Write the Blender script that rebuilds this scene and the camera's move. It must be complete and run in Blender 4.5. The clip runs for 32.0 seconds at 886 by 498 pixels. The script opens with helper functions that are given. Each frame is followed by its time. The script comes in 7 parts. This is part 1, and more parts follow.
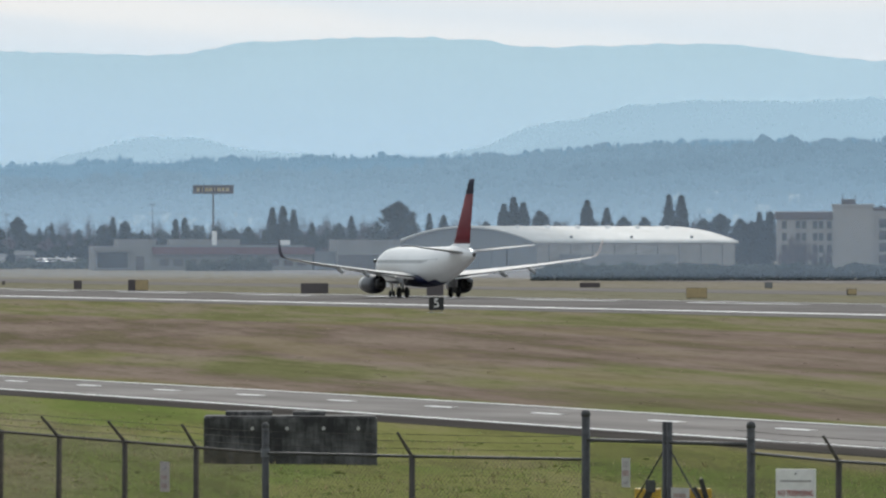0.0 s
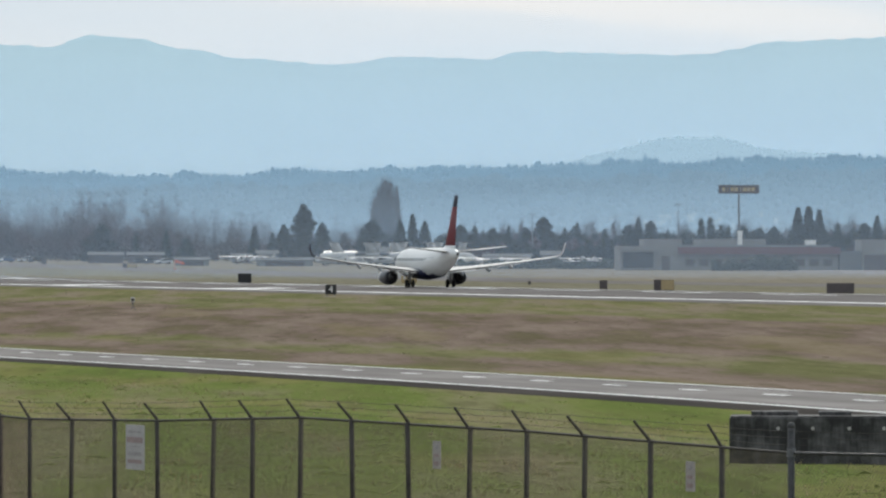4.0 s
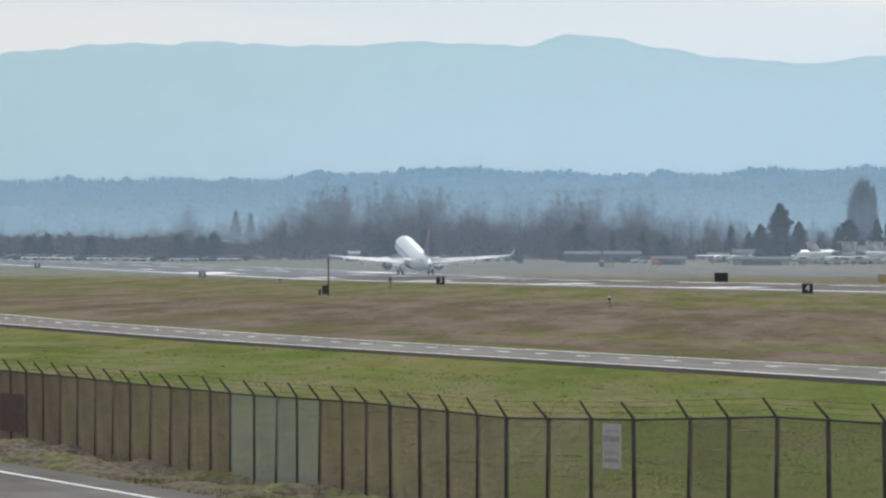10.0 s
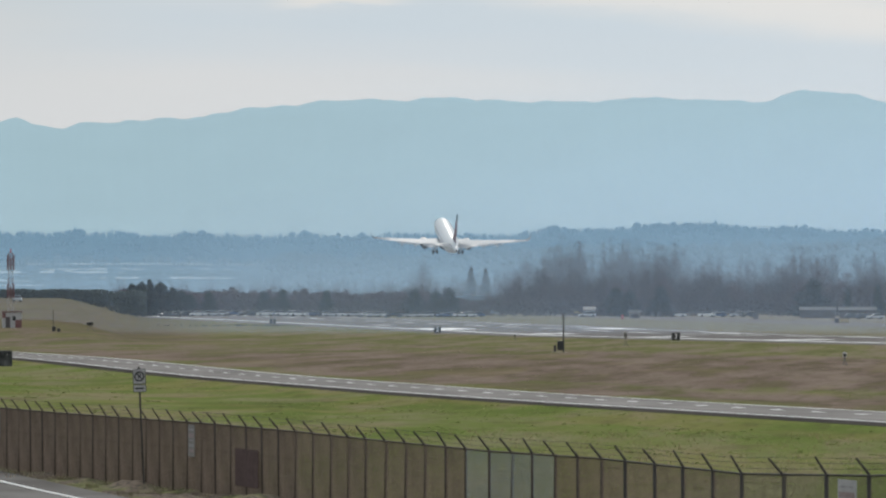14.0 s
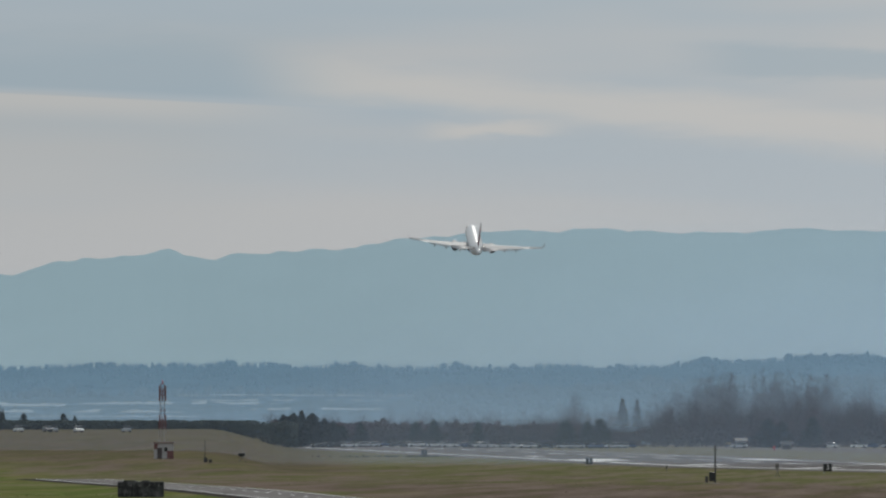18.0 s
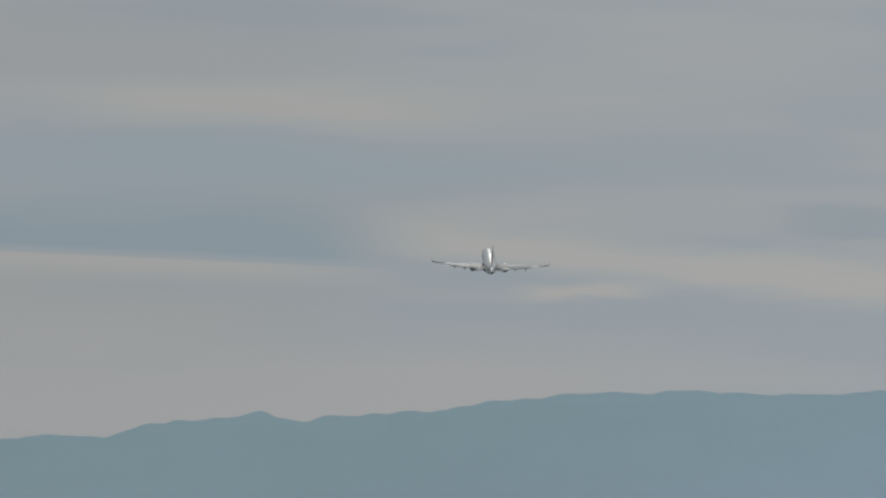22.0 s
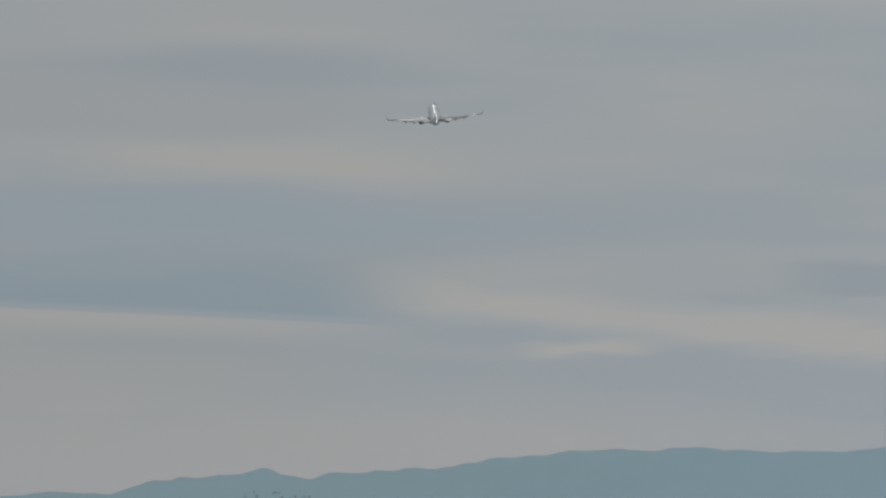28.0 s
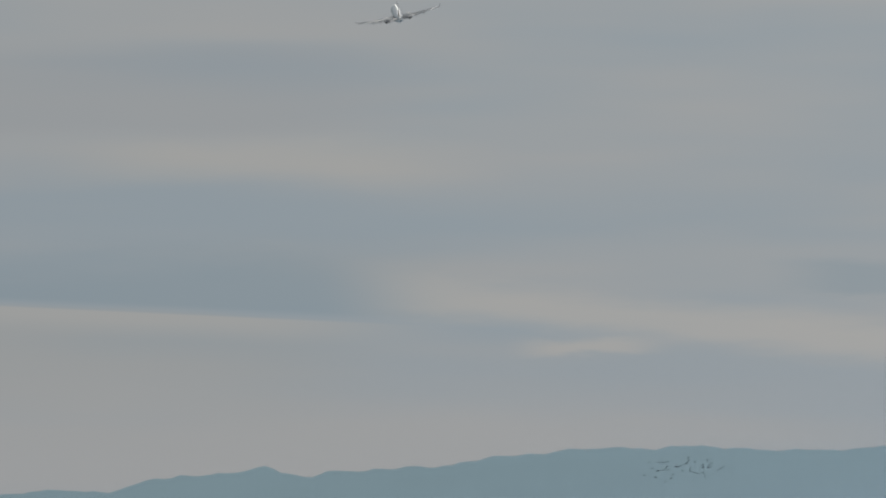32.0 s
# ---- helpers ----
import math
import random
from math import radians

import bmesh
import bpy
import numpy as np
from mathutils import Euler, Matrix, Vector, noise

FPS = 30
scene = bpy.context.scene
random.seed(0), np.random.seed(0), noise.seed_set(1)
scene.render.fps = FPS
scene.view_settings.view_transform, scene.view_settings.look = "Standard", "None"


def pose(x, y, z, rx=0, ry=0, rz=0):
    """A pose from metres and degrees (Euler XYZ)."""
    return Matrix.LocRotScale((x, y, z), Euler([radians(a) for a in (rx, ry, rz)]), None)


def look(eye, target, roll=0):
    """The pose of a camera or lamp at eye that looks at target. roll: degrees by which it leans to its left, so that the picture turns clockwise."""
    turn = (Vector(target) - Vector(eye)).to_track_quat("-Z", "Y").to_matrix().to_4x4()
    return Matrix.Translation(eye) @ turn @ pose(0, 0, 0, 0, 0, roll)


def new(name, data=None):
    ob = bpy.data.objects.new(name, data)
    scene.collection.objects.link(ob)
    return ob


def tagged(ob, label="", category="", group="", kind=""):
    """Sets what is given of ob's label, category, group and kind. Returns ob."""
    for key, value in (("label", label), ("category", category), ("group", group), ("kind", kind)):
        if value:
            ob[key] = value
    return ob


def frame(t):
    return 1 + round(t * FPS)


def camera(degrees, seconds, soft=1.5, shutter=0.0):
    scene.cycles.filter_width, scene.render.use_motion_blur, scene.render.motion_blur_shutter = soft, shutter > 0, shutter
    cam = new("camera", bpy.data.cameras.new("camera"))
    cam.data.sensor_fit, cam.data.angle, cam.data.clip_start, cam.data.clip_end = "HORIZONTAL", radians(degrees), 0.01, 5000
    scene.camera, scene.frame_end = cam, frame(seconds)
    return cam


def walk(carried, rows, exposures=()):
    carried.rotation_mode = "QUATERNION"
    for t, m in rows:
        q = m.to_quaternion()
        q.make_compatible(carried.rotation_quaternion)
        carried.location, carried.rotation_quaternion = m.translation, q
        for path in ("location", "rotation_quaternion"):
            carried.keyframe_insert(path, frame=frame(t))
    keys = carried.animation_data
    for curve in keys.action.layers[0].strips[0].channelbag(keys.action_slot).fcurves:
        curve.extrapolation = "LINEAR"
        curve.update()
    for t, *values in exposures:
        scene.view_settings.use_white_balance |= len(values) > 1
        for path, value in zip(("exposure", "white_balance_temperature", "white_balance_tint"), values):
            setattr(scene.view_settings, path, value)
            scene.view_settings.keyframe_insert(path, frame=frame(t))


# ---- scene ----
# Airfield seen from a bank beside a road. +y is the runway heading, x runs across the field, z = 0 is the infield.
EYE = 5.6
cam = camera(5.682, 32.0, soft=2.3)
PAN = (
    (0, 15.173, 0.025), (0.5, 14.652, 0.025), (1, 14.171, 0.026), (1.5, 13.727, 0.025), (2, 13.296, 0.025),
    (2.5, 12.904, 0.025), (3, 12.506, 0.025), (3.5, 12.144, 0.023), (4, 11.800, 0.024), (4.5, 11.471, 0.024),
    (6.5, 10.347, 0.010), (7, 10.105, 0.010), (7.5, 9.858, 0.007), (8, 9.609, 0.009), (8.5, 9.399, 0.011),
    (9, 9.180, 0.011), (9.5, 8.947, 0.013), (10, 8.742, 0.018), (10.5, 8.567, 0.022), (11, 8.405, 0.026),
    (11.5, 8.226, 0.042), (12, 8.044, 0.090), (12.5, 7.846, 0.161), (13, 7.621, 0.223), (13.5, 7.410, 0.294),
    (14, 7.233, 0.377), (14.5, 7.062, 0.466), (16.5, 6.601, 0.858), (17, 6.484, 0.973), (17.5, 6.369, 1.095),
    (18, 6.260, 1.218), (18.5, 6.147, 1.374), (19, 6.037, 1.529), (19.5, 5.924, 1.676), (20, 5.837, 1.816),
    (20.5, 5.785, 1.938), (21, 5.746, 2.043), (21.5, 5.730, 2.152), (22, 5.669, 2.258), (22.5, 5.652, 2.347),
    (23, 5.619, 2.435), (23.5, 5.619, 2.519), (24, 5.602, 2.596), (24.5, 5.630, 2.630), (25, 5.636, 2.635),
    (25.5, 5.636, 2.635), (27.5, 5.641, 2.624), (28, 5.641, 2.624), (28.5, 5.641, 2.624), (29, 5.641, 2.624),
    (29.5, 5.641, 2.624), (30, 5.641, 2.619), (30.5, 5.641, 2.613), (31, 5.641, 2.613), (31.5, 5.641, 2.613),
    (32, 5.641, 2.613),
)
walk(cam, [(t, pose(0, 0, EYE, 90 + up, 0, -right)) for t, right, up in PAN],
     exposures=[(0, 0.0), (12, 0.0), (13, -0.07), (14.5, -0.25), (16.5, -0.52), (17.5, -0.66), (19, -0.95), (21, -1.1), (23, -1.2), (32, -1.2)])

# ---- world and sun ----
SUN_UP, SUN_AZ = 38.0, 12.0     # degrees above the horizon, degrees right of +y


def node(nt, kind, x=0, **values):
    n = nt.nodes.new(kind)
    for key, v in values.items():
        n.inputs[key].default_value = v
    return n


def calc(nt, op, a, b=0.5, c=0.5, clamp=False):
    n = nt.nodes.new("ShaderNodeMath")
    n.operation, n.use_clamp = op, clamp
    for i, v in enumerate((a, b, c)):
        if isinstance(v, (int, float)):
            n.inputs[i].default_value = v
        else:
            nt.links.new(v, n.inputs[i])
    return n.outputs[0]


def step(nt, v, lo, hi):
    n = nt.nodes.new("ShaderNodeMapRange")
    n.interpolation_type = "SMOOTHSTEP"
    nt.links.new(v, n.inputs[0])
    n.inputs[1].default_value, n.inputs[2].default_value = lo, hi
    return n.outputs[0]


def blend(nt, fac, a, b, mode="MIX"):
    n = nt.nodes.new("ShaderNodeMix")
    n.data_type, n.blend_type = "RGBA", mode
    for i, v in ((0, fac), (6, a), (7, b)):
        if isinstance(v, (int, float)):
            n.inputs[i].default_value = v
        elif isinstance(v, tuple):
            n.inputs[i].default_value = (*v[:3], 1)
        else:
            nt.links.new(v, n.inputs[i])
    return n.outputs[2]


def fog(nt, vec, scale, detail=4.0, rough=0.55, stretch=(1, 1, 1)):
    m = nt.nodes.new("ShaderNodeMapping")
    m.inputs["Scale"].default_value = stretch
    nt.links.new(vec, m.inputs[0])
    n = node(nt, "ShaderNodeTexNoise", Scale=scale, Detail=detail, Roughness=rough)
    nt.links.new(m.outputs[0], n.inputs["Vector"])
    return n.outputs[0]


def make_world():
    world = bpy.data.worlds.new("sky")
    scene.world = world
    world.use_nodes = True
    nt = world.node_tree
    nt.nodes.clear()
    sky = nt.nodes.new("ShaderNodeTexSky")
    sky.sky_type, sky.sun_disc = "NISHITA", False
    sky.sun_elevation, sky.sun_rotation = radians(SUN_UP), radians(SUN_AZ)
    sky.air_density, sky.dust_density = 1.2, 3.0
    dim = blend(nt, 1.0, sky.outputs[0], (0.1, 0.1, 0.1), "MULTIPLY")
    vec = nt.nodes.new("ShaderNodeTexCoord").outputs["Generated"]
    sep = nt.nodes.new("ShaderNodeSeparateXYZ")
    nt.links.new(vec, sep.inputs[0])
    x, y, z = sep.outputs
    right = calc(nt, "MULTIPLY", calc(nt, "ARCTAN2", x, y), 180 / math.pi)
    up = calc(nt, "MULTIPLY", calc(nt, "ARCSINE", z), 180 / math.pi)
    # soft wandering of the cloud edges
    wob = fog(nt, vec, 1.0, 5, 0.6, (30, 30, 160))
    wob2 = fog(nt, vec, 1.0, 3, 0.5, (9, 9, 70))
    upw = calc(nt, "ADD", up, calc(nt, "MULTIPLY", calc(nt, "SUBTRACT", wob, 0.5), 0.35))
    upw2 = calc(nt, "ADD", up, calc(nt, "MULTIPLY", calc(nt, "SUBTRACT", wob2, 0.5), 1.2))
    base = step(nt, wob2, 0.35, 0.68)
    col = blend(nt, base, (0.63, 0.755, 0.855), (0.80, 0.825, 0.845))
    # long stratus bank low in the sky and the bluer gap above its sharp upper edge
    lean = calc(nt, "ADD", up, calc(nt, "MULTIPLY", calc(nt, "SUBTRACT", right, 3.5), 0.045))
    bank = calc(nt, "MULTIPLY", step(nt, upw, 1.1, 2.1), step(nt, calc(nt, "ADD", lean, calc(nt, "MULTIPLY", calc(nt, "SUBTRACT", wob, 0.5), 0.08)), 2.26, 2.20))
    bank = calc(nt, "MULTIPLY", bank, step(nt, right, 5.6, 4.4))
    col = blend(nt, calc(nt, "MULTIPLY", bank, 0.5), col, (0.70, 0.745, 0.765))
    gap = calc(nt, "MULTIPLY", step(nt, lean, 2.22, 2.28), step(nt, upw, 2.75, 2.35))
    gap = calc(nt, "MULTIPLY", gap, step(nt, right, 6.2, 4.6))
    col = blend(nt, calc(nt, "MULTIPLY", gap, 0.75), col, (0.53, 0.68, 0.79))
    lean2 = calc(nt, "ADD", upw, calc(nt, "MULTIPLY", calc(nt, "SUBTRACT", right, 6.5), 0.10))
    streak = calc(nt, "MULTIPLY", step(nt, lean2, 2.0, 2.18), step(nt, lean2, 2.46, 2.24))
    streak = calc(nt, "MULTIPLY", streak, step(nt, right, 4.8, 5.8))
    col = blend(nt, calc(nt, "MULTIPLY", streak, 0.6), col, (0.97, 0.93, 0.88))
    low = calc(nt, "MULTIPLY", step(nt, upw, 1.90, 1.96), step(nt, upw, 2.05, 1.98))
    low = calc(nt, "MULTIPLY", low, calc(nt, "MULTIPLY", step(nt, right, 6.0, 6.4), step(nt, right, 7.2, 6.7)))
    col = blend(nt, calc(nt, "MULTIPLY", low, 0.6), col, (0.97, 0.93, 0.88))
    blue = calc(nt, "MULTIPLY", step(nt, upw, 2.30, 2.37), step(nt, upw, 2.54, 2.45))
    blue = calc(nt, "MULTIPLY", blue, step(nt, right, 7.6, 8.3))
    col = blend(nt, calc(nt, "MULTIPLY", blue, 0.6), col, (0.53, 0.68, 0.79))
    # lit upper rim of the bank, a warm patch higher up and a dull band above it
    rim = calc(nt, "MULTIPLY", step(nt, lean, 2.02, 2.19), step(nt, lean, 2.222, 2.205))
    rim = calc(nt, "MULTIPLY", rim, step(nt, right, 6.0, 4.2))
    col = blend(nt, calc(nt, "MULTIPLY", rim, 0.5), col, (0.94, 0.91, 0.87))
    warm = calc(nt, "MULTIPLY", step(nt, upw, 2.95, 3.15), step(nt, upw, 3.4, 3.2))
    warm = calc(nt, "MULTIPLY", warm, calc(nt, "MULTIPLY", step(nt, right, 2.9, 4.0), step(nt, right, 6.2, 5.0)))
    col = blend(nt, calc(nt, "MULTIPLY", warm, 0.4), col, (0.95, 0.91, 0.85))
    dull = calc(nt, "MULTIPLY", step(nt, upw2, 3.35, 3.6), step(nt, upw2, 4.1, 3.8))
    dull = calc(nt, "MULTIPLY", dull, step(nt, right, 5.9, 4.6))
    col = blend(nt, calc(nt, "MULTIPLY", dull, 0.45), col, (0.64, 0.71, 0.78))
    # pale milky layer close to the hills
    pale = step(nt, upw2, 2.2, 1.0)
    col = blend(nt, calc(nt, "MULTIPLY", pale, 0.5), col, (0.83, 0.85, 0.87))
    side = blend(nt, step(nt, right, 0.0, 15.0), (0.90, 0.915, 0.925), (1.02, 1.02, 1.02))
    col = blend(nt, 1.0, col, side, "MULTIPLY")
    thick = blend(nt, 0.95, dim, col)
    bg = nt.nodes.new("ShaderNodeBackground")
    nt.links.new(thick, bg.inputs[0])
    bg.inputs[1].default_value = 1.0
    out = nt.nodes.new("ShaderNodeOutputWorld")
    nt.links.new(bg.outputs[0], out.inputs[0])


make_world()
sun = new("sun", bpy.data.lights.new("sun", "SUN"))
sun.data.energy, sun.data.angle, sun.data.color = 2.0, radians(10), (1.0, 0.95, 0.87)
sun_dir = Vector((math.sin(radians(SUN_AZ)) * math.cos(radians(SUN_UP)), math.cos(radians(SUN_AZ)) * math.cos(radians(SUN_UP)), math.sin(radians(SUN_UP))))
sun.matrix_world = look(sun_dir * 100, (0, 0, 0))


# ---- materials ----
def mat(name, color, rough=0.6, metal=0.0, vary=0.25, grain=8.0, patch=0.6, bump=0.0, spec=0.5, object_vary=0.0, alpha_back=None):
    """Principled surface with two scales of variation; grain and patch are in cycles a metre."""
    m = bpy.data.materials.new(name)
    m.use_nodes = True
    nt = m.node_tree
    b = nt.nodes["Principled BSDF"]
    pos = nt.nodes.new("ShaderNodeTexCoord").outputs["Object"]
    n1, n2 = fog(nt, pos, grain, 3), fog(nt, pos, patch, 4, 0.6)
    f = calc(nt, "ADD", calc(nt, "MULTIPLY", n1, 0.5), calc(nt, "MULTIPLY", n2, 0.5))
    f = step(nt, f, 0.3, 0.7)
    dark = tuple(c * (1 - vary) for c in color)
    lite = tuple(min(1, c * (1 + vary * 0.6)) for c in color)
    col = blend(nt, f, dark, lite)
    if object_vary:
        info = nt.nodes.new("ShaderNodeObjectInfo")
        col = blend(nt, calc(nt, "MULTIPLY", info.outputs["Random"], object_vary), col, tuple(c * 0.4 for c in color))
    nt.links.new(col, b.inputs["Base Color"])
    nt.links.new(calc(nt, "ADD", rough - 0.08, calc(nt, "MULTIPLY", n2, 0.16), clamp=True), b.inputs["Roughness"])
    b.inputs["Metallic"].default_value = metal
    b.inputs["Specular IOR Level"].default_value = spec
    if bump:
        bp = node(nt, "ShaderNodeBump", Strength=bump, Distance=0.05)
        nt.links.new(n1, bp.inputs["Height"])
        nt.links.new(bp.outputs[0], b.inputs["Normal"])
    return m


M = {
    "white_paint": mat("white_paint", (0.78, 0.78, 0.77), 0.32, vary=0.06, grain=1.5, patch=0.2),
    "navy": mat("navy_paint", (0.016, 0.02, 0.055), 0.5, spec=0.2, vary=0.2, grain=2, patch=0.3),
    "red_paint": mat("red_paint", (0.135, 0.007, 0.015), 0.55, spec=0.12, vary=0.15, grain=2, patch=0.3),
    "engine_dark": mat("dark_nacelle", (0.022, 0.024, 0.034), 0.35, vary=0.2, grain=2, patch=0.3),
    "cabin_pane": mat("shaded_cabin_pane", (0.55, 0.56, 0.58), 0.2, vary=0.1),
    "galv_old": mat("aged_galvanised_steel", (0.062, 0.062, 0.064), 0.6, 0.25, vary=0.5, grain=14, patch=2, bump=0.2),
    "wing_grey": mat("wing_grey", (0.36, 0.37, 0.38), 0.55, spec=0.25, vary=0.08, grain=2, patch=0.3),
    "bare_metal": mat("bare_metal", (0.55, 0.55, 0.55), 0.45, 0.9, vary=0.15),
    "dull_metal": mat("dull_aluminium", (0.34, 0.345, 0.35), 0.5, 0.4, vary=0.15),
    "dark_metal": mat("dark_metal", (0.06, 0.06, 0.06), 0.45, 0.6),
    "rubber": mat("rubber", (0.02, 0.02, 0.02), 0.8, vary=0.3),
    "glass": mat("dark_glass", (0.015, 0.018, 0.02), 0.08, vary=0.1),
    "galv": mat("galvanised_steel", (0.15, 0.155, 0.165), 0.45, 0.5, vary=0.35, grain=14, patch=2),
    "weathered": mat("weathered_steel", (0.078, 0.070, 0.063), 0.75, 0.0, spec=0.15, vary=0.4, grain=14, patch=1.5),
    "rust_dark": mat("rust_brown_steel", (0.105, 0.084, 0.070), 0.8, 0.0, spec=0.15, vary=0.4, grain=14, patch=1.5),
    "rust": mat("rusty_wire", (0.225, 0.168, 0.130), 0.85, 0.0, spec=0.15, vary=0.4, grain=10, patch=0.7),
    "wire": mat("galvanised_wire", (0.26, 0.28, 0.265), 0.5, 0.2, vary=0.25),
    "sign_white": mat("sign_white", (0.74, 0.72, 0.71), 0.5, vary=0.12, grain=10, patch=2),
    "sign_red": mat("sign_red", (0.5, 0.06, 0.06), 0.5, vary=0.25, grain=20, patch=5),
    "warning_red": mat("warning_red", (0.33, 0.02, 0.025), 0.5, vary=0.1),
    "wire_old": mat("greyed_wire", (0.075, 0.068, 0.058), 0.7, 0.0, vary=0.25, spec=0.3),
    "wire_olive": mat("dull_olive_wire", (0.185, 0.158, 0.115), 0.8, 0.0, vary=0.3, spec=0.2, grain=10, patch=0.7),
    "feather": mat("dark_plumage", (0.012, 0.012, 0.014), 1.0, vary=0.2, spec=0.0, grain=20, patch=5),
    "sign_grey": mat("sign_faded_print", (0.36, 0.33, 0.33), 0.6, vary=0.3, grain=20, patch=5),
    "sign_pink": mat("sign_faded_red", (0.34, 0.25, 0.235), 0.6, vary=0.3, grain=20, patch=5),
    "sign_black": mat("sign_black", (0.012, 0.012, 0.014), 0.45, vary=0.3, grain=10, patch=2),
    "yellow": mat("yellow_paint", (0.62, 0.38, 0.03), 0.5, vary=0.25, grain=6, patch=1),
    "tan": mat("faded_yellow_panel", (0.42, 0.32, 0.17), 0.6, vary=0.25, grain=6, patch=1),
    "orange": mat("orange_paint", (0.7, 0.13, 0.05), 0.5, vary=0.2),
    "concrete": mat("pale_concrete", (0.38, 0.36, 0.34), 0.8, vary=0.25, grain=3, patch=0.3, bump=0.2),
    "stucco": mat("cream_stucco", (0.33, 0.305, 0.28), 0.85, vary=0.12, grain=2, patch=0.2),
    "stained_wall": mat("stained_render", (0.30, 0.28, 0.26), 0.85, vary=0.25, grain=1.2, patch=0.12),
    "roof_worn": mat("worn_white_roof", (0.74, 0.71, 0.66), 0.7, vary=0.22, spec=0.2, grain=0.8, patch=0.12),
    "wall_grey": mat("grey_cladding", (0.19, 0.195, 0.20), 0.7, vary=0.15, grain=1, patch=0.1),
    "wall_dark": mat("dark_brown_cladding", (0.09, 0.075, 0.075), 0.7, vary=0.2, grain=1, patch=0.1),
    "roof_white": mat("white_membrane_roof", (0.84, 0.82, 0.78), 0.55, vary=0.10, grain=1, patch=0.15),
    "board_brown": mat("rust_brown_board", (0.132, 0.088, 0.082), 0.9, spec=0.1, vary=0.3, grain=6, patch=1),
    "roof_dull": mat("dull_grey_roof", (0.10, 0.105, 0.11), 0.85, vary=0.25, spec=0.1, grain=1, patch=0.15),
    "roof_brown": mat("brown_roof", (0.10, 0.07, 0.065), 0.8, vary=0.2),
    "terminal_tan": mat("weathered_tan_wall", (0.235, 0.225, 0.215), 0.85, vary=0.18, grain=2, patch=0.2),
    "maroon": mat("maroon_fascia", (0.14, 0.05, 0.055), 0.6, vary=0.2),
    "bark": mat("bark", (0.09, 0.07, 0.06), 0.9, vary=0.4),
    "twig_red": mat("reddish_twigs", (0.105, 0.07, 0.078), 0.9, vary=0.3, grain=0.4, patch=0.08, object_vary=0.3),
    "twig": mat("bare_twigs", (0.092, 0.074, 0.083), 0.9, vary=0.3, grain=0.4, patch=0.08, object_vary=0.35),
    "needle": mat("conifer_needles", (0.017, 0.03, 0.028), 0.9, vary=0.5, grain=1.2, patch=0.2, object_vary=0.4),
    "hedge": mat("hedge_leaves", (0.085, 0.105, 0.085), 0.9, vary=0.5, grain=1.2, patch=0.2, object_vary=0.3),
    "blade": mat("grass_blades", (0.24, 0.29, 0.075), 0.8, vary=0.5, grain=2, patch=0.3),
    "straw": mat("dry_grass", (0.40, 0.32, 0.17), 0.85, vary=0.45, grain=2, patch=0.3),
    "turf_light": mat("light_green_turf", (0.30, 0.33, 0.105), 0.9, vary=0.4, grain=2, patch=0.1),
    "turf_verge": mat("worn_verge_turf", (0.19, 0.185, 0.07), 0.9, vary=0.5, grain=2, patch=0.3),
    "straw_dull": mat("pale_dry_grass", (0.35, 0.285, 0.19), 0.9, vary=0.4, grain=2, patch=0.1),
    "tussock": mat("brown_tussock", (0.21, 0.155, 0.11), 0.9, vary=0.4, grain=2, patch=0.1),
    "plate_dull": mat("dull_plate", (0.42, 0.38, 0.36), 0.8, vary=0.2, grain=10, patch=2, spec=0.15),
    "aged_white": mat("aged_white_paint", (0.52, 0.51, 0.49), 0.5, vary=0.15, grain=1.5, patch=0.2, object_vary=0.4),
    "sign_dull": mat("dull_sign", (0.30, 0.28, 0.26), 0.8, vary=0.2, grain=10, patch=2, spec=0.15),
    "sign_faded": mat("weathered_sign", (0.46, 0.44, 0.43), 0.6, vary=0.2, grain=10, patch=2),
    # tower red, with the muting by haze put into the colour
    "beacon_red": mat("haze_muted_red", (0.19, 0.085, 0.082), 0.6, vary=0.25, grain=4, patch=0.5),
    "paint_line": mat("road_paint", (0.82, 0.82, 0.80), 0.6, vary=0.18, grain=6, patch=0.8),
}


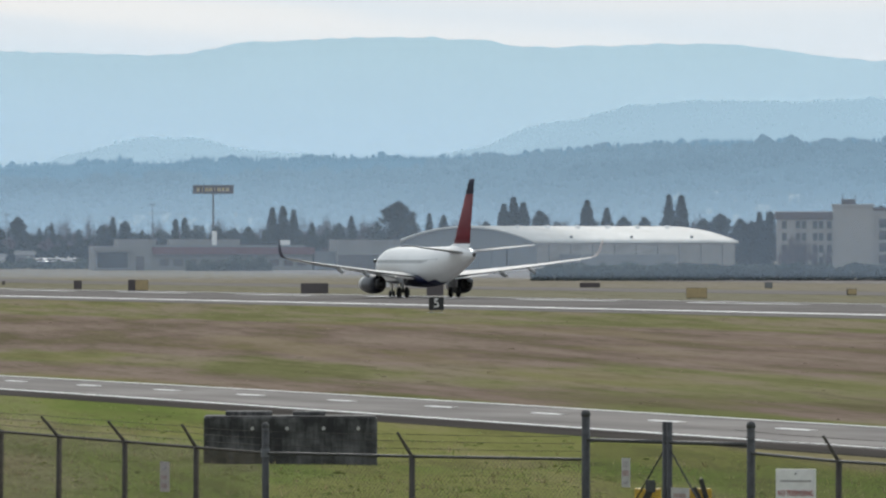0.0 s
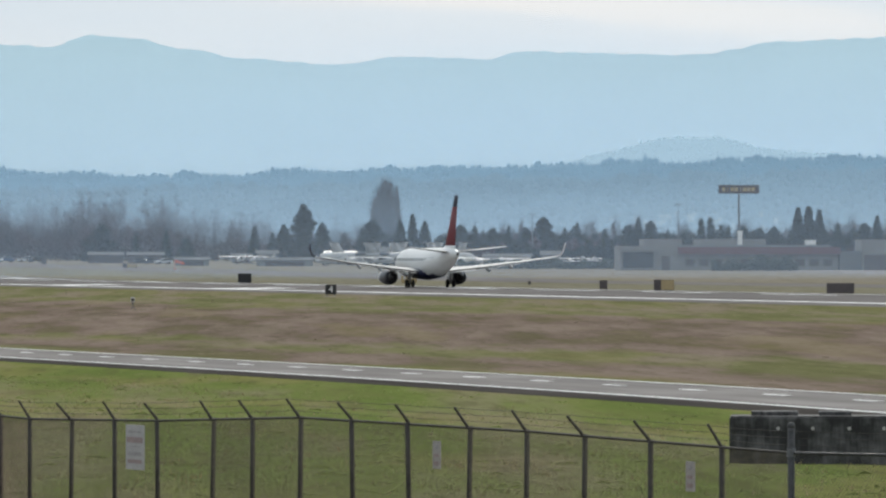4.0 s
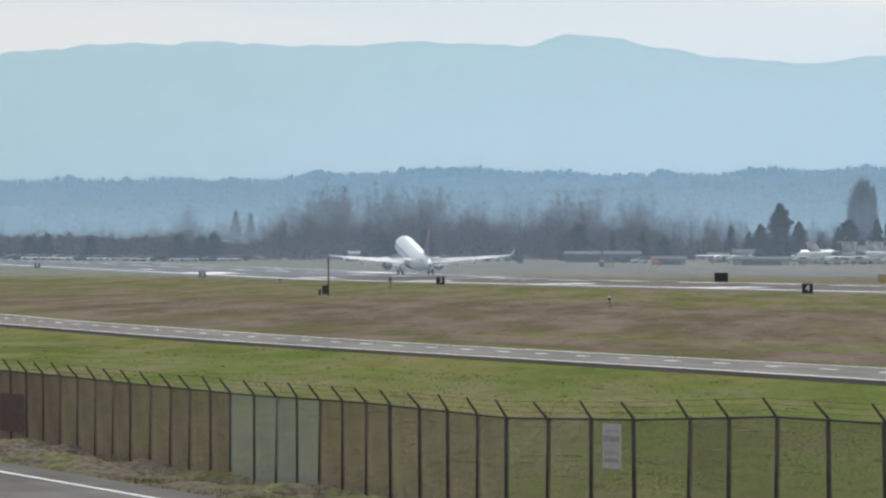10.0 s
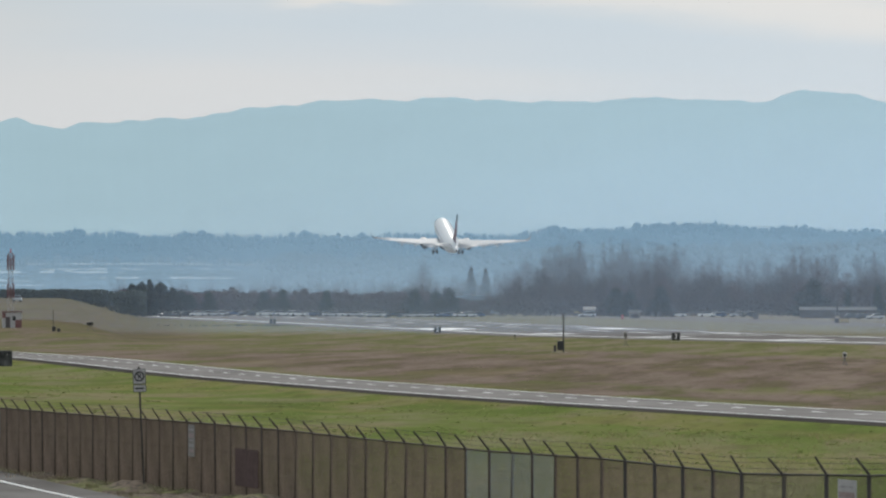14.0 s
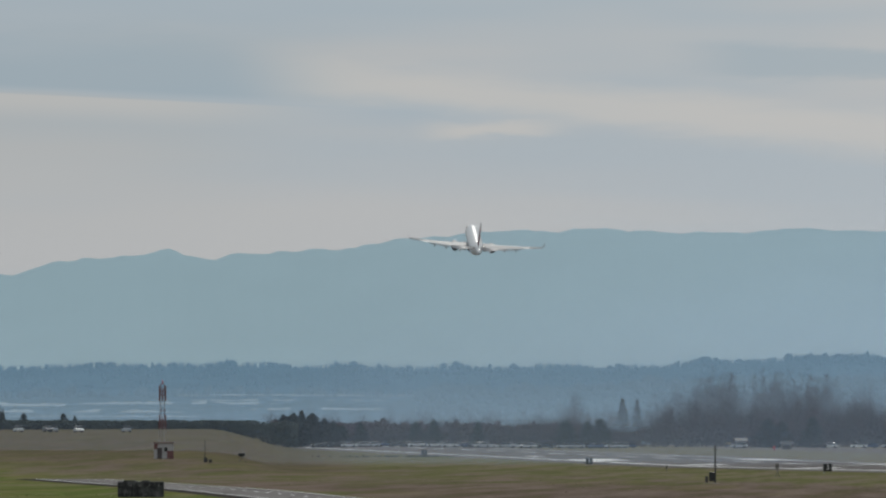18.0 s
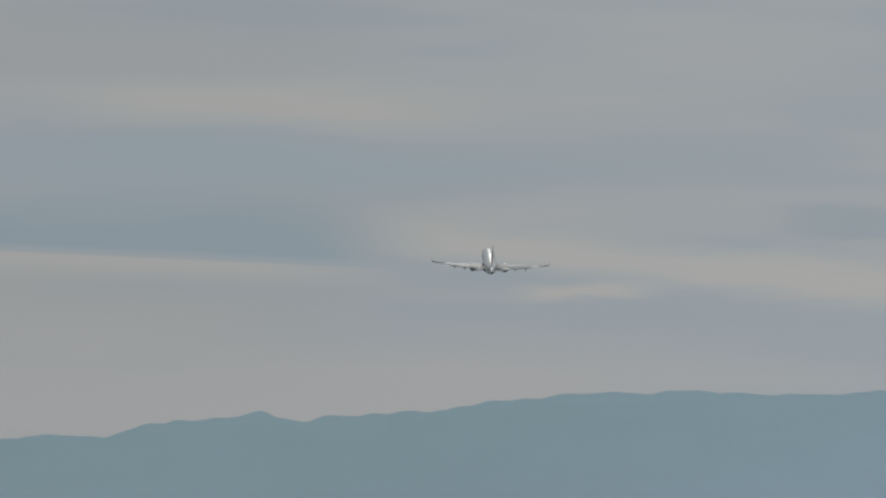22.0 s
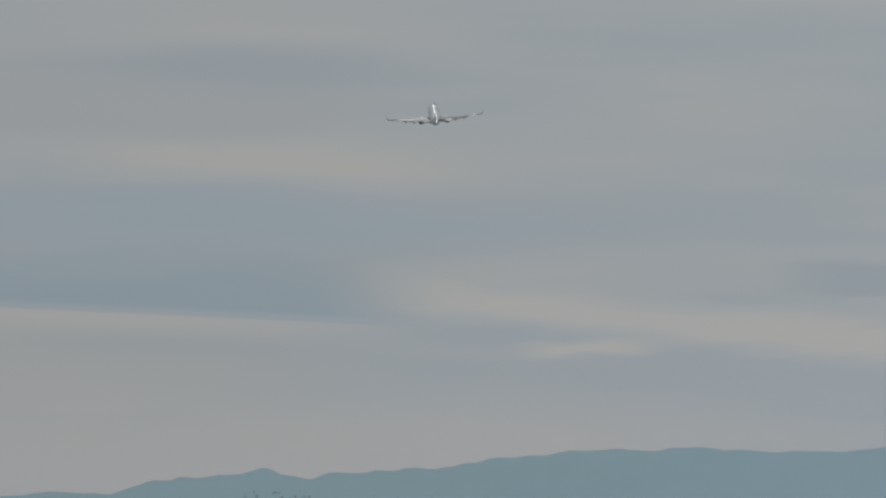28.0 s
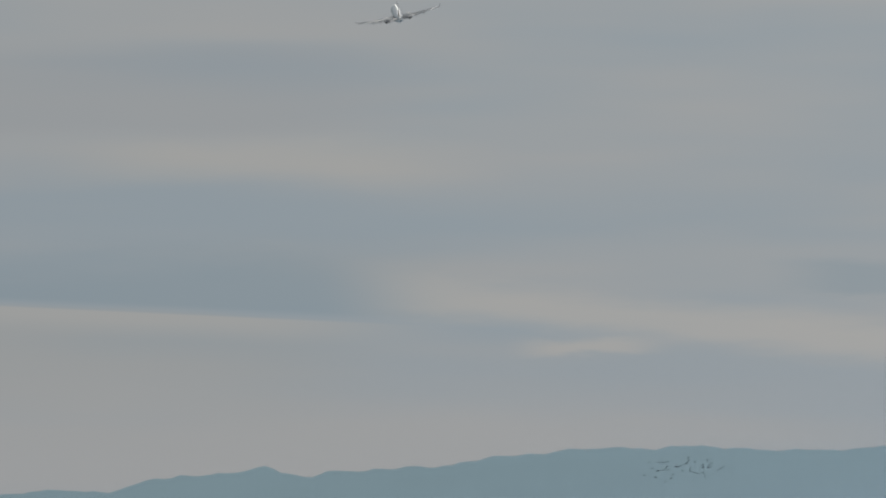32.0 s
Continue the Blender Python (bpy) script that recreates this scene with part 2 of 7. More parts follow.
def ground_material():
    m = bpy.data.materials.new("airfield_grass")
    m.use_nodes = True
    nt = m.node_tree
    b = nt.nodes["Principled BSDF"]
    pos = nt.nodes.new("ShaderNodeTexCoord").outputs["Object"]
    sep = nt.nodes.new("ShaderNodeSeparateXYZ")
    nt.links.new(pos, sep.inputs[0])
    x, y, _ = sep.outputs
    # the sward is drawn out along the drainage, a little off the runway's heading
    swing = nt.nodes.new("ShaderNodeMapping")
    swing.inputs["Rotation"].default_value = (0, 0, radians(10.5))
    nt.links.new(pos, swing.inputs[0])
    lie = swing.outputs[0]
    broad = fog(nt, lie, 1.0, 5, 0.6, (0.05, 0.008, 1))
    mid = fog(nt, lie, 1.0, 5, 0.6, (0.16, 0.011, 1))
    fine = fog(nt, lie, 1.0, 5, 0.7, (2.6, 0.2, 1))
    clump = fog(nt, lie, 1.0, 4, 0.7, (8, 0.7, 1))
    swath = fog(nt, lie, 1.0, 4, 0.55, (0.07, 0.012, 1))
    lush = blend(nt, step(nt, mid, 0.35, 0.65), (0.126, 0.161, 0.046), (0.196, 0.222, 0.074))
    sere = blend(nt, step(nt, mid, 0.35, 0.65), (0.166, 0.172, 0.060), (0.236, 0.222, 0.090))
    green = blend(nt, step(nt, calc(nt, "ADD", swath, calc(nt, "MULTIPLY", calc(nt, "SUBTRACT", mid, 0.5), 0.25)), 0.47, 0.57), lush, sere)
    olive = blend(nt, step(nt, mid, 0.35, 0.65), (0.150, 0.149, 0.070), (0.225, 0.211, 0.116))
    green = blend(nt, step(nt, x, 76, 92), green, olive)
    brown = blend(nt, step(nt, mid, 0.35, 0.65), (0.140, 0.100, 0.084), (0.232, 0.180, 0.148))
    drift = calc(nt, "MULTIPLY", calc(nt, "MINIMUM", calc(nt, "MAXIMUM", calc(nt, "SUBTRACT", y, 560.0), -50.0), 260.0), 0.1)
    xw = calc(nt, "ADD", x, calc(nt, "MULTIPLY", calc(nt, "SUBTRACT", broad, 0.5), 34.0))
    xd = calc(nt, "ADD", xw, drift)
    # dry strips along the field: beside the service road, and across the middle of the infield
    dry = calc(nt, "MULTIPLY", step(nt, xw, 84, 92), step(nt, xw, 108, 98))
    dry2 = calc(nt, "MULTIPLY", step(nt, xd, 112, 128), step(nt, xd, 204, 186))
    dry2 = calc(nt, "MULTIPLY", dry2, calc(nt, "ADD", 0.3, calc(nt, "MULTIPLY", step(nt, y, 1300, 900), 0.7)))
    dry = calc(nt, "MULTIPLY", dry, step(nt, y, 1300, 1000))
    dry = calc(nt, "MAXIMUM", calc(nt, "MULTIPLY", dry, 0.85), dry2)
    dry = calc(nt, "ADD", calc(nt, "MULTIPLY", dry, 1.05), calc(nt, "MULTIPLY", calc(nt, "SUBTRACT", step(nt, mid, 0.38, 0.62), 0.40), 1.1), clamp=True)
    near = step(nt, x, 80, 70)
    dry = calc(nt, "MULTIPLY", dry, calc(nt, "SUBTRACT", 1.0, calc(nt, "MULTIPLY", near, 0.35)))
    worn = calc(nt, "MULTIPLY", step(nt, x, 31, 25), 0.9)
    dry = calc(nt, "MAXIMUM", dry, calc(nt, "MULTIPLY", worn, step(nt, fine, 0.35, 0.6)))
    far = calc(nt, "MULTIPLY", step(nt, x, 268, 282), 0.7)
    dry = calc(nt, "MAXIMUM", dry, far)
    col = blend(nt, dry, green, brown)
    col = blend(nt, calc(nt, "MULTIPLY", step(nt, x, 270, 284), 0.85), col, (0.222, 0.210, 0.158))
    col = blend(nt, calc(nt, "MULTIPLY", step(nt, xw, 362, 385), 0.85), col, (0.255, 0.225, 0.188))
    bank = calc(nt, "MULTIPLY", step(nt, calc(nt, "DIVIDE", x, calc(nt, "MAXIMUM", y, 1.0)), 0.104, 0.092), step(nt, y, 1250, 1700))
    col = blend(nt, calc(nt, "MULTIPLY", bank, 0.75), col, (0.140, 0.112, 0.082))
    col = blend(nt, calc(nt, "MULTIPLY", step(nt, fine, 0.45, 0.72), 0.4), col, (0.085, 0.085, 0.036))
    spots = fog(nt, lie, 1.0, 5, 0.65, (0.6, 0.045, 1))
    col = blend(nt, calc(nt, "MULTIPLY", step(nt, spots, 0.52, 0.64), 0.4), col, (0.092, 0.082, 0.045))
    col = blend(nt, calc(nt, "MULTIPLY", step(nt, spots, 0.42, 0.3), 0.35), col, (0.25, 0.21, 0.13))
    tint = fog(nt, lie, 1.0, 5, 0.6, (0.09, 0.008, 1))
    col = blend(nt, calc(nt, "MULTIPLY", step(nt, tint, 0.52, 0.66), 0.3), col, (0.215, 0.185, 0.088))
    col = blend(nt, calc(nt, "MULTIPLY", step(nt, tint, 0.46, 0.34), 0.22), col, (0.085, 0.082, 0.040))
    col = blend(nt, calc(nt, "MULTIPLY", step(nt, clump, 0.6, 0.75), 0.35), col, (0.26, 0.24, 0.10))
    nt.links.new(col, b.inputs["Base Color"])
    b.inputs["Roughness"].default_value = 0.95
    b.inputs["Specular IOR Level"].default_value = 0.0
    bp = node(nt, "ShaderNodeBump", Strength=0.5, Distance=0.12)
    nt.links.new(calc(nt, "ADD", fine, clump), bp.inputs["Height"])
    nt.links.new(bp.outputs[0], b.inputs["Normal"])
    return m


def pavement_material(name, color, streak=(0.5, 0.03, 1), rough=0.7, dark=0.3, crack=0.0, spec=0.4):
    m = bpy.data.materials.new(name)
    m.use_nodes = True
    nt = m.node_tree
    b = nt.nodes["Principled BSDF"]
    pos = nt.nodes.new("ShaderNodeTexCoord").outputs["Object"]
    lane = fog(nt, pos, 1.0, 4, 0.6, streak)
    grit = fog(nt, pos, 9.0, 3)
    patchy = fog(nt, pos, 1.0, 5, 0.6, (0.25, 0.1, 1))
    col = blend(nt, step(nt, lane, 0.3, 0.7), tuple(c * (1 - dark) for c in color), tuple(c * 1.12 for c in color))
    col = blend(nt, calc(nt, "MULTIPLY", step(nt, patchy, 0.5, 0.75), 0.35), col, tuple(c * 0.6 for c in color))
    col = blend(nt, calc(nt, "MULTIPLY", grit, 0.35), col, tuple(c * 0.75 for c in color))
    nt.links.new(col, b.inputs["Base Color"])
    nt.links.new(calc(nt, "SUBTRACT", rough + 0.1, calc(nt, "MULTIPLY", step(nt, patchy, 0.35, 0.7), 0.25)), b.inputs["Roughness"])
    b.inputs["Specular IOR Level"].default_value = spec
    bp = node(nt, "ShaderNodeBump", Strength=0.15, Distance=0.02)
    nt.links.new(grit, bp.inputs["Height"])
    nt.links.new(bp.outputs[0], b.inputs["Normal"])
    return m


def sooty_concrete():
    """Concrete blackened by damp and soot, with paler runs down its faces."""
    m = bpy.data.materials.new("blackened_concrete")
    m.use_nodes = True
    nt = m.node_tree
    b = nt.nodes["Principled BSDF"]
    pos = nt.nodes.new("ShaderNodeTexCoord").outputs["Object"]
    runs = fog(nt, pos, 1.0, 5, 0.65, (3.5, 3.5, 0.5))
    blot = fog(nt, pos, 1.0, 5, 0.6, (0.8, 0.8, 1.4))
    f = step(nt, calc(nt, "ADD", calc(nt, "MULTIPLY", runs, 0.5), calc(nt, "MULTIPLY", blot, 0.5)), 0.42, 0.66)
    nt.links.new(blend(nt, f, (0.022, 0.021, 0.022), (0.15, 0.145, 0.145)), b.inputs["Base Color"])
    b.inputs["Roughness"].default_value = 0.85
    bp = node(nt, "ShaderNodeBump", Strength=0.4, Distance=0.03)
    nt.links.new(fog(nt, pos, 12.0, 4), bp.inputs["Height"])
    nt.links.new(bp.outputs[0], b.inputs["Normal"])
    return m


M["concrete_dark"] = sooty_concrete()
M["ground"] = ground_material()
M["runway"] = pavement_material("runway_concrete", (0.212, 0.197, 0.188), spec=0.0)
M["taxi"] = pavement_material("taxiway_concrete", (0.225, 0.207, 0.196), spec=0.0)
M["asphalt"] = pavement_material("service_road_asphalt", (0.172, 0.158, 0.150), spec=0.03)
M["shoulder"] = pavement_material("dark_shoulder", (0.080, 0.072, 0.066), rough=0.85, spec=0.0)
M["highway"] = pavement_material("public_road_asphalt", (0.10, 0.091, 0.086), spec=0.03)


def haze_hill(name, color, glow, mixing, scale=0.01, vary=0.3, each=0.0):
    """Far wooded land seen through kilometres of lit air: part surface, part airlight put in as emission."""
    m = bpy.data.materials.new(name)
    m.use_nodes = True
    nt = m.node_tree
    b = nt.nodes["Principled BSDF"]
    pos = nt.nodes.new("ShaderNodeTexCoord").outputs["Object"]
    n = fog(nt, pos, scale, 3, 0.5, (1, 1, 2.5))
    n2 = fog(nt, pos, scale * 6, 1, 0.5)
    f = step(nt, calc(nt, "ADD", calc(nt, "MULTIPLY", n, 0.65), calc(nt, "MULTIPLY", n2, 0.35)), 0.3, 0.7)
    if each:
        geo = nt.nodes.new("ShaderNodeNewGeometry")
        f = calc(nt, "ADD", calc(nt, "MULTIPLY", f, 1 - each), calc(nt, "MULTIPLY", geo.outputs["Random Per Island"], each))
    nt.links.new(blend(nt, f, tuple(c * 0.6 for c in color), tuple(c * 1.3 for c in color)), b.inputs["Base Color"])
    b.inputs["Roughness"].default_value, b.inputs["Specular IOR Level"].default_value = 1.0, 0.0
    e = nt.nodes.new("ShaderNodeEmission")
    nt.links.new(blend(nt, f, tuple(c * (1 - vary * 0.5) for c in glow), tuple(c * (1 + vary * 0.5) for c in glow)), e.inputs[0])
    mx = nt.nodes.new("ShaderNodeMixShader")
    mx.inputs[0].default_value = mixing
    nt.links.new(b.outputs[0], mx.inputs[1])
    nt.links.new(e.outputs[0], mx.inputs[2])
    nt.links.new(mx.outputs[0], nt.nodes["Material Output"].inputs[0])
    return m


# the haze's blue and brightness are put into these glow colours
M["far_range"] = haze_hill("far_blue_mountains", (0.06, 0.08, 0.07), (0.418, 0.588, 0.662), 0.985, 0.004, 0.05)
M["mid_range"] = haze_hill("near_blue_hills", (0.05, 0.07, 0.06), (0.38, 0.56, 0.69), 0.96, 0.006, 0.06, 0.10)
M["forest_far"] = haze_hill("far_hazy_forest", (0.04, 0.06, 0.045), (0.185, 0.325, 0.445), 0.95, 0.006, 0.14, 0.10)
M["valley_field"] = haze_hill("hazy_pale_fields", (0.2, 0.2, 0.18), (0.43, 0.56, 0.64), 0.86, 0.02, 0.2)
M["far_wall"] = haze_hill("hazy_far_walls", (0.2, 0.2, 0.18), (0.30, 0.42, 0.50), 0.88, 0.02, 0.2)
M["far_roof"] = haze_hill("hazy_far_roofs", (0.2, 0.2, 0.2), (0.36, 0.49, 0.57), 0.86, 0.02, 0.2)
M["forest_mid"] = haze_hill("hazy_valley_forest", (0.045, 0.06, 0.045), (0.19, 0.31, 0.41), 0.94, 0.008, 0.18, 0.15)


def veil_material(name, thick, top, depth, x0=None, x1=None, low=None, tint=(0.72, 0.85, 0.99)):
    """An upright sheet added to stand in for haze: it thins out with height and scatters the light that falls on it."""
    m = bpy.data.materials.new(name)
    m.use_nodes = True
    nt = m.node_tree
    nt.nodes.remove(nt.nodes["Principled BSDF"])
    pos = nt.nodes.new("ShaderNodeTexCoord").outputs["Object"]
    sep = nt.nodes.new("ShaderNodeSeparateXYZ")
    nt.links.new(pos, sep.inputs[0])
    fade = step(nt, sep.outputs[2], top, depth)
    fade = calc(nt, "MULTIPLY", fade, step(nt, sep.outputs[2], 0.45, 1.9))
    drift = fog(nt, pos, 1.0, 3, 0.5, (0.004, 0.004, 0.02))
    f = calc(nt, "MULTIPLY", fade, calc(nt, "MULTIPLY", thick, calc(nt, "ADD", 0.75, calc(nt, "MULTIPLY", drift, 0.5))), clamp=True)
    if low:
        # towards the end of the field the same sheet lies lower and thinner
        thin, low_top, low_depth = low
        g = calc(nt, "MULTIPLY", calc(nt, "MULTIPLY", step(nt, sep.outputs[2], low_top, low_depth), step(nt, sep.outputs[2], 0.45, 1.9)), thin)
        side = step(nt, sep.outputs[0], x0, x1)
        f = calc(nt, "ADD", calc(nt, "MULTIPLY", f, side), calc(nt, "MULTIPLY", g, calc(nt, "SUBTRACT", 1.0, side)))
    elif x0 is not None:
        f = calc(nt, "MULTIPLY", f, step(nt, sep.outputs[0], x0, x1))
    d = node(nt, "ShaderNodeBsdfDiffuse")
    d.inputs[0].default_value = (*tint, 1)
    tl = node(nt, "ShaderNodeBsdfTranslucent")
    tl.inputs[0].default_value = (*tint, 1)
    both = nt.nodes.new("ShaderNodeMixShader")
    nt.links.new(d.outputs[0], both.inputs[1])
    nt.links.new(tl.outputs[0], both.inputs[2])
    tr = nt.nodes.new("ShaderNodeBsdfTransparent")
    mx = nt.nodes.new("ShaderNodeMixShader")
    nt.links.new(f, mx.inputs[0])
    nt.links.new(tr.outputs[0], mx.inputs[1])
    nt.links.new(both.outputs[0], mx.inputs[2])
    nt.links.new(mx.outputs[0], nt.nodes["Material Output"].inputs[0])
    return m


# ---- shaping helpers ----
def smooth(a, b, v):
    t = min(1.0, max(0.0, (v - a) / (b - a)))
    return t * t * (3 - 2 * t)


def polar(right, dist, z=0.0):
    a = radians(right)
    return (dist * math.sin(a), dist * math.cos(a), z)


def mesh_of(name, verts, faces, material, shade=False):
    me = bpy.data.meshes.new(name)
    me.from_pydata(verts, [], faces)
    me.materials.append(material)
    if shade:
        me.shade_smooth()
    return me


def part(name, bm, material, parent=None, label="", shade=False):
    """Links a bmesh as one mesh object under a thing or under a part."""
    me = bpy.data.meshes.new(name)
    bm.to_mesh(me)
    bm.free()
    me.materials.append(material)
    if shade:
        me.shade_smooth()
    ob = new(name, me)
    ob.parent = parent
    return tagged(ob, label)


def piece(name, me, parent, m=None):
    """A further object on an existing mesh."""
    ob = new(name, me)
    ob.parent = parent
    if m is not None:
        ob.matrix_basis = m
    return ob


def thing(name, label, category, m=None, group="", kind=""):
    ob = new(name)
    ob.empty_display_size = 0.2
    if m is not None:
        ob.matrix_basis = m
    return tagged(ob, label, category, group, kind)


def box(bm, x, y, z, sx, sy, sz, bevel=0.0, m=None):
    """A box centred at x, y with its underside at z."""
    r = bmesh.ops.create_cube(bm, size=1.0)
    vs = r["verts"]
    bmesh.ops.scale(bm, vec=(sx, sy, sz), verts=vs)
    bmesh.ops.translate(bm, vec=(x, y, z + sz / 2), verts=vs)
    if bevel:
        es = list({e for v in vs for e in v.link_edges})
        g = bmesh.ops.bevel(bm, geom=es, offset=bevel, segments=2, affect="EDGES", profile=0.6)
        vs = list({v for f in g["faces"] for v in f.verts} | {v for v in vs if v.is_valid})
    if m is not None:
        bmesh.ops.transform(bm, matrix=m, verts=[v for v in vs if v.is_valid])
    return bm


def tube(bm, a, b, r0, r1=None, n=8, caps=True):
    r1 = r0 if r1 is None else r1
    a, b = Vector(a), Vector(b)
    d = b - a
    g = bmesh.ops.create_cone(bm, cap_ends=caps, segments=n, radius1=r0, radius2=max(r1, 1e-4), depth=d.length)
    m = Matrix.Translation((a + b) / 2) @ d.to_track_quat("Z", "Y").to_matrix().to_4x4()
    bmesh.ops.transform(bm, matrix=m, verts=g["verts"])
    return bm


def loft(bm, rings, close=True):
    """Skin over rings of equal point count, with end caps."""
    rows = [[bm.verts.new(p) for p in ring] for ring in rings]
    n = len(rows[0])
    for a, b in zip(rows, rows[1:]):
        for i in range(n):
            bm.faces.new((a[i], a[(i + 1) % n], b[(i + 1) % n], b[i]))
    if close:
        bm.faces.new(rows[0][::-1])
        bm.faces.new(rows[-1])
    bmesh.ops.recalc_face_normals(bm, faces=bm.faces)
    return bm


# ---- ground ----
PROFILE = [(-4000, -1), (-60, 0.3), (-14, 0.6), (-7, 3.9), (3.5, 3.95), (8.5, 0.7), (9.5, 0.56), (24.5, 0.56), (27, 0.5), (32, 0.6),
           (46, 0.35), (66, 0.05), (74, 0.18), (88, 0.18), (97, 0.0), (150, -0.15), (205, 0.0), (218, 0.32), (226, 0.46),
           (249, 0.78), (272, 0.5), (290, 0.3), (310, 0.35), (345, 0.4), (420, 0.4), (4500, 0.6)]


def gz(x, y):
    """Height of the airfield's surface."""
    z = 0.0
    for (x0, z0), (x1, z1) in zip(PROFILE, PROFILE[1:]):
        if x0 <= x <= x1:
            z = z0 + (z1 - z0) * (x - x0) / (x1 - x0)
            break
    r = math.hypot(x, y)
    z += 0.0036 * max(0.0, r - 1650)
    z += 0.36 * smooth(166, 147, y) * smooth(21.5, 25, x) * smooth(60, 40, x) * smooth(-40, 20, y)
    z -= 0.55 * smooth(300, 640, y) * smooth(980, 730, y) * smooth(40, 60, x) * smooth(150, 110, x)
    # grassed embankment at the end of the field
    z += 5.6 * smooth(0.0936, 0.0831, x / max(1.0, y)) * smooth(-250, -60, x) * smooth(1250, 1850, y)
    return z


def span(lo, hi, n):
    return [lo + (hi - lo) * i / n for i in range(n)]


XS = span(-4000, -60, 10) + span(-60, -14, 4) + span(-14, 36, 40) + span(36, 100, 24) + span(100, 205, 14) + span(205, 300, 38) + span(300, 460, 16) + span(460, 900, 8) + span(900, 4000, 14) + [4000]
YS = span(-900, -50, 6) + span(-50, 100, 15) + span(100, 360, 110) + span(360, 1000, 40) + span(1000, 2600, 64) + span(2600, 4900, 16) + [4900]


def rough(x, y):
    """Lumpy turf on the verges."""
    w = smooth(22.5, 25, x) * smooth(74, 40, x) + smooth(97, 120, x) * smooth(218, 200, x) * 0.4
    near = smooth(24.2, 26, x) * smooth(32, 28, x) * 0.10
    return w * 0.10 * noise.noise((x * 0.35, y * 0.2, 0)) + near * noise.noise((x * 1.1, y * 0.7, 3))


verts = [(x, y, gz(x, y) + rough(x, y)) for y in YS for x in XS]
nx = len(XS)
faces = [(j * nx + i, j * nx + i + 1, (j + 1) * nx + i + 1, (j + 1) * nx + i) for j in range(len(YS) - 1) for i in range(nx - 1)]
ground = new("ground", mesh_of("ground", verts, faces, M["ground"], True))
tagged(ground, "rough green and brown winter grass of the airfield", "ground", kind="structure")


def strip(name, x_of, w, y0, y1, lift, material, label, category, n=120, kind="structure", parent=None, cols=4):
    """A paved or painted strip that lies on the ground along +y; x_of gives its middle line."""
    vs, fs = [], []
    k = cols + 1
    for j in range(n + 1):
        y = y0 + (y1 - y0) * j / n
        for i in range(k):
            x = x_of(y) - w / 2 + w * i / cols
            vs.append((x, y, gz(x, y) + lift))
    for j in range(n):
        for i in range(cols):
            a = j * k + i
            fs.append((a, a + 1, a + k + 1, a + k))
    # turned-down rim, so that the slab has an edge
    for j in range(n):
        for i, s in ((0, 1), (cols, -1)):
            a, b = j * k + i, (j + 1) * k + i
            c = len(vs)
            vs += [(vs[a][0] - s * 0.05, vs[a][1], vs[a][2] - lift - 0.05), (vs[b][0] - s * 0.05, vs[b][1], vs[b][2] - lift - 0.05)]
            fs.append((a, b, c + 1, c))
    ob = new(name, mesh_of(name, vs, fs, material))
    ob.parent = parent
    return tagged(ob, label, category if parent is None else "", kind=kind if parent is None else "")


RUN_X = 249.0
EDGE_MARKS = ((-400, 37.28), (165, 22.31), (222, 20.2), (245, 19.86), (330, 19.3), (1600, 12.0))


def EDGE(y):
    """Edge line of the public road, x against y."""
    for (a, u), (b, v) in zip(EDGE_MARKS, EDGE_MARKS[1:]):
        if a <= y <= b:
            return u + (v - u) * (y - a) / (b - a)
    return EDGE_MARKS[-1][1]


runway = strip("runway", lambda y: RUN_X, 60, 150, 3300, 0.03, M["runway"], "pale worn concrete runway with white edge lines", "runway", 200, cols=14)
for x, w in ((RUN_X - 22.4, 1.2), (RUN_X + 22.4, 0.9)):
    strip("edge_line", lambda y: x, w, 160, 3250, 0.05, M["paint_line"], "white painted runway edge line", "", 200, parent=runway)
for k in range(40):
    y = 180 + k * 61.0
    strip("centre_stripe", lambda yy: RUN_X, 0.9, y, y + 36.5, 0.055, M["paint_line"], "", "", 6, parent=runway)
taxiway = strip("taxiway", lambda y: 352, 30, 100, 3300, 0.03, M["taxi"], "pale grey concrete parallel taxiway", "taxiway", 160)
apron = strip("apron", lambda y: 520, 110, 300, 3000, 0.03, M["asphalt"], "grey apron pavement beyond the taxiway", "apron", 120, cols=10)
service_road = strip("service_road", lambda y: 80.55, 10.0, 60, 1195, 0.035, M["asphalt"], "grey asphalt service road with white dashes", "road", 260)
strip("road_shoulder", lambda y: 74.5, 2.7, 60, 1190, 0.02, M["shoulder"], "dark gravel shoulder", "", 200, parent=service_road)
strip("edge_line", lambda y: 85.2, 0.14, 60, 1190, 0.05, M["paint_line"], "", "", 300, parent=service_road)
strip("edge_line", lambda y: 75.95, 0.2, 60, 1190, 0.05, M["paint_line"], "", "", 300, parent=service_road)
for k in range(77):
    y = 271.8 + (k - 11) * 13.78
    strip("lane_dash", lambda yy: 81.6, 0.26, y, y + 3.5, 0.052, M["paint_line"], "", "", 2, parent=service_road, cols=1)
public_road = strip("public_road", lambda y: EDGE(y) - 4.5, 11.8, -300, 1500, 0.03, M["highway"], "dark grey public road below the bank", "road", 260)
strip("edge_line", lambda y: EDGE(y), 0.085, -100, 900, 0.048, M["paint_line"], "", "", 260, parent=public_road)
for dx in (-0.12, 0.12):
    strip("centre_line", lambda y: EDGE(y) - 4.6 + dx, 0.1, -100, 900, 0.048, M["yellow"], "yellow centre line", "", 160, parent=public_road)


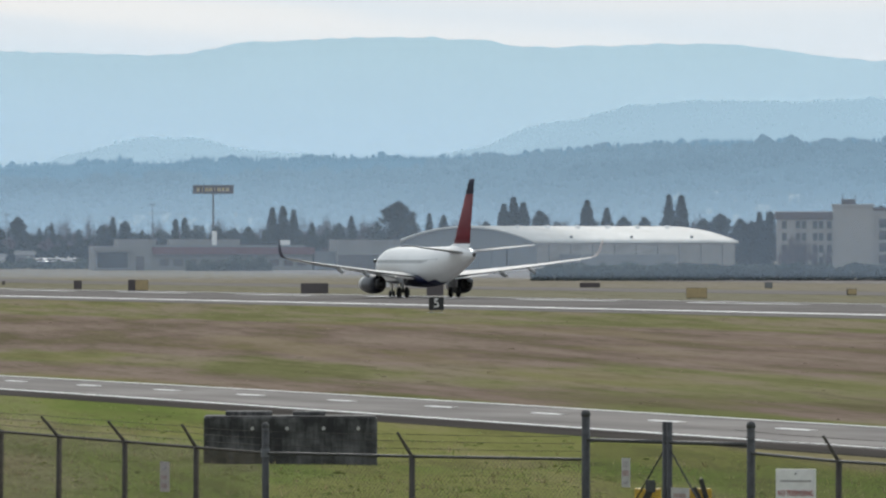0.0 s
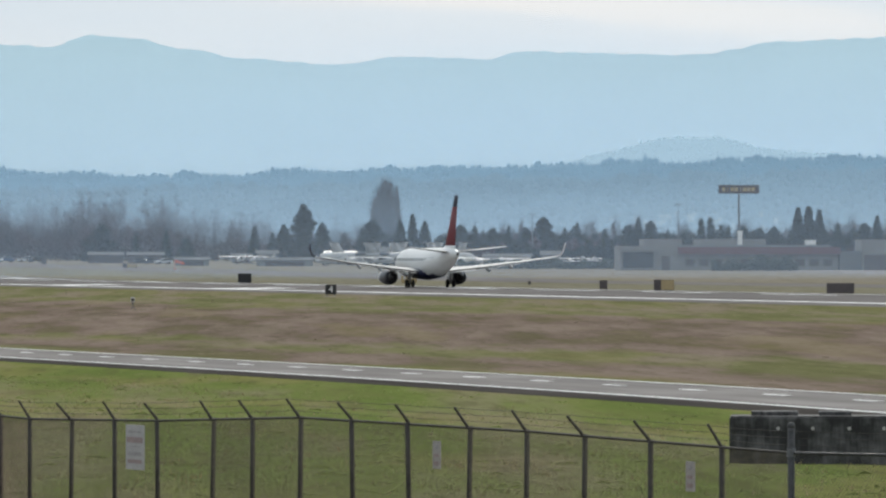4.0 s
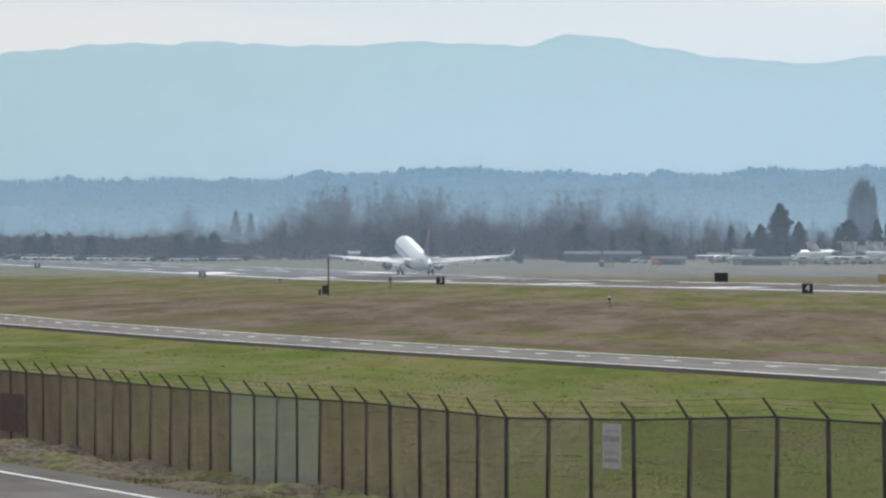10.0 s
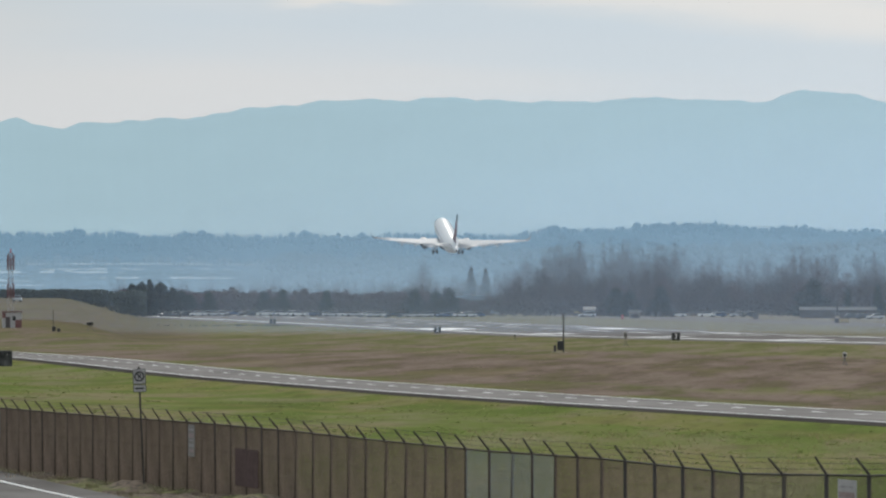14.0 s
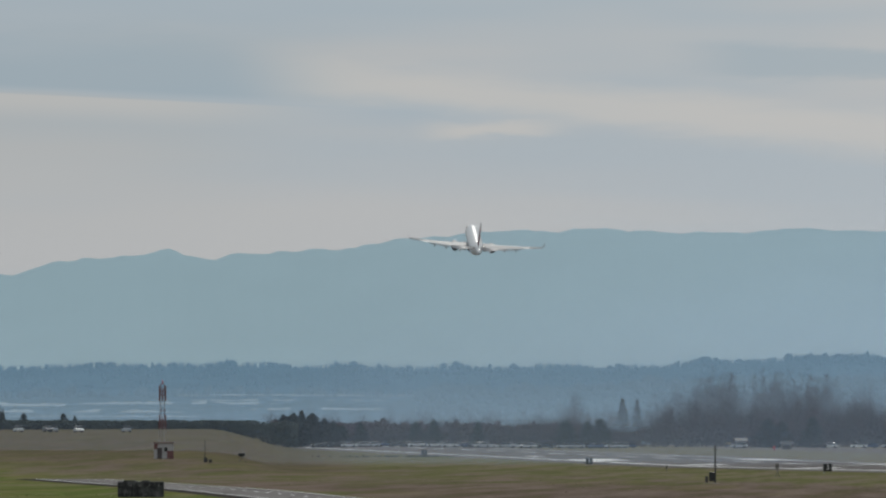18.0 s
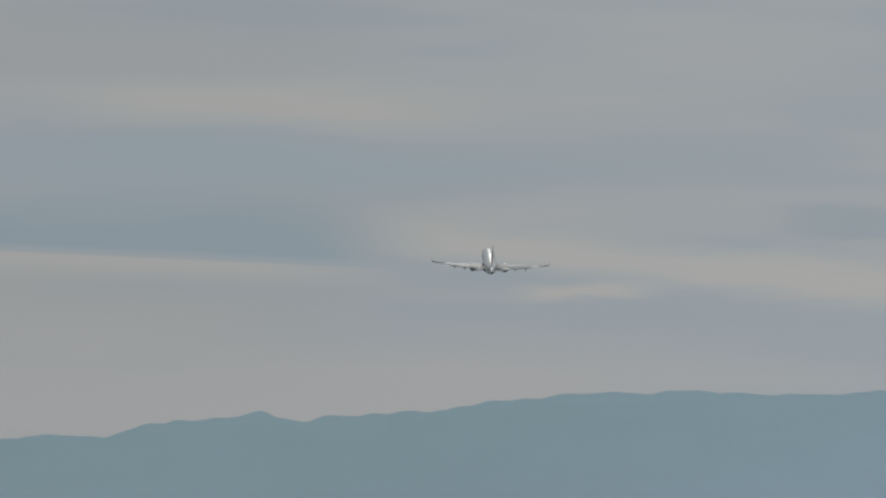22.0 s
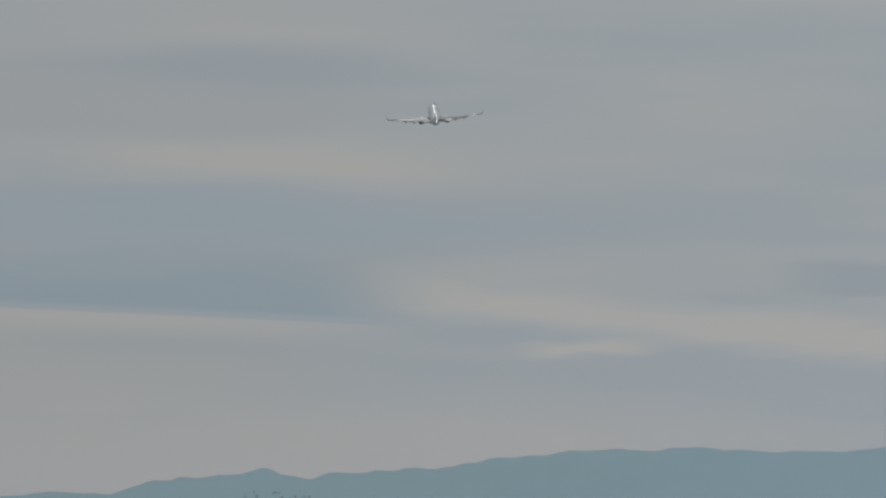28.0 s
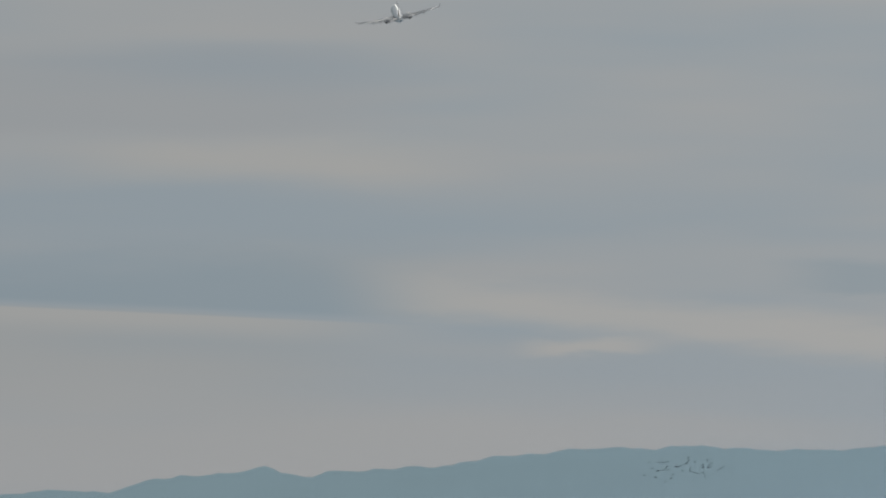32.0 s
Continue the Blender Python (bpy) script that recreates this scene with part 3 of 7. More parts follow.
# ---- distance ----
FAR_TOPS = [(-20, 1.1), (-8, 1.25), (0, 0.95), (2.78, 1.030), (2.96, 1.054), (3.21, 1.066), (3.48, 1.044), (3.61, 1.08), (3.74, 1.130), (4.01, 1.159), (4.30, 1.174), (4.41, 1.196),
            (4.48, 1.226), (4.54, 1.206), (4.63, 1.170), (4.77, 1.152), (4.95, 1.188), (5.31, 1.197), (5.42, 1.220), (5.60, 1.217), (5.82, 1.250), (6.04, 1.290), (6.26, 1.297),
            (6.47, 1.330), (6.87, 1.337), (6.98, 1.322), (7.13, 1.348), (7.31, 1.348), (7.71, 1.323), (8.21, 1.323), (8.46, 1.348), (9.31, 1.324), (9.49, 1.392), (9.75, 1.385),
            (10.15, 1.309), (10.51, 1.247), (11.1, 1.208), (11.57, 1.258), (12.08, 1.244), (12.33, 1.291), (13.42, 1.269), (13.96, 1.356),
            (14.83, 1.385), (15.41, 1.371), (15.7, 1.32), (16.86, 1.342), (18.02, 1.233), (24, 1.3), (40, 1.1)]
MID_TOPS = [(-20, 0.3), (11, 0.3), (12.5, 0.55), (12.85, 0.64), (13.25, 0.735), (13.55, 0.735), (13.95, 0.65), (15.0, 0.55), (15.3, 0.66), (15.96, 0.845), (16.43, 0.943),
            (16.86, 0.975), (17.4, 0.965), (18.0, 0.985), (20, 1.0), (40, 0.8)]
FOREST_TOPS = [(-20, 0.466), (3.0, 0.436), (4.5, 0.466), (6.0, 0.451), (7.5, 0.456), (8.3, 0.496), (8.95, 0.521), (9.6, 0.486), (10.2, 0.486), (11.2, 0.521), (12.2, 0.546),
               (12.9, 0.566), (14.0, 0.591), (14.9, 0.611), (15.3, 0.606), (16, 0.656), (16.9, 0.711), (17.7, 0.706), (20, 0.716), (40, 0.566)]
VALLEY_TOPS = [(-20, 0.25), (3.0, 0.27), (4.5, 0.272), (5.8, 0.276), (6.8, 0.305), (8.5, 0.36), (10.5, 0.40), (12.4, 0.44), (14.5, 0.50), (15.6, 0.60), (16.4, 0.66), (18, 0.70), (20, 0.7), (40, 0.5)]


def top_at(tops, right):
    for (a, u), (b, v) in zip(tops, tops[1:]):
        if a <= right <= b:
            t = (right - a) / (b - a)
            return u + (v - u) * (t * t * (3 - 2 * t))
    return tops[-1][1]


def hill_point(tops, right, s, r0, r1, base, lump):
    """A point on a hillside: s runs from its foot (0) to its crest (1)."""
    crest = EYE + math.tan(radians(top_at(tops, right))) * r1
    crest += lump * noise.fractal((right * 6, 7.0, r1), 0.6, 2.0, 4)
    r = r0 + (r1 - r0) * s
    z = base + (crest - base) * (s ** 0.8)
    if 0 < s < 1:
        z += lump * 2.5 * noise.fractal((right * 2.2, s * 3, r0), 0.7, 2.0, 3) * s * (1 - s) * 2
    return polar(right, r, z)


def ridge(name, tops, r0, r1, base, material, label, lump=1.0, step_deg=0.05):
    ss = [0, 0.15, 0.3, 0.45, 0.6, 0.72, 0.83, 0.92, 0.97, 1.0]
    cols = []
    a = -14.0
    while a < 32:
        col = [hill_point(tops, a, s, r0, r1, base, lump) for s in ss]
        col.append(polar(a, r1 + 120, base))
        cols.append(col)
        a += step_deg if 2 < a < 19 else 0.5
    n = len(cols[0])
    vs = [p for c in cols for p in c]
    fs = [(i * n + j, (i + 1) * n + j, (i + 1) * n + j + 1, i * n + j + 1) for i in range(len(cols) - 1) for j in range(n - 1)]
    return tagged(new(name, mesh_of(name, vs, fs, material, True)), label, "hills", kind="structure")


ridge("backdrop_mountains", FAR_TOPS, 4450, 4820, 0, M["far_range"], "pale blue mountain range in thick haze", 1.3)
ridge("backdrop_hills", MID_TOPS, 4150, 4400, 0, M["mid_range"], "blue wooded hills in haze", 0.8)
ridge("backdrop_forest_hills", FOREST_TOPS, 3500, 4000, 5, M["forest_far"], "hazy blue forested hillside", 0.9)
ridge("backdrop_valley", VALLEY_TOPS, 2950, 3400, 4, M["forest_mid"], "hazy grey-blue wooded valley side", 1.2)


def forest(name, tops, r0, r1, base, lump, count, size, material, label, seed, s_lo=0.2, conifer=0.45):
    """Ranks of small trees on a hillside: ragged conifers and rounded leafless crowns, in stands of unequal height."""
    rnd = random.Random(seed)
    vs, fs = [], []
    spire = ((-0.2, 1.0), (0.28, 0.85), (0.30, 0.55), (0.62, 0.6), (0.64, 0.33))
    crown = ((-0.2, 0.55), (0.2, 1.0), (0.5, 1.05), (0.75, 0.85), (0.92, 0.45))
    for i in range(count):
        a = rnd.uniform(1.5, 19.5)
        s = 1 - (1 - s_lo) * rnd.random() ** 1.8
        if 3.4 < a < 6.1 and s_lo == 0.2 and s < 0.965:
            continue
        x, y, z = hill_point(tops, a, s, r0, r1, base, lump)
        stand = 0.8 + 0.6 * noise.noise((a * 3.1, s * 5, seed)) + 0.5 * noise.noise((a * 11.0, s * 9, seed + 3))
        pine = rnd.random() < conifer + 0.8 * noise.noise((a * 4.3, s * 4, seed + 9))
        h = size * rnd.uniform(0.55, 0.95) * max(0.35, stand) * (1.5 if pine and rnd.random() < 0.03 else 1)
        w = h * (rnd.uniform(0.2, 0.32) if pine else rnd.uniform(0.4, 0.7))
        c = len(vs)
        turn = rnd.random() * 6.28
        for lvl, (zz, ww) in enumerate(spire if pine else crown):
            for k in range(4):
                q = turn + k * 1.571 + lvl * 0.5
                f = ww * w * rnd.uniform(0.7, 1.25)
                vs.append((x + f * math.cos(q), y + f * math.sin(q), z + h * zz))
        vs.append((x, y, z + h))
        for l in range(4):
            for k in range(4):
                fs.append((c + l * 4 + k, c + l * 4 + (k + 1) % 4, c + l * 4 + 4 + (k + 1) % 4, c + l * 4 + 4 + k))
        for k in range(4):
            fs.append((c + 16 + k, c + 16 + (k + 1) % 4, c + 20))
    return tagged(new(name, mesh_of(name, vs, fs, material, True)), label, "forest", kind="stuff")


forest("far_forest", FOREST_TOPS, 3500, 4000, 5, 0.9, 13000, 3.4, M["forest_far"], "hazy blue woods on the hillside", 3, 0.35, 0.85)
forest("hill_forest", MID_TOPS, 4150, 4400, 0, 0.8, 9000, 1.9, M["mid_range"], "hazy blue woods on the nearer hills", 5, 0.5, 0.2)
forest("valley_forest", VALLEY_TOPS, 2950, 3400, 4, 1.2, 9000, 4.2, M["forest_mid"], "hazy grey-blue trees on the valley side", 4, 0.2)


def valley_fields():
    """Pale open fields and sheds' roofs that show as thin streaks in the hazy valley."""
    vs, fs = [], []
    rnd = random.Random(14)
    for a0, a1, s0, s1 in ((2.6, 3.9, 0.70, 0.80), (3.9, 5.2, 0.76, 0.83), (4.4, 5.9, 0.86, 0.89), (3.1, 4.6, 0.52, 0.60), (5.0, 5.9, 0.60, 0.66), (3.4, 4.7, 0.40, 0.43), (6.3, 6.7, 0.72, 0.76), (4.55, 5.75, 0.955, 0.985), (5.7, 6.6, 0.94, 0.955)):
        n = 40
        c = len(vs)
        for i in range(n + 1):
            a = a0 + (a1 - a0) * i / n
            w = math.sin(math.pi * i / n) ** 0.4
            for s in (s0, s0 + (s1 - s0) * w * (0.6 + 0.8 * rnd.random())):
                r = 2950 + 450 * s
                vs.append(polar(a, r, EYE + r * math.tan(radians(0.05 + 0.225 * s + (0.012 if s0 > 0.9 else 0.0) + 0.003 * rnd.random()))))
        fs += [(c + 2 * i, c + 2 * i + 2, c + 2 * i + 3, c + 2 * i + 1) for i in range(n)]
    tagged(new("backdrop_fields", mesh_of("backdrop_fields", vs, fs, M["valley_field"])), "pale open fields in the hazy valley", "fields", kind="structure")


valley_fields()


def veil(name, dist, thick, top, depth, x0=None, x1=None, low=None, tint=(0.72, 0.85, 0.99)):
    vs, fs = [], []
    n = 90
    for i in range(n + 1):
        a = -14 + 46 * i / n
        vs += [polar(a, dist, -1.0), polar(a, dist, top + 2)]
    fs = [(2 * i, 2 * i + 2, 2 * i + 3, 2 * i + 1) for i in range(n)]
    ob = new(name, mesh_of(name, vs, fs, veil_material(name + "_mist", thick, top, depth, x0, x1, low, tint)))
    return tagged(ob, "upright translucent sheet standing in for bluish haze", "haze", kind="structure")


# eight upright sheets stand in for the haze, nearest first; over the valley they lie lower towards the end of the
# field, and the farthest three thicken to the right, to lighten the range there
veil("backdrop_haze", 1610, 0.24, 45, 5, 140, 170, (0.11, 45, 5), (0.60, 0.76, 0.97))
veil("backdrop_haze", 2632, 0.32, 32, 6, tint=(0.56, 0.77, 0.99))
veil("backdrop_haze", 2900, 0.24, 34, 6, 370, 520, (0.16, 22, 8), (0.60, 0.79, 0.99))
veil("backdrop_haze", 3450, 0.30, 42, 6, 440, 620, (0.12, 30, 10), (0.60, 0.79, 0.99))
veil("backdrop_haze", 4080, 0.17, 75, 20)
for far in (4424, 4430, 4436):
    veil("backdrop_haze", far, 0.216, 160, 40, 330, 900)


# ---- airliner ----
def ring(y, rx, rz, zc, n=28, x=0.0):
    return [(x + rx * math.cos(2 * math.pi * k / n), y, zc + rz * math.sin(2 * math.pi * k / n)) for k in range(n)]


BODY = [(0.0, 0.16, 0.24, 0.0), (0.4, 0.30, 0.42, -0.02), (2.0, 0.62, 0.80, -0.10), (5.0, 1.02, 1.22, -0.34), (8.5, 1.45, 1.60, -0.72), (12.0, 1.78, 1.90, -1.06),
        (14.5, 1.88, 2.0, -1.20), (20, 1.88, 2.0, -1.20), (26, 1.88, 2.0, -1.20), (30.8, 1.88, 2.0, -1.20), (33.0, 1.80, 1.92, -1.24), (34.6, 1.60, 1.72, -1.33),
        (36.0, 1.26, 1.36, -1.47), (37.1, 0.82, 0.88, -1.62), (37.8, 0.40, 0.42, -1.73), (38.05, 0.08, 0.08, -1.78)]


def foil(chord, thick, y_lead, x, z, vertical=False, n=10):
    """A closed wing section: leading edge at y_lead, chord towards -y."""
    pts = []
    for k in range(n + 1):
        t = (1 - math.cos(math.pi * k / n)) / 2
        h = thick * chord * 2.6 * (0.2969 * math.sqrt(t) - 0.126 * t - 0.3516 * t * t + 0.2843 * t ** 3 - 0.1036 * t ** 4) * 1.9
        pts.append((t, h))
    loop = [(t, h) for t, h in pts] + [(t, -h * 0.75) for t, h in pts[-2:0:-1]]
    if vertical:
        return [(x + h, y_lead - t * chord, z) for t, h in loop]
    return [(x, y_lead - t * chord, z + h) for t, h in loop]


def airliner():
    jet = thing("airliner", "white twin-engine passenger jet with a red and navy tail fin", "airplane")
    bm = loft(bmesh.new(), [ring(*b) for b in BODY])
    fus = part("fuselage", bm, M["white_paint"], jet, "glossy white fuselage", True)
    # navy belly: lower third of the tube, a touch proud
    bm = bmesh.new()
    rows = []
    for y, rx, rz, zc in BODY[5:13]:
        a0, a1 = radians(236), radians(304)
        rows.append([bm.verts.new(((rx + 0.012) * math.cos(a0 + (a1 - a0) * k / 10), y, zc + (rz + 0.012) * math.sin(a0 + (a1 - a0) * k / 10))) for k in range(11)])
    for a, b in zip(rows, rows[1:]):
        for k in range(10):
            bm.faces.new((a[k], a[k + 1], b[k + 1], b[k]))
    part("belly_band", bm, M["navy"], fus, "dark navy lower fuselage", True)
    bm = bmesh.new()
    loft(bm, [ring(14.2, 0.6, 0.2, -2.75), ring(16.5, 1.9, 0.7, -2.65), ring(20, 2.15, 0.95, -2.6), ring(24.5, 2.0, 0.8, -2.65), ring(27.5, 0.6, 0.2, -2.7)])
    part("wing_fairing", bm, M["navy"], jet, "navy belly fairing", True)
    # cabin windows, doors and cockpit glass
    bm = bmesh.new()
    box(bm, 0, 0, 0, 0.03, 0.26, 0.36, 0.0)
    win = bpy.data.meshes.new("cabin_window")
    bm.to_mesh(win)
    bm.free()
    win.materials.append(M["cabin_pane"])
    for side in (-1, 1):
        for k in range(46):
            y = 9.6 + k * 0.51
            if y > 32.6:
                continue
            rx = 1.88 if y > 14.5 else 1.45 + (y - 8.5) * (1.88 - 1.45) / 6.0
            piece("cabin_window", win, fus, pose(side * (rx * 0.992), y, -0.95 + max(0, 14.5 - y) * 0.04))
    for side in (-1, 1):
        bm = box(bmesh.new(), side * 1.02, 35.95, -0.95, 0.9, 0.75, 0.42, 0.1)
        part("cockpit_window", bm, M["glass"], fus)
    for side in (-1, 1):
        s = side
        wing_part = part("wing", loft(bmesh.new(), [foil(7.9, 0.13, 24.9, s * 1.2, -2.45), foil(7.0, 0.125, 24.0, s * 2.2, -2.32), foil(4.7, 0.115, 20.9, s * 6.2, -1.86),
                                                    foil(3.0, 0.105, 18.0, s * 12.0, -1.12), foil(1.75, 0.10, 15.4, s * 16.9, -0.36)]), M["wing_grey"], jet, "pale grey swept wing", True)
        part("winglet", loft(bmesh.new(), [foil(1.75, 0.09, 15.4, s * 16.9, -0.36), foil(1.5, 0.08, 14.9, s * 17.35, -0.16), foil(1.25, 0.07, 14.3, s * 17.65, 0.35, True),
                                           foil(0.65, 0.07, 13.4, s * 17.88, 1.55, True)]), M["navy" if s < 0 else "sign_grey"], wing_part, "navy upturned winglet" if s < 0 else "grey upturned winglet", True)
        # flaps let down a little for take-off
        part("inner_flap", loft(bmesh.new(), [foil(1.7, 0.12, 17.3, s * 2.3, -2.62), foil(1.4, 0.12, 16.7, s * 5.9, -2.18)]), M["wing_grey"], wing_part, "", True)
        part("outer_flap", loft(bmesh.new(), [foil(1.25, 0.12, 16.6, s * 6.6, -2.05), foil(0.9, 0.12, 15.4, s * 11.8, -1.38)]), M["wing_grey"], wing_part, "", True)
        part("slat", loft(bmesh.new(), [foil(0.9, 0.16, 21.5, s * 6.0, -2.02), foil(0.6, 0.16, 16.3, s * 16.2, -0.62)]), M["dull_metal"], wing_part, "dull metal leading-edge slat", True)
        for fx, fy, fz in ((3.9, 15.6, -2.75), (7.6, 15.2, -2.2), (10.6, 14.6, -1.8)):
            bm = loft(bmesh.new(), [ring(fy + 2.4, 0.05, 0.05, fz + 0.35, 10, s * fx), ring(fy + 1.2, 0.2, 0.28, fz + 0.2, 10, s * fx), ring(fy, 0.2, 0.26, fz, 10, s * fx), ring(fy - 1.0, 0.04, 0.05, fz - 0.05, 10, s * fx)])
            part("flap_fairing", bm, M["wing_grey"], wing_part, "", True)
        # engine
        ex, ez = s * 4.83, -3.2
        eng = part("engine", loft(bmesh.new(), [ring(20.7, 0.72, 0.72, ez + 0.05, 24, ex), ring(21.7, 0.98, 0.98, ez, 24, ex), ring(23.5, 1.08, 1.05, ez, 24, ex), ring(24.8, 1.03, 0.98, ez, 24, ex),
                                                ring(25.3, 0.90, 0.84, ez, 24, ex), ring(25.2, 0.78, 0.74, ez, 24, ex), ring(24.3, 0.74, 0.72, ez, 24, ex)]), M["engine_dark"], jet, "dark navy engine nacelle", True)
        part("inlet_lip", loft(bmesh.new(), [ring(25.1, 0.985, 0.93, ez, 24, ex), ring(26.27, 0.90, 0.84, ez, 24, ex), ring(25.2, 0.79, 0.75, ez, 24, ex)], False), M["bare_metal"], eng, "polished inlet lip", True)
        part("exhaust", loft(bmesh.new(), [ring(19.7, 0.42, 0.42, ez + 0.08, 20, ex), ring(20.8, 0.66, 0.66, ez + 0.06, 20, ex)]), M["dark_metal"], eng, "dark metal exhaust nozzle", True)
        part("exhaust_cone", loft(bmesh.new(), [ring(19.0, 0.04, 0.04, ez + 0.08, 12, ex), ring(19.8, 0.28, 0.28, ez + 0.08, 12, ex)]), M["dark_metal"], eng, "", True)
        bm = loft(bmesh.new(), [foil(4.2, 0.06, 24.1, ex, ez + 0.85, True), foil(4.6, 0.06, 23.4, ex, ez + 1.4, True)])
        part("pylon", bm, M["white_paint"], eng, "", True)
        part("stabiliser", loft(bmesh.new(), [foil(4.0, 0.09, 6.6, s * 0.5, 0.25), foil(1.5, 0.08, 2.9, s * 7.15, 1.0)]), M["wing_grey"], jet, "pale grey tailplane", True)
    part("fin_root", loft(bmesh.new(), [foil(9.6, 0.03, 11.6, 0, 0.55, True), foil(6.6, 0.045, 8.3, 0, 1.15, True)]), M["white_paint"], jet, "white fin root", True)
    part("fin", loft(bmesh.new(), [foil(6.6, 0.045, 8.3, 0, 1.15, True), foil(5.75, 0.05, 7.3, 0, 2.1, True), foil(3.1, 0.055, 3.45, 0, 6.4, True)]), M["red_paint"], jet, "red tail fin", True)
    part("fin_tip", loft(bmesh.new(), [foil(3.1, 0.055, 3.45, 0, 6.4, True), foil(2.2, 0.055, 2.1, 0, 7.85, True), foil(1.7, 0.04, 1.7, 0, 7.98, True)]), M["navy"], jet, "navy top of the tail fin", True)
    part("auxiliary_exhaust", loft(bmesh.new(), [ring(-0.12, 0.14, 0.2, 0.02, 14), ring(0.05, 0.19, 0.27, 0.0, 14)]), M["dark_metal"], fus, "dark tail exhaust", True)
    # undercarriage: each leg hangs from a pivot and folds inwards
    gears = []
    bm = bmesh.new()
    bmesh.ops.create_cone(bm, cap_ends=True, segments=20, radius1=0.56, radius2=0.56, depth=0.38)
    bmesh.ops.bevel(bm, geom=[e for e in bm.edges if abs(e.verts[0].co.z - e.verts[1].co.z) < 0.01 and e.verts[0].co.length > 0.3], offset=0.09, segments=2, affect="EDGES")
    bmesh.ops.rotate(bm, matrix=Matrix.Rotation(radians(90), 3, "Y"), verts=bm.verts)
    tyre = bpy.data.meshes.new("tyre")
    bm.to_mesh(tyre)
    bm.free()
    tyre.materials.append(M["rubber"])
    tyre.shade_smooth()
    for s in (-1, 1):
        leg = part("main_gear_leg", tube(bmesh.new(), (0, 0, 0), (0, 0, -2.05), 0.14, 0.11), M["bare_metal"], jet, "steel main landing gear leg", True)
        leg.matrix_basis = pose(s * 2.86, 18.4, -2.0)
        part("brace", tube(bmesh.new(), (-s * 1.2, 0, 0.1), (0, 0, -1.3), 0.06), M["bare_metal"], leg)
        part("axle", tube(bmesh.new(), (-0.55, 0, -2.04), (0.55, 0, -2.04), 0.09), M["dark_metal"], leg)
        part("gear_door", box(bmesh.new(), s * 0.2, 0, -1.5, 0.05, 0.9, 1.3, 0.02), M["white_paint"], leg)
        for w in (-0.43, 0.43):
            piece("tyre", tyre, leg, pose(w, 0, -2.04))
        gears.append((leg, s))
    nose = part("nose_gear_leg", tube(bmesh.new(), (0, 0, 0), (0, 0, -1.35), 0.1, 0.08), M["bare_metal"], jet, "steel nose landing gear leg", True)
    nose.matrix_basis = pose(0, 33.8, -2.9)
    part("nose_strut", tube(bmesh.new(), (0, -0.8, 0.1), (0, 0, -0.9), 0.05), M["bare_metal"], nose)
    for w in (-0.2, 0.2):
        ob = piece("tyre", tyre, nose, pose(w, 0, -1.38) @ Matrix.Diagonal((0.55, 0.62, 0.62, 1)))
    for s in (-1, 1):
        part("nose_gear_door", box(bmesh.new(), s * 0.45, 0, -0.6, 0.04, 1.4, 0.6, 0.01), M["white_paint"], nose)
    return jet, gears, nose


JET, JET_GEARS, JET_NOSE = airliner()


# ---- perimeter fence ----
FENCE = [  # degrees right of +y, distance, height of the foot, rank of the node
    (14.034, 126.3, 0.87, 4), (12.337, 137.5, 0.95, 4), (10.883, 149.5, 0.94, 3), (9.976, 158.0, 0.73, 3), (9.16, 166.6, 0.60, 5), (8.25, 183.4, 0.60, 5),
    (7.536, 192.9, 0.60, 5), (6.861, 207.6, 0.60, 5), (6.288, 223.6, 0.60, 5), (5.773, 237.8, 0.60, 9), (4.78, 263.3, 0.60, 9), (4.05, 290.0, 0.60, 12), (3.4, 330.0, 0.60, 0)]
FENCE_B = [(14.034, 126.3, 0.87, 1), (14.973, 124.6, 0.86, 1), (16.09, 122.8, 0.86, 0)]
FENCE_C = [(17.149, 119.6, 1.02, 1), (17.71, 116.6, 0.98, 1), (18.3, 113.6, 0.98, 2), (19.5, 107.6, 0.98, 0)]
FENCE_H, PITCH = 1.9, 3.05


def wire_panel(width, height, material, gap=0.055, r=0.0024):
    """Chain-link fabric: zigzag wires of three-sided section that meet at their bends."""
    vs, fs = [], []
    n = int(height / gap)
    cols = int(width / gap)
    for c in range(cols):
        x0 = c * gap
        prev = None
        for k in range(n + 1):
            out = (k + c) % 2
            x = x0 + gap * out
            y = 0.004 if out else -0.004
            z = k * height / n
            b = len(vs)
            vs += [(x - r, y, z), (x + r, y - r, z), (x + r, y + r, z)]
            if prev is not None:
                for j in range(3):
                    fs.append((prev + j, prev + (j + 1) % 3, b + (j + 1) % 3, b + j))
            prev = b
    return mesh_of("chain_link", vs, fs, material)


LINK_THIN = wire_panel(PITCH, 1.84, M["wire_olive"], 0.0185, 0.0014)
LINK_RUST = wire_panel(PITCH, 1.84, M["rust"], 0.0185, 0.0015)
LINK_CLOSE = wire_panel(PITCH, 1.84, M["rust"], 0.0185, 0.0019)
LINK_GREY = wire_panel(PITCH, 1.84, M["wire_old"], 0.036, 0.0024)
LINK_NEW = wire_panel(PITCH, 1.84, M["wire"], 0.0185, 0.0013)


def post_mesh(name, height, r, material, dome=False):
    bm = tube(bmesh.new(), (0, 0, -0.3), (0, 0, height), r, r, 10)
    if dome:
        g = bmesh.ops.create_uvsphere(bm, u_segments=10, v_segments=6, radius=r * 1.15)
        bmesh.ops.translate(bm, vec=(0, 0, height), verts=g["verts"])
    me = bpy.data.meshes.new(name)
    bm.to_mesh(me)
    bm.free()
    me.materials.append(material)
    me.shade_smooth()
    return me


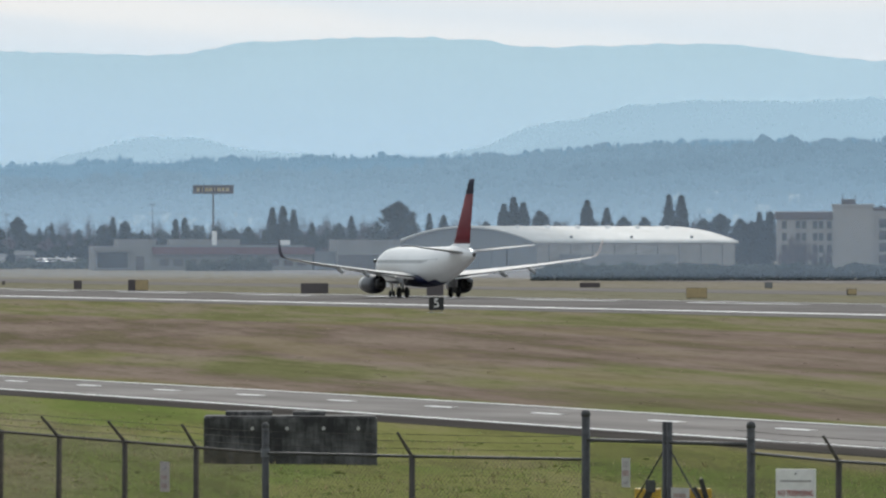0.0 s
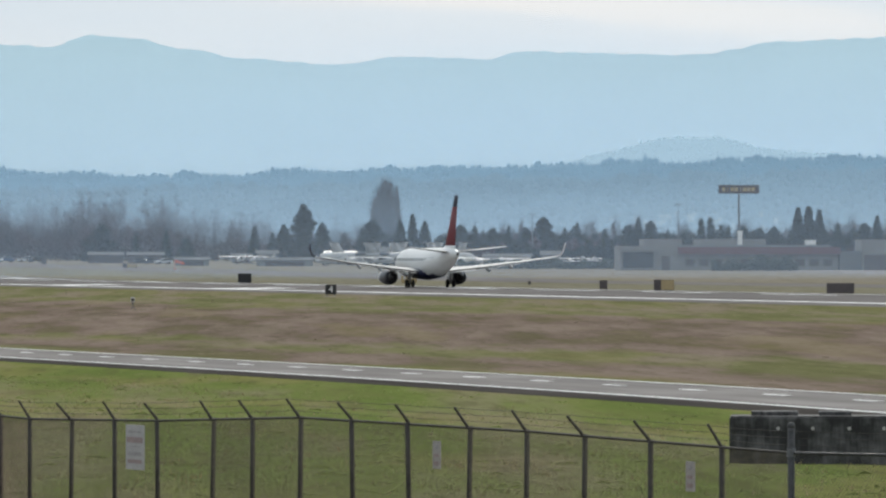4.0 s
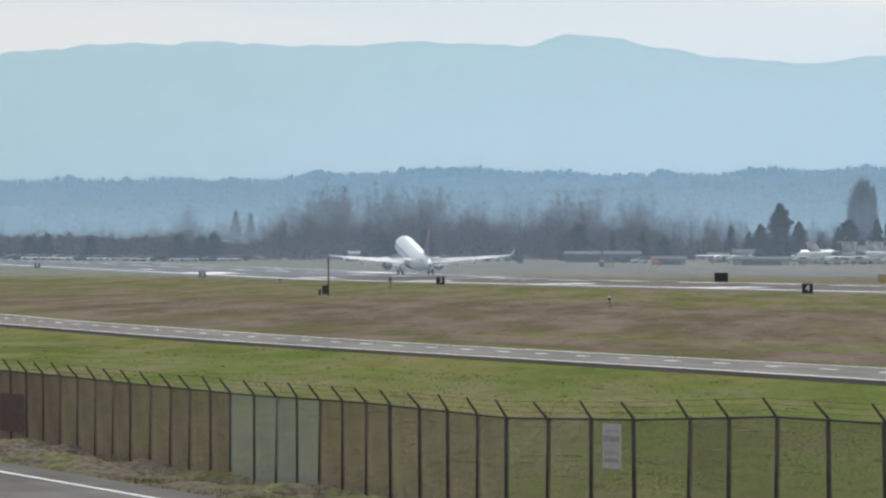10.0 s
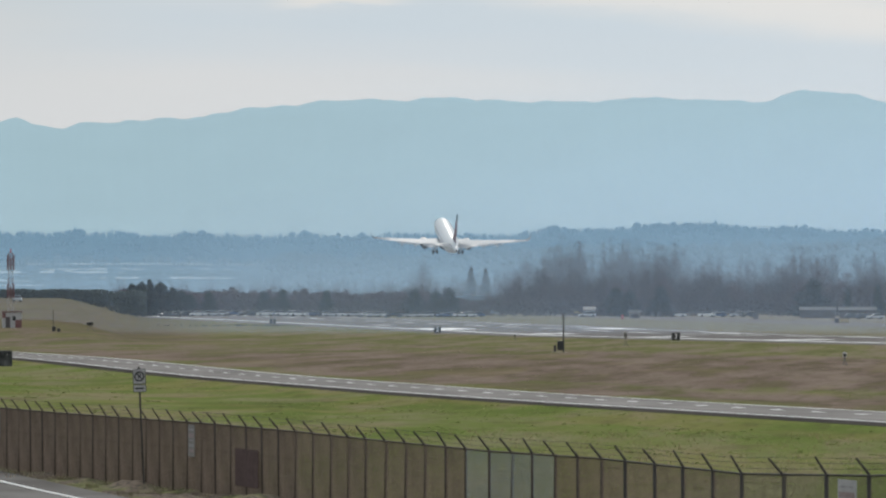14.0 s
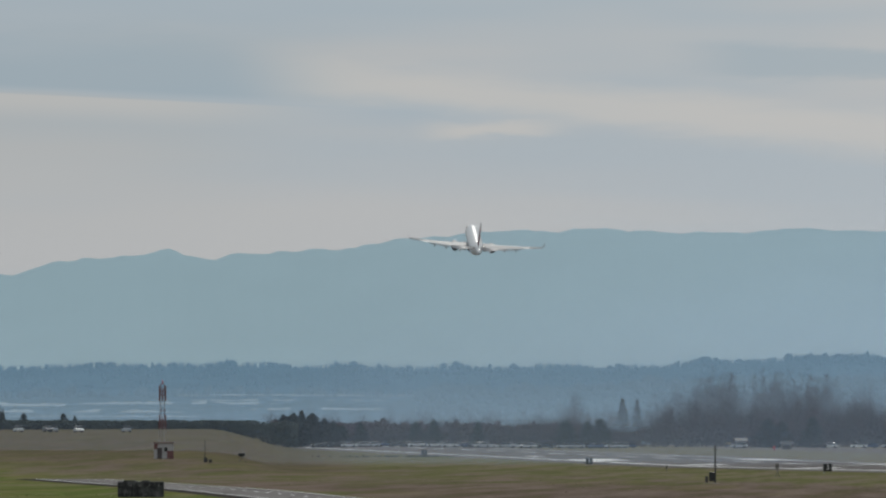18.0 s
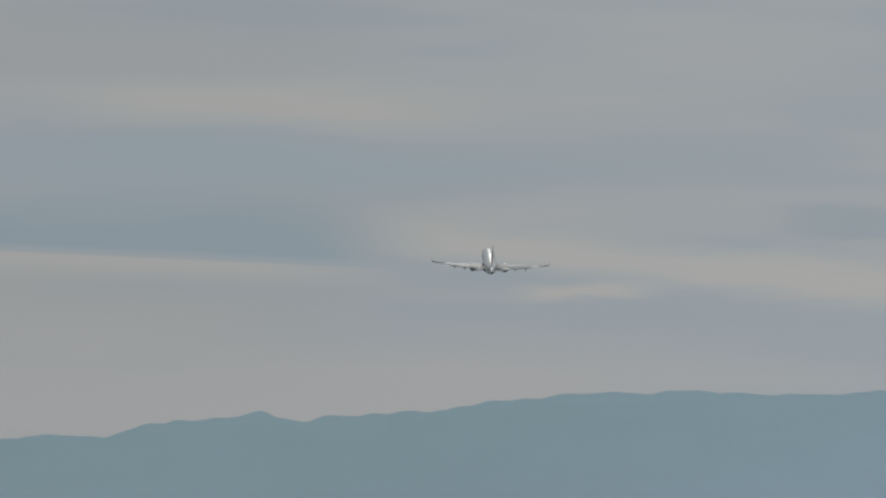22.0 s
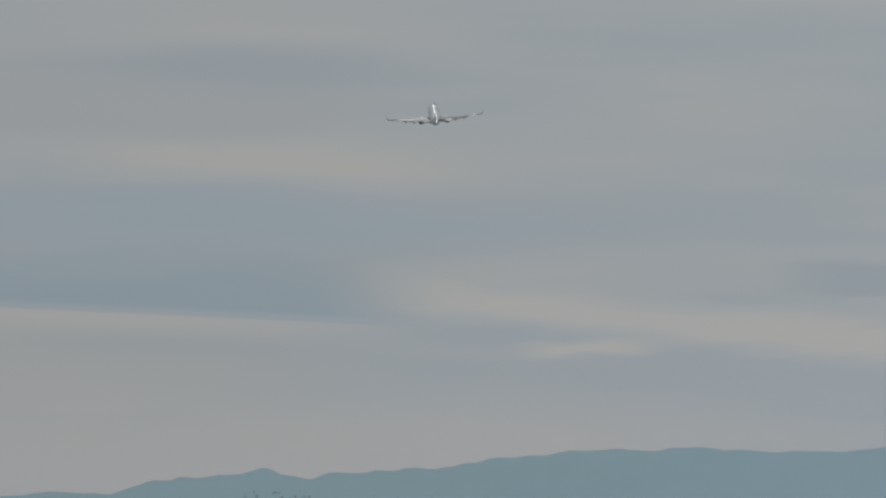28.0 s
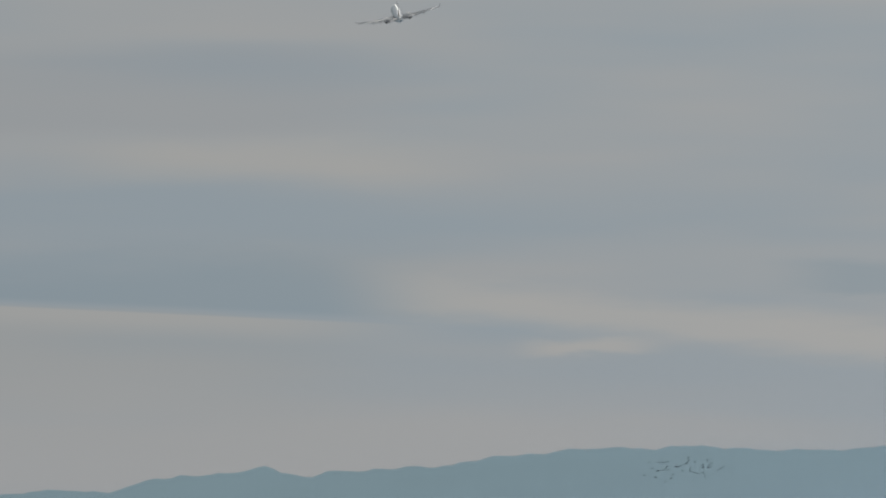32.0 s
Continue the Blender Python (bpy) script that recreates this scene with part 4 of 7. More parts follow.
def arm_mesh(material):
    bm = tube(bmesh.new(), (0, 0, 0), (-0.235, 0, 0.32), 0.026, 0.018, 6)
    me = bpy.data.meshes.new("barbed_wire_arm")
    bm.to_mesh(me)
    bm.free()
    me.materials.append(material)
    return me


POST = post_mesh("post", FENCE_H + 0.03, 0.042, M["weathered"])
ARM = arm_mesh(M["weathered"])
POST_BROWN = post_mesh("post", FENCE_H + 0.03, 0.036, M["rust_dark"])
ARM_BROWN = arm_mesh(M["rust_dark"])


def wire(parent, a, b, r=0.0036, name="barbed_wire", sag=0.008, material="weathered"):
    a, b = Vector(a), Vector(b)
    bm = bmesh.new()
    pts = [a.lerp(b, k / 3) - Vector((0, 0, sag * 4 * (k / 3) * (1 - k / 3))) for k in range(4)]
    for p, q in zip(pts, pts[1:]):
        tube(bm, p, q, r, r, 4, False)
    return part(name, bm, M[material], parent)


def fence_line(nodes, right):
    """The point of the fence's line at that bearing."""
    for (a0, r0, z0, _), (a1, r1, z1, _) in zip(nodes, nodes[1:]):
        if min(a0, a1) <= right <= max(a0, a1):
            p, q = Vector(polar(a0, r0, z0)), Vector(polar(a1, r1, z1))
            s0, s1 = (p.y * math.sin(radians(right)) - p.x * math.cos(radians(right))), (q.y * math.sin(radians(right)) - q.x * math.cos(radians(right)))
            return p.lerp(q, s0 / (s0 - s1))
    return Vector(polar(*nodes[-1][:3]))


def fence_run(nodes, label, posts, old=True):
    """posts: bearings of the posts from one end to the other."""
    run = thing("perimeter_fence", label, "fence")
    rnd = random.Random(11)
    pts = [fence_line(nodes, a) for a in posts]
    for i, (x, y, z) in enumerate(pts):
        if i == 0:
            continue
        piece("post", POST_BROWN if posts[i] < 8.3 else POST, run, pose(x, y, z, rnd.uniform(-0.8, 0.8), rnd.uniform(-1.1, 1.1), 0))
        if i < len(pts) - (0 if old else 1):
            piece("barbed_wire_arm", ARM_BROWN if posts[i] < 6.6 else ARM, run, pose(x, y, z + FENCE_H, 0, rnd.uniform(-5, 5), rnd.uniform(-12, 12)))
    for i, ((x0, y0, z0), (x1, y1, z1)) in enumerate(zip(pts, pts[1:])):
        d = Vector((x1 - x0, y1 - y0, z1 - z0))
        turn = math.degrees(math.atan2(d.y, d.x))
        fresh = old and 7.36 < posts[i] < 7.97 and posts[i + 1] > 7.36
        me = LINK_NEW if fresh else LINK_GREY if not old else (LINK_THIN if posts[i] > 9.2 else LINK_RUST if posts[i] > 6.3 else LINK_CLOSE)
        tilt = math.degrees(math.atan2(d.z, math.hypot(d.x, d.y)))
        m = pose(x0, y0, z0 + 0.04, 0, -tilt, turn) @ Matrix.Diagonal((d.length / PITCH, 1, 1, 1))
        piece("chain_link", me, run, m)
        part("top_rail", tube(bmesh.new(), (x0, y0, z0 + FENCE_H), (x1, y1, z1 + FENCE_H), 0.021, None, 8, False), M["galv_old" if not old else "rust_dark" if posts[i] < 8.3 else "weathered"], run, "", True)
        for u in (0.35, 0.68, 0.98):
            wire(run, (x0 - 0.235 * u, y0, z0 + FENCE_H + 0.32 * u), (x1 - 0.235 * u, y1, z1 + FENCE_H + 0.32 * u))
    return run, pts


POSTS = [14.034, 13.588, 13.13, 12.703, 12.333, 11.961, 11.586, 11.222, 10.88, 10.575, 10.316, 9.972, 9.695, 9.412, 9.15, 8.965, 8.777, 8.598, 8.408, 8.25, 8.10, 7.949, 7.809, 7.672, 7.534,
         7.38, 7.253, 7.115, 6.992, 6.862, 6.737, 6.624, 6.512, 6.398, 6.287, 6.182, 6.077, 5.976, 5.874, 5.777, 5.686, 5.595, 5.505, 5.416, 5.331, 5.244, 5.157]
while POSTS[-1] > 3.5:
    POSTS.append(POSTS[-1] - 0.084 * (POSTS[-1] / 5.157) ** 0.8)
CORNER = thing("corner_post", "tall galvanised round corner post with a domed cap", "post", pose(*polar(14.034, 126.3, 0.87)))
piece("shaft", post_mesh("shaft", 2.28, 0.05, M["galv_old"], True), CORNER)
part("rail_clamp", tube(bmesh.new(), (0, 0, 1.84), (0, 0, 1.96), 0.065, None, 10), M["galv"], CORNER)
FENCE_MAIN, FENCE_PTS = fence_run(FENCE, "brown weathered chain-link fence with barbed wire arms", POSTS)
fence_run(FENCE_B, "galvanised chain-link fence panel beside the gate", [14.034, 14.973, 16.09], False)
fence_run(FENCE_C, "galvanised chain-link fence running on past the gate", [17.149, 17.71, 18.3, 18.9, 19.5], False)


def gate():
    g = thing("chain_link_gate", "galvanised double chain-link gate with heavy round posts", "gate")
    (x0, y0, _), (x1, y1, _) = polar(16.09, 122.8), polar(17.149, 119.6)
    for x, y, h, r, top in ((x0, y0, 2.48, 0.058, "hinge_post"), (x1, y1, 2.385, 0.056, "hinge_post")):
        piece(top, post_mesh(top, h, r, M["galv_old"], True), g, pose(x, y, 0.9))
    xm, ym = (x0 + x1) / 2, (y0 + y1) / 2
    for k, o in enumerate((-0.028, 0.028)):
        t = 0.5 + o * 0.5
        leaf_x, leaf_y = x0 + (x1 - x0) * t, y0 + (y1 - y0) * t
        piece("meeting_post", post_mesh("meeting_post", 2.43, 0.038, M["galv_old"]), g, pose(leaf_x, leaf_y, 0.88))
    for a, b in (((x0, y0), (xm, ym)), ((xm, ym), (x1, y1))):
        leaf = part("gate_leaf", tube(bmesh.new(), (*a, 3.03), (*b, 3.03), 0.028, None, 8), M["galv_old"], g, "galvanised gate frame", True)
        part("bottom_rail", tube(bmesh.new(), (*a, 0.98), (*b, 0.98), 0.024, None, 8), M["galv_old"], leaf)
        part("brace", tube(bmesh.new(), (*a, 3.0 if a == (xm, ym) else 1.0), (*b, 1.0 if a == (xm, ym) else 3.0), 0.012, None, 6), M["galv_old"], leaf)
        d = Vector((b[0] - a[0], b[1] - a[1], 0))
        piece("chain_link", LINK_GREY, leaf, pose(a[0], a[1], 1.0, 0, 0, math.degrees(math.atan2(d.y, d.x))) @ Matrix.Diagonal((d.length / PITCH, 1, 1.08, 1)))
    return g


gate()


# ---- blackened concrete shelters on the grass ----
def shelter(m, w, d, h):
    s = thing("concrete_shelter", "soot-black weathered concrete utility shelter on the grass", "shelter", m)
    body = part("body", box(bmesh.new(), 0, 0, 0, w, d, h, 0.04), M["concrete_dark"], s, "streaked black concrete walls")
    part("roof_slab", box(bmesh.new(), 0, 0, h + 0.004, w * 0.98, d * 0.96, 0.03, 0.01), M["concrete_dark"], s)
    for x, ww in ((-w * 0.24, w * 0.27), (w * 0.11, w * 0.19)):
        part("roof_hatch", box(bmesh.new(), x, 0.2, h + 0.036, ww, d * 0.5, 0.11, 0.03), M["concrete_dark"], s, "low black roof hatch")
    for x in (-0.22, -0.02, 0.19, 0.39):
        part("wall_boss", tube(bmesh.new(), (x * w, -d / 2 + 0.01, h * 0.78), (x * w, -d / 2 - 0.03, h * 0.78), 0.05, 0.05, 10), M["concrete"], body, "pale lifting boss")
    for k in range(9):
        x = -w / 2 + w * (k + 0.5) / 9
        part("form_joint", box(bmesh.new(), x, -d / 2 - 0.004, 0.02, 0.05, 0.02, h - 0.1, 0.004), M["concrete_dark"], body)
    return s


shelter(pose(56.4, 223.0, 0.12, 0, 0, -14), 4.45, 2.6, 1.26)
shelter(pose(63.3, 837.6, 0.1, 0, 0, -4), 4.35, 2.6, 1.45)


# ---- runway distance signs ----
def text_part(name, words, size, material, parent, m, align="CENTER", depth=0.004):
    cu = bpy.data.curves.new(name, "FONT")
    cu.body, cu.size, cu.align_x, cu.align_y, cu.extrude = words, size, align, "CENTER", depth
    tmp = bpy.data.objects.new(name, cu)
    scene.collection.objects.link(tmp)
    me = bpy.data.meshes.new_from_object(tmp.evaluated_get(bpy.context.evaluated_depsgraph_get()))
    bpy.data.objects.remove(tmp)
    me.materials.clear()
    me.materials.append(M[material])
    ob = new(name, me)
    ob.parent = parent
    ob.matrix_basis = m
    return ob


def distance_sign(number, right, dist):
    x, y, _ = polar(right, dist)
    z = gz(x, y)
    s = thing("distance_sign", "black runway distance sign with a white figure %s" % number, "sign", pose(x, y, z, 0, 0, -right + 4), "runway distance signs")
    w, h = 1.36, 1.22
    part("cabinet", box(bmesh.new(), 0, 0, 0.22, w, 0.3, h, 0.03), M["sign_black"], s, "black sign cabinet")
    part("face_rim", box(bmesh.new(), 0, -0.155, 0.25, w * 0.95, 0.01, h * 0.95, 0.004), M["sign_black"], s)
    text_part("figure", number, 1.18, "sign_white", s, pose(0, -0.168, 0.22 + h / 2, 90))
    for dx in (-0.45, 0.45):
        part("leg", tube(bmesh.new(), (dx, 0, -0.1), (dx, 0, 0.24), 0.05), M["galv"], s)
    part("base_pad", box(bmesh.new(), 0, 0, -0.08, w * 1.2, 0.8, 0.11, 0.02), M["concrete"], s)
    return s


for num, right, dist in (("5", 15.13, 812), ("4", 11.08, 1110), ("3", 8.726, 1413), ("2", 7.197, 1720), ("1", 6.14, 2030)):
    distance_sign(num, right, dist)


# ---- runway marks ----
for k in range(6):
    for sx in (-1, 1):
        bars = 3 if k < 2 else (2 if k < 4 else 1)
        y0 = 1226 + 143.0 * k
        if k == 4:
            strip("aiming_mark", lambda y: RUN_X + sx * 17.0, 8.0, y0, y0 + 45, 0.058, M["paint_line"], "", "", 6, parent=runway)
            continue
        for bnum in range(bars):
            strip("touchdown_mark", lambda y: RUN_X + sx * (14.5 + bnum * 3.4), 1.9, y0, y0 + 23, 0.058, M["paint_line"], "", "", 4, parent=runway, cols=1)


# ---- trees ----
def blob_tris(vs, fs, rnd, p, size, up=0.4):
    """A small ragged leaf clump: three crossing slivers."""
    for _ in range(3):
        a = Vector((rnd.uniform(-1, 1), rnd.uniform(-1, 1), rnd.uniform(-0.6, 0.9))).normalized() * size
        b = Vector((rnd.uniform(-1, 1), rnd.uniform(-1, 1), rnd.uniform(-0.4, up))).normalized() * size * 0.7
        c = len(vs)
        vs += [tuple(p - a * 0.5), tuple(p + b), tuple(p + a * 0.6 - b * 0.3)]
        fs.append((c, c + 1, c + 2))


def limb(vs, fs, a, b, r0, r1, n=5):
    d = (b - a).normalized()
    u = d.orthogonal().normalized()
    v = d.cross(u)
    c = len(vs)
    for p, r in ((a, r0), (b, r1)):
        for k in range(n):
            q = 2 * math.pi * k / n
            vs.append(tuple(p + (u * math.cos(q) + v * math.sin(q)) * r))
    for k in range(n):
        fs.append((c + k, c + (k + 1) % n, c + n + (k + 1) % n, c + n + k))


def bare_tree_meshes(seed, h, width, low=0.16, count=2600, upright=0.9):
    """Leafless tree: a trunk, rising limbs and a haze of fine twigs inside an uneven crown."""
    rnd = random.Random(seed)
    tv, tf, cv, cf = [], [], [], []
    limb(tv, tf, Vector((0, 0, -0.3)), Vector((rnd.gauss(0, .3), rnd.gauss(0, .3), h * 0.8)), h * 0.013, h * 0.003, 6)

    # a fan of leaders of unequal reach, each feathered with twigs from low on the stem to its tip
    leaders = []
    for k in range(26):
        q = k * 2.4 + rnd.random()
        reach = width * 0.5 * rnd.uniform(0.05, 1.0) * (0.6 if upright > 1.5 else 1)
        top = h * (rnd.uniform(0.62, 1.0) * (1 - 0.38 * (2 * reach / width) ** 2)) if k % 3 else h * rnd.uniform(0.28, 0.6)
        a = Vector((rnd.gauss(0, .15), rnd.gauss(0, .15), h * rnd.uniform(low * 0.3, 0.3)))
        if a.z > top * 0.6:
            a.z = top * 0.3
        tip = Vector((reach * math.cos(q), reach * math.sin(q), top))
        bend = a.lerp(tip, 0.5) + Vector((tip.x * 0.22, tip.y * 0.22, 0))
        leaders.append((a, bend, tip))
        limb(tv, tf, a, bend, h * 0.0055, h * 0.0032, 4)
        limb(tv, tf, bend, tip, h * 0.0032, h * 0.0008, 3)
    for _ in range(count):
        a, bend, tip = rnd.choice(leaders)
        t = rnd.random() ** 0.75
        p = a.lerp(bend, t * 2) if t < 0.5 else bend.lerp(tip, t * 2 - 1)
        spread = width * 0.075 * (1.25 - 0.7 * t)
        p = p + Vector((rnd.gauss(0, spread), rnd.gauss(0, spread), rnd.gauss(0, h * 0.02)))
        e = Vector((p.x * 0.08 + rnd.gauss(0, .5), p.y * 0.08 + rnd.gauss(0, .5), upright + rnd.gauss(0, .35))).normalized() * rnd.uniform(0.5, 1.4) * h / 14
        w = e.cross(Vector((rnd.gauss(0, 1), rnd.gauss(0, 1), rnd.gauss(0, 1)))).normalized() * rnd.uniform(0.025, 0.06)
        c = len(cv)
        cv.extend([tuple(p - w), tuple(p + w), tuple(p + e)])
        cf.append((c, c + 1, c + 2))
    return mesh_of("trunk", tv, tf, M["bark"]), mesh_of("crown", cv, cf, M["twig"])


def evergreen_meshes(seed, h, w, shape=1.0, count=900, bushy=False):
    """Conifer or cedar: a trunk, drooping boughs and needle clumps with gaps."""
    rnd = random.Random(seed)
    tv, tf, cv, cf = [], [], [], []
    limb(tv, tf, Vector((0, 0, -0.3)), Vector((0, 0, h * 0.9)), h * 0.018, h * 0.004, 6)
    for _ in range(count):
        t = rnd.random() ** 0.8
        z = h * (0.05 + 0.95 * t)
        q = rnd.random() * 6.283
        form = 0.45 * math.sin(math.pi * min(1.0, 0.3 + 0.7 * t)) ** 0.7 + 0.55 * (1 - t) ** 0.8 if bushy else (1 - t) ** shape
        rad = w * 0.5 * form * (0.85 + 0.13 * math.sin(t * 37 + seed * 3 + q)) + 0.12
        lob = 0.8 + (1.1 if bushy else 0.7) * noise.noise((math.cos(q) * 1.6, math.sin(q) * 1.6, t * 5 + seed))
        f = rad * lob * math.sqrt(rnd.uniform(0.25, 1))
        p = Vector((f * math.cos(q), f * math.sin(q), z - f * 0.25))
        blob_tris(cv, cf, rnd, p, h * rnd.uniform(0.035, 0.065), 0.2)
    for k in range(14):
        t = 0.12 + 0.8 * k / 14
        q = k * 2.4
        rad = w * 0.42 * ((1 - t) ** shape)
        limb(tv, tf, Vector((0, 0, h * t)), Vector((rad * math.cos(q), rad * math.sin(q), h * t - rad * 0.2)), h * 0.006, h * 0.002, 4)
    return mesh_of("trunk", tv, tf, M["bark"]), mesh_of("crown", cv, cf, M["needle"])


BARE = [bare_tree_meshes(20 + k, 18, w, lo) for k, (w, lo) in enumerate(((9, 0.14), (11, 0.18), (7, 0.12), (12, 0.2), (8, 0.1)))]
BARE_THIN = [bare_tree_meshes(80 + k, 18, w, 0.12, 1500) for k, w in enumerate((9, 11, 8))]
BARE_RED = []
for trunk_me, crown_me in BARE:
    red = crown_me.copy()
    red.materials.clear()
    red.materials.append(M["twig_red"])
    BARE_RED.append((trunk_me, red))
POPLAR = bare_tree_meshes(40, 24, 5.0, 0.05, 3600, 2.2)
FIRS = [evergreen_meshes(50, 16, 11.5, 0.85, 1300), evergreen_meshes(51, 16, 8.6, 0.85, 1100), evergreen_meshes(52, 16, 17, 0.55, 1900, True), evergreen_meshes(53, 16, 6.2, 0.5)]
CEDAR = evergreen_meshes(60, 17, 16, 0.62, 1700)


def put_tree(name, meshes, right, dist, height, base_h, label, group, widen=1.0, seed=0):
    x, y, _ = polar(right, dist)
    k = height / base_h
    t = thing(name, label, "tree", pose(x, y, gz(x, y) - 0.05, 0, 0, (seed * 73) % 360), group)
    t.scale = (k * widen, k * widen, k)
    for n, me in zip(("trunk", "crown"), meshes):
        piece(n, me, t)
    return t


def deg(u):
    return (u + 3400) * 0.0036263


rnd = random.Random(77)
n = 0
# bearing marks with the height of the wood's top above the ground there
WOOD = [(-1990, 9.5), (-1870, 10.5), (-1500, 11.5), (-1475, 15.5), (-1425, 16.5), (-1408, 12), (-1300, 13), (-1280, 20.5), (-1180, 22), (-1060, 23), (-960, 22), (-860, 19), (-740, 21.5), (-640, 20), (-600, 16.5), (-480, 14), (-440, 12.5), (-260, 12)]


def wood_top(u):
    for (a, p), (b, q) in zip(WOOD, WOOD[1:]):
        if a <= u <= b:
            return p + (q - p) * (u - a) / (b - a)
    return 9.0


BACK = []
for rank, (d0, d1, lo, hi, gap, tone) in enumerate(((2640, 2780, 0.75, 1.08, 10, 0), (2540, 2630, 0.42, 0.78, 15, 0), (2455, 2530, 0.34, 0.62, 20, 1))):
    u = -1980.0 + rank * 4
    while u < -260:
        n += 1
        h = wood_top(u) * rnd.uniform(lo, hi)
        if rnd.random() < 0.12:
            h *= 0.7
        if rank == 0:
            if rnd.random() > 0.12:
                BACK.append((BARE_THIN[n % 3], deg(u), rnd.uniform(d0, d1), h / 18, rnd.uniform(0.95, 1.35), n))
        else:
            put_tree("bare_tree", (BARE_RED if tone and n % 2 else BARE)[n % 5], deg(u), rnd.uniform(d0, d1), h, 18, "leafless grey-brown winter tree beyond the runway" if not tone else "low leafless reddish-brown tree beside parked cars", "bare trees beyond the runway", rnd.uniform(0.95, 1.35) * (1.5 if tone else 1), n)
        u += rnd.uniform(0.6, 1.4) * gap
def back_wood(rows):
    """The farther trees of the wood, told apart by nobody: trunks and twigs in one mesh."""
    vs, fs = [], []
    for meshes, right, dist, k, widen, turn in rows:
        x, y, _ = polar(right, dist)
        m = pose(x, y, gz(x, y), 0, 0, turn * 73 % 360) @ Matrix.Diagonal((k * widen, k * widen, k, 1))
        for me in meshes:
            c = len(vs)
            vs += [tuple(m @ v.co) for v in me.vertices]
            fs += [tuple(c + i for i in p.vertices) for p in me.polygons]
    tagged(new("back_wood", mesh_of("back_wood", vs, fs, M["twig"])), "grey-brown leafless wood behind the nearer trees", "wood", kind="stuff")


back_wood(BACK)
for k in range(7):
    put_tree("poplar", POPLAR, deg(-268 + k * 7.2 + rnd.uniform(-2, 2)), 2645 + 12 * (k % 3), (18.5, 22.3, 23.8, 24.4, 24.0, 22.3, 19.0)[k], 24, "tall leafless columnar poplar", "poplar row", 1.15, k)
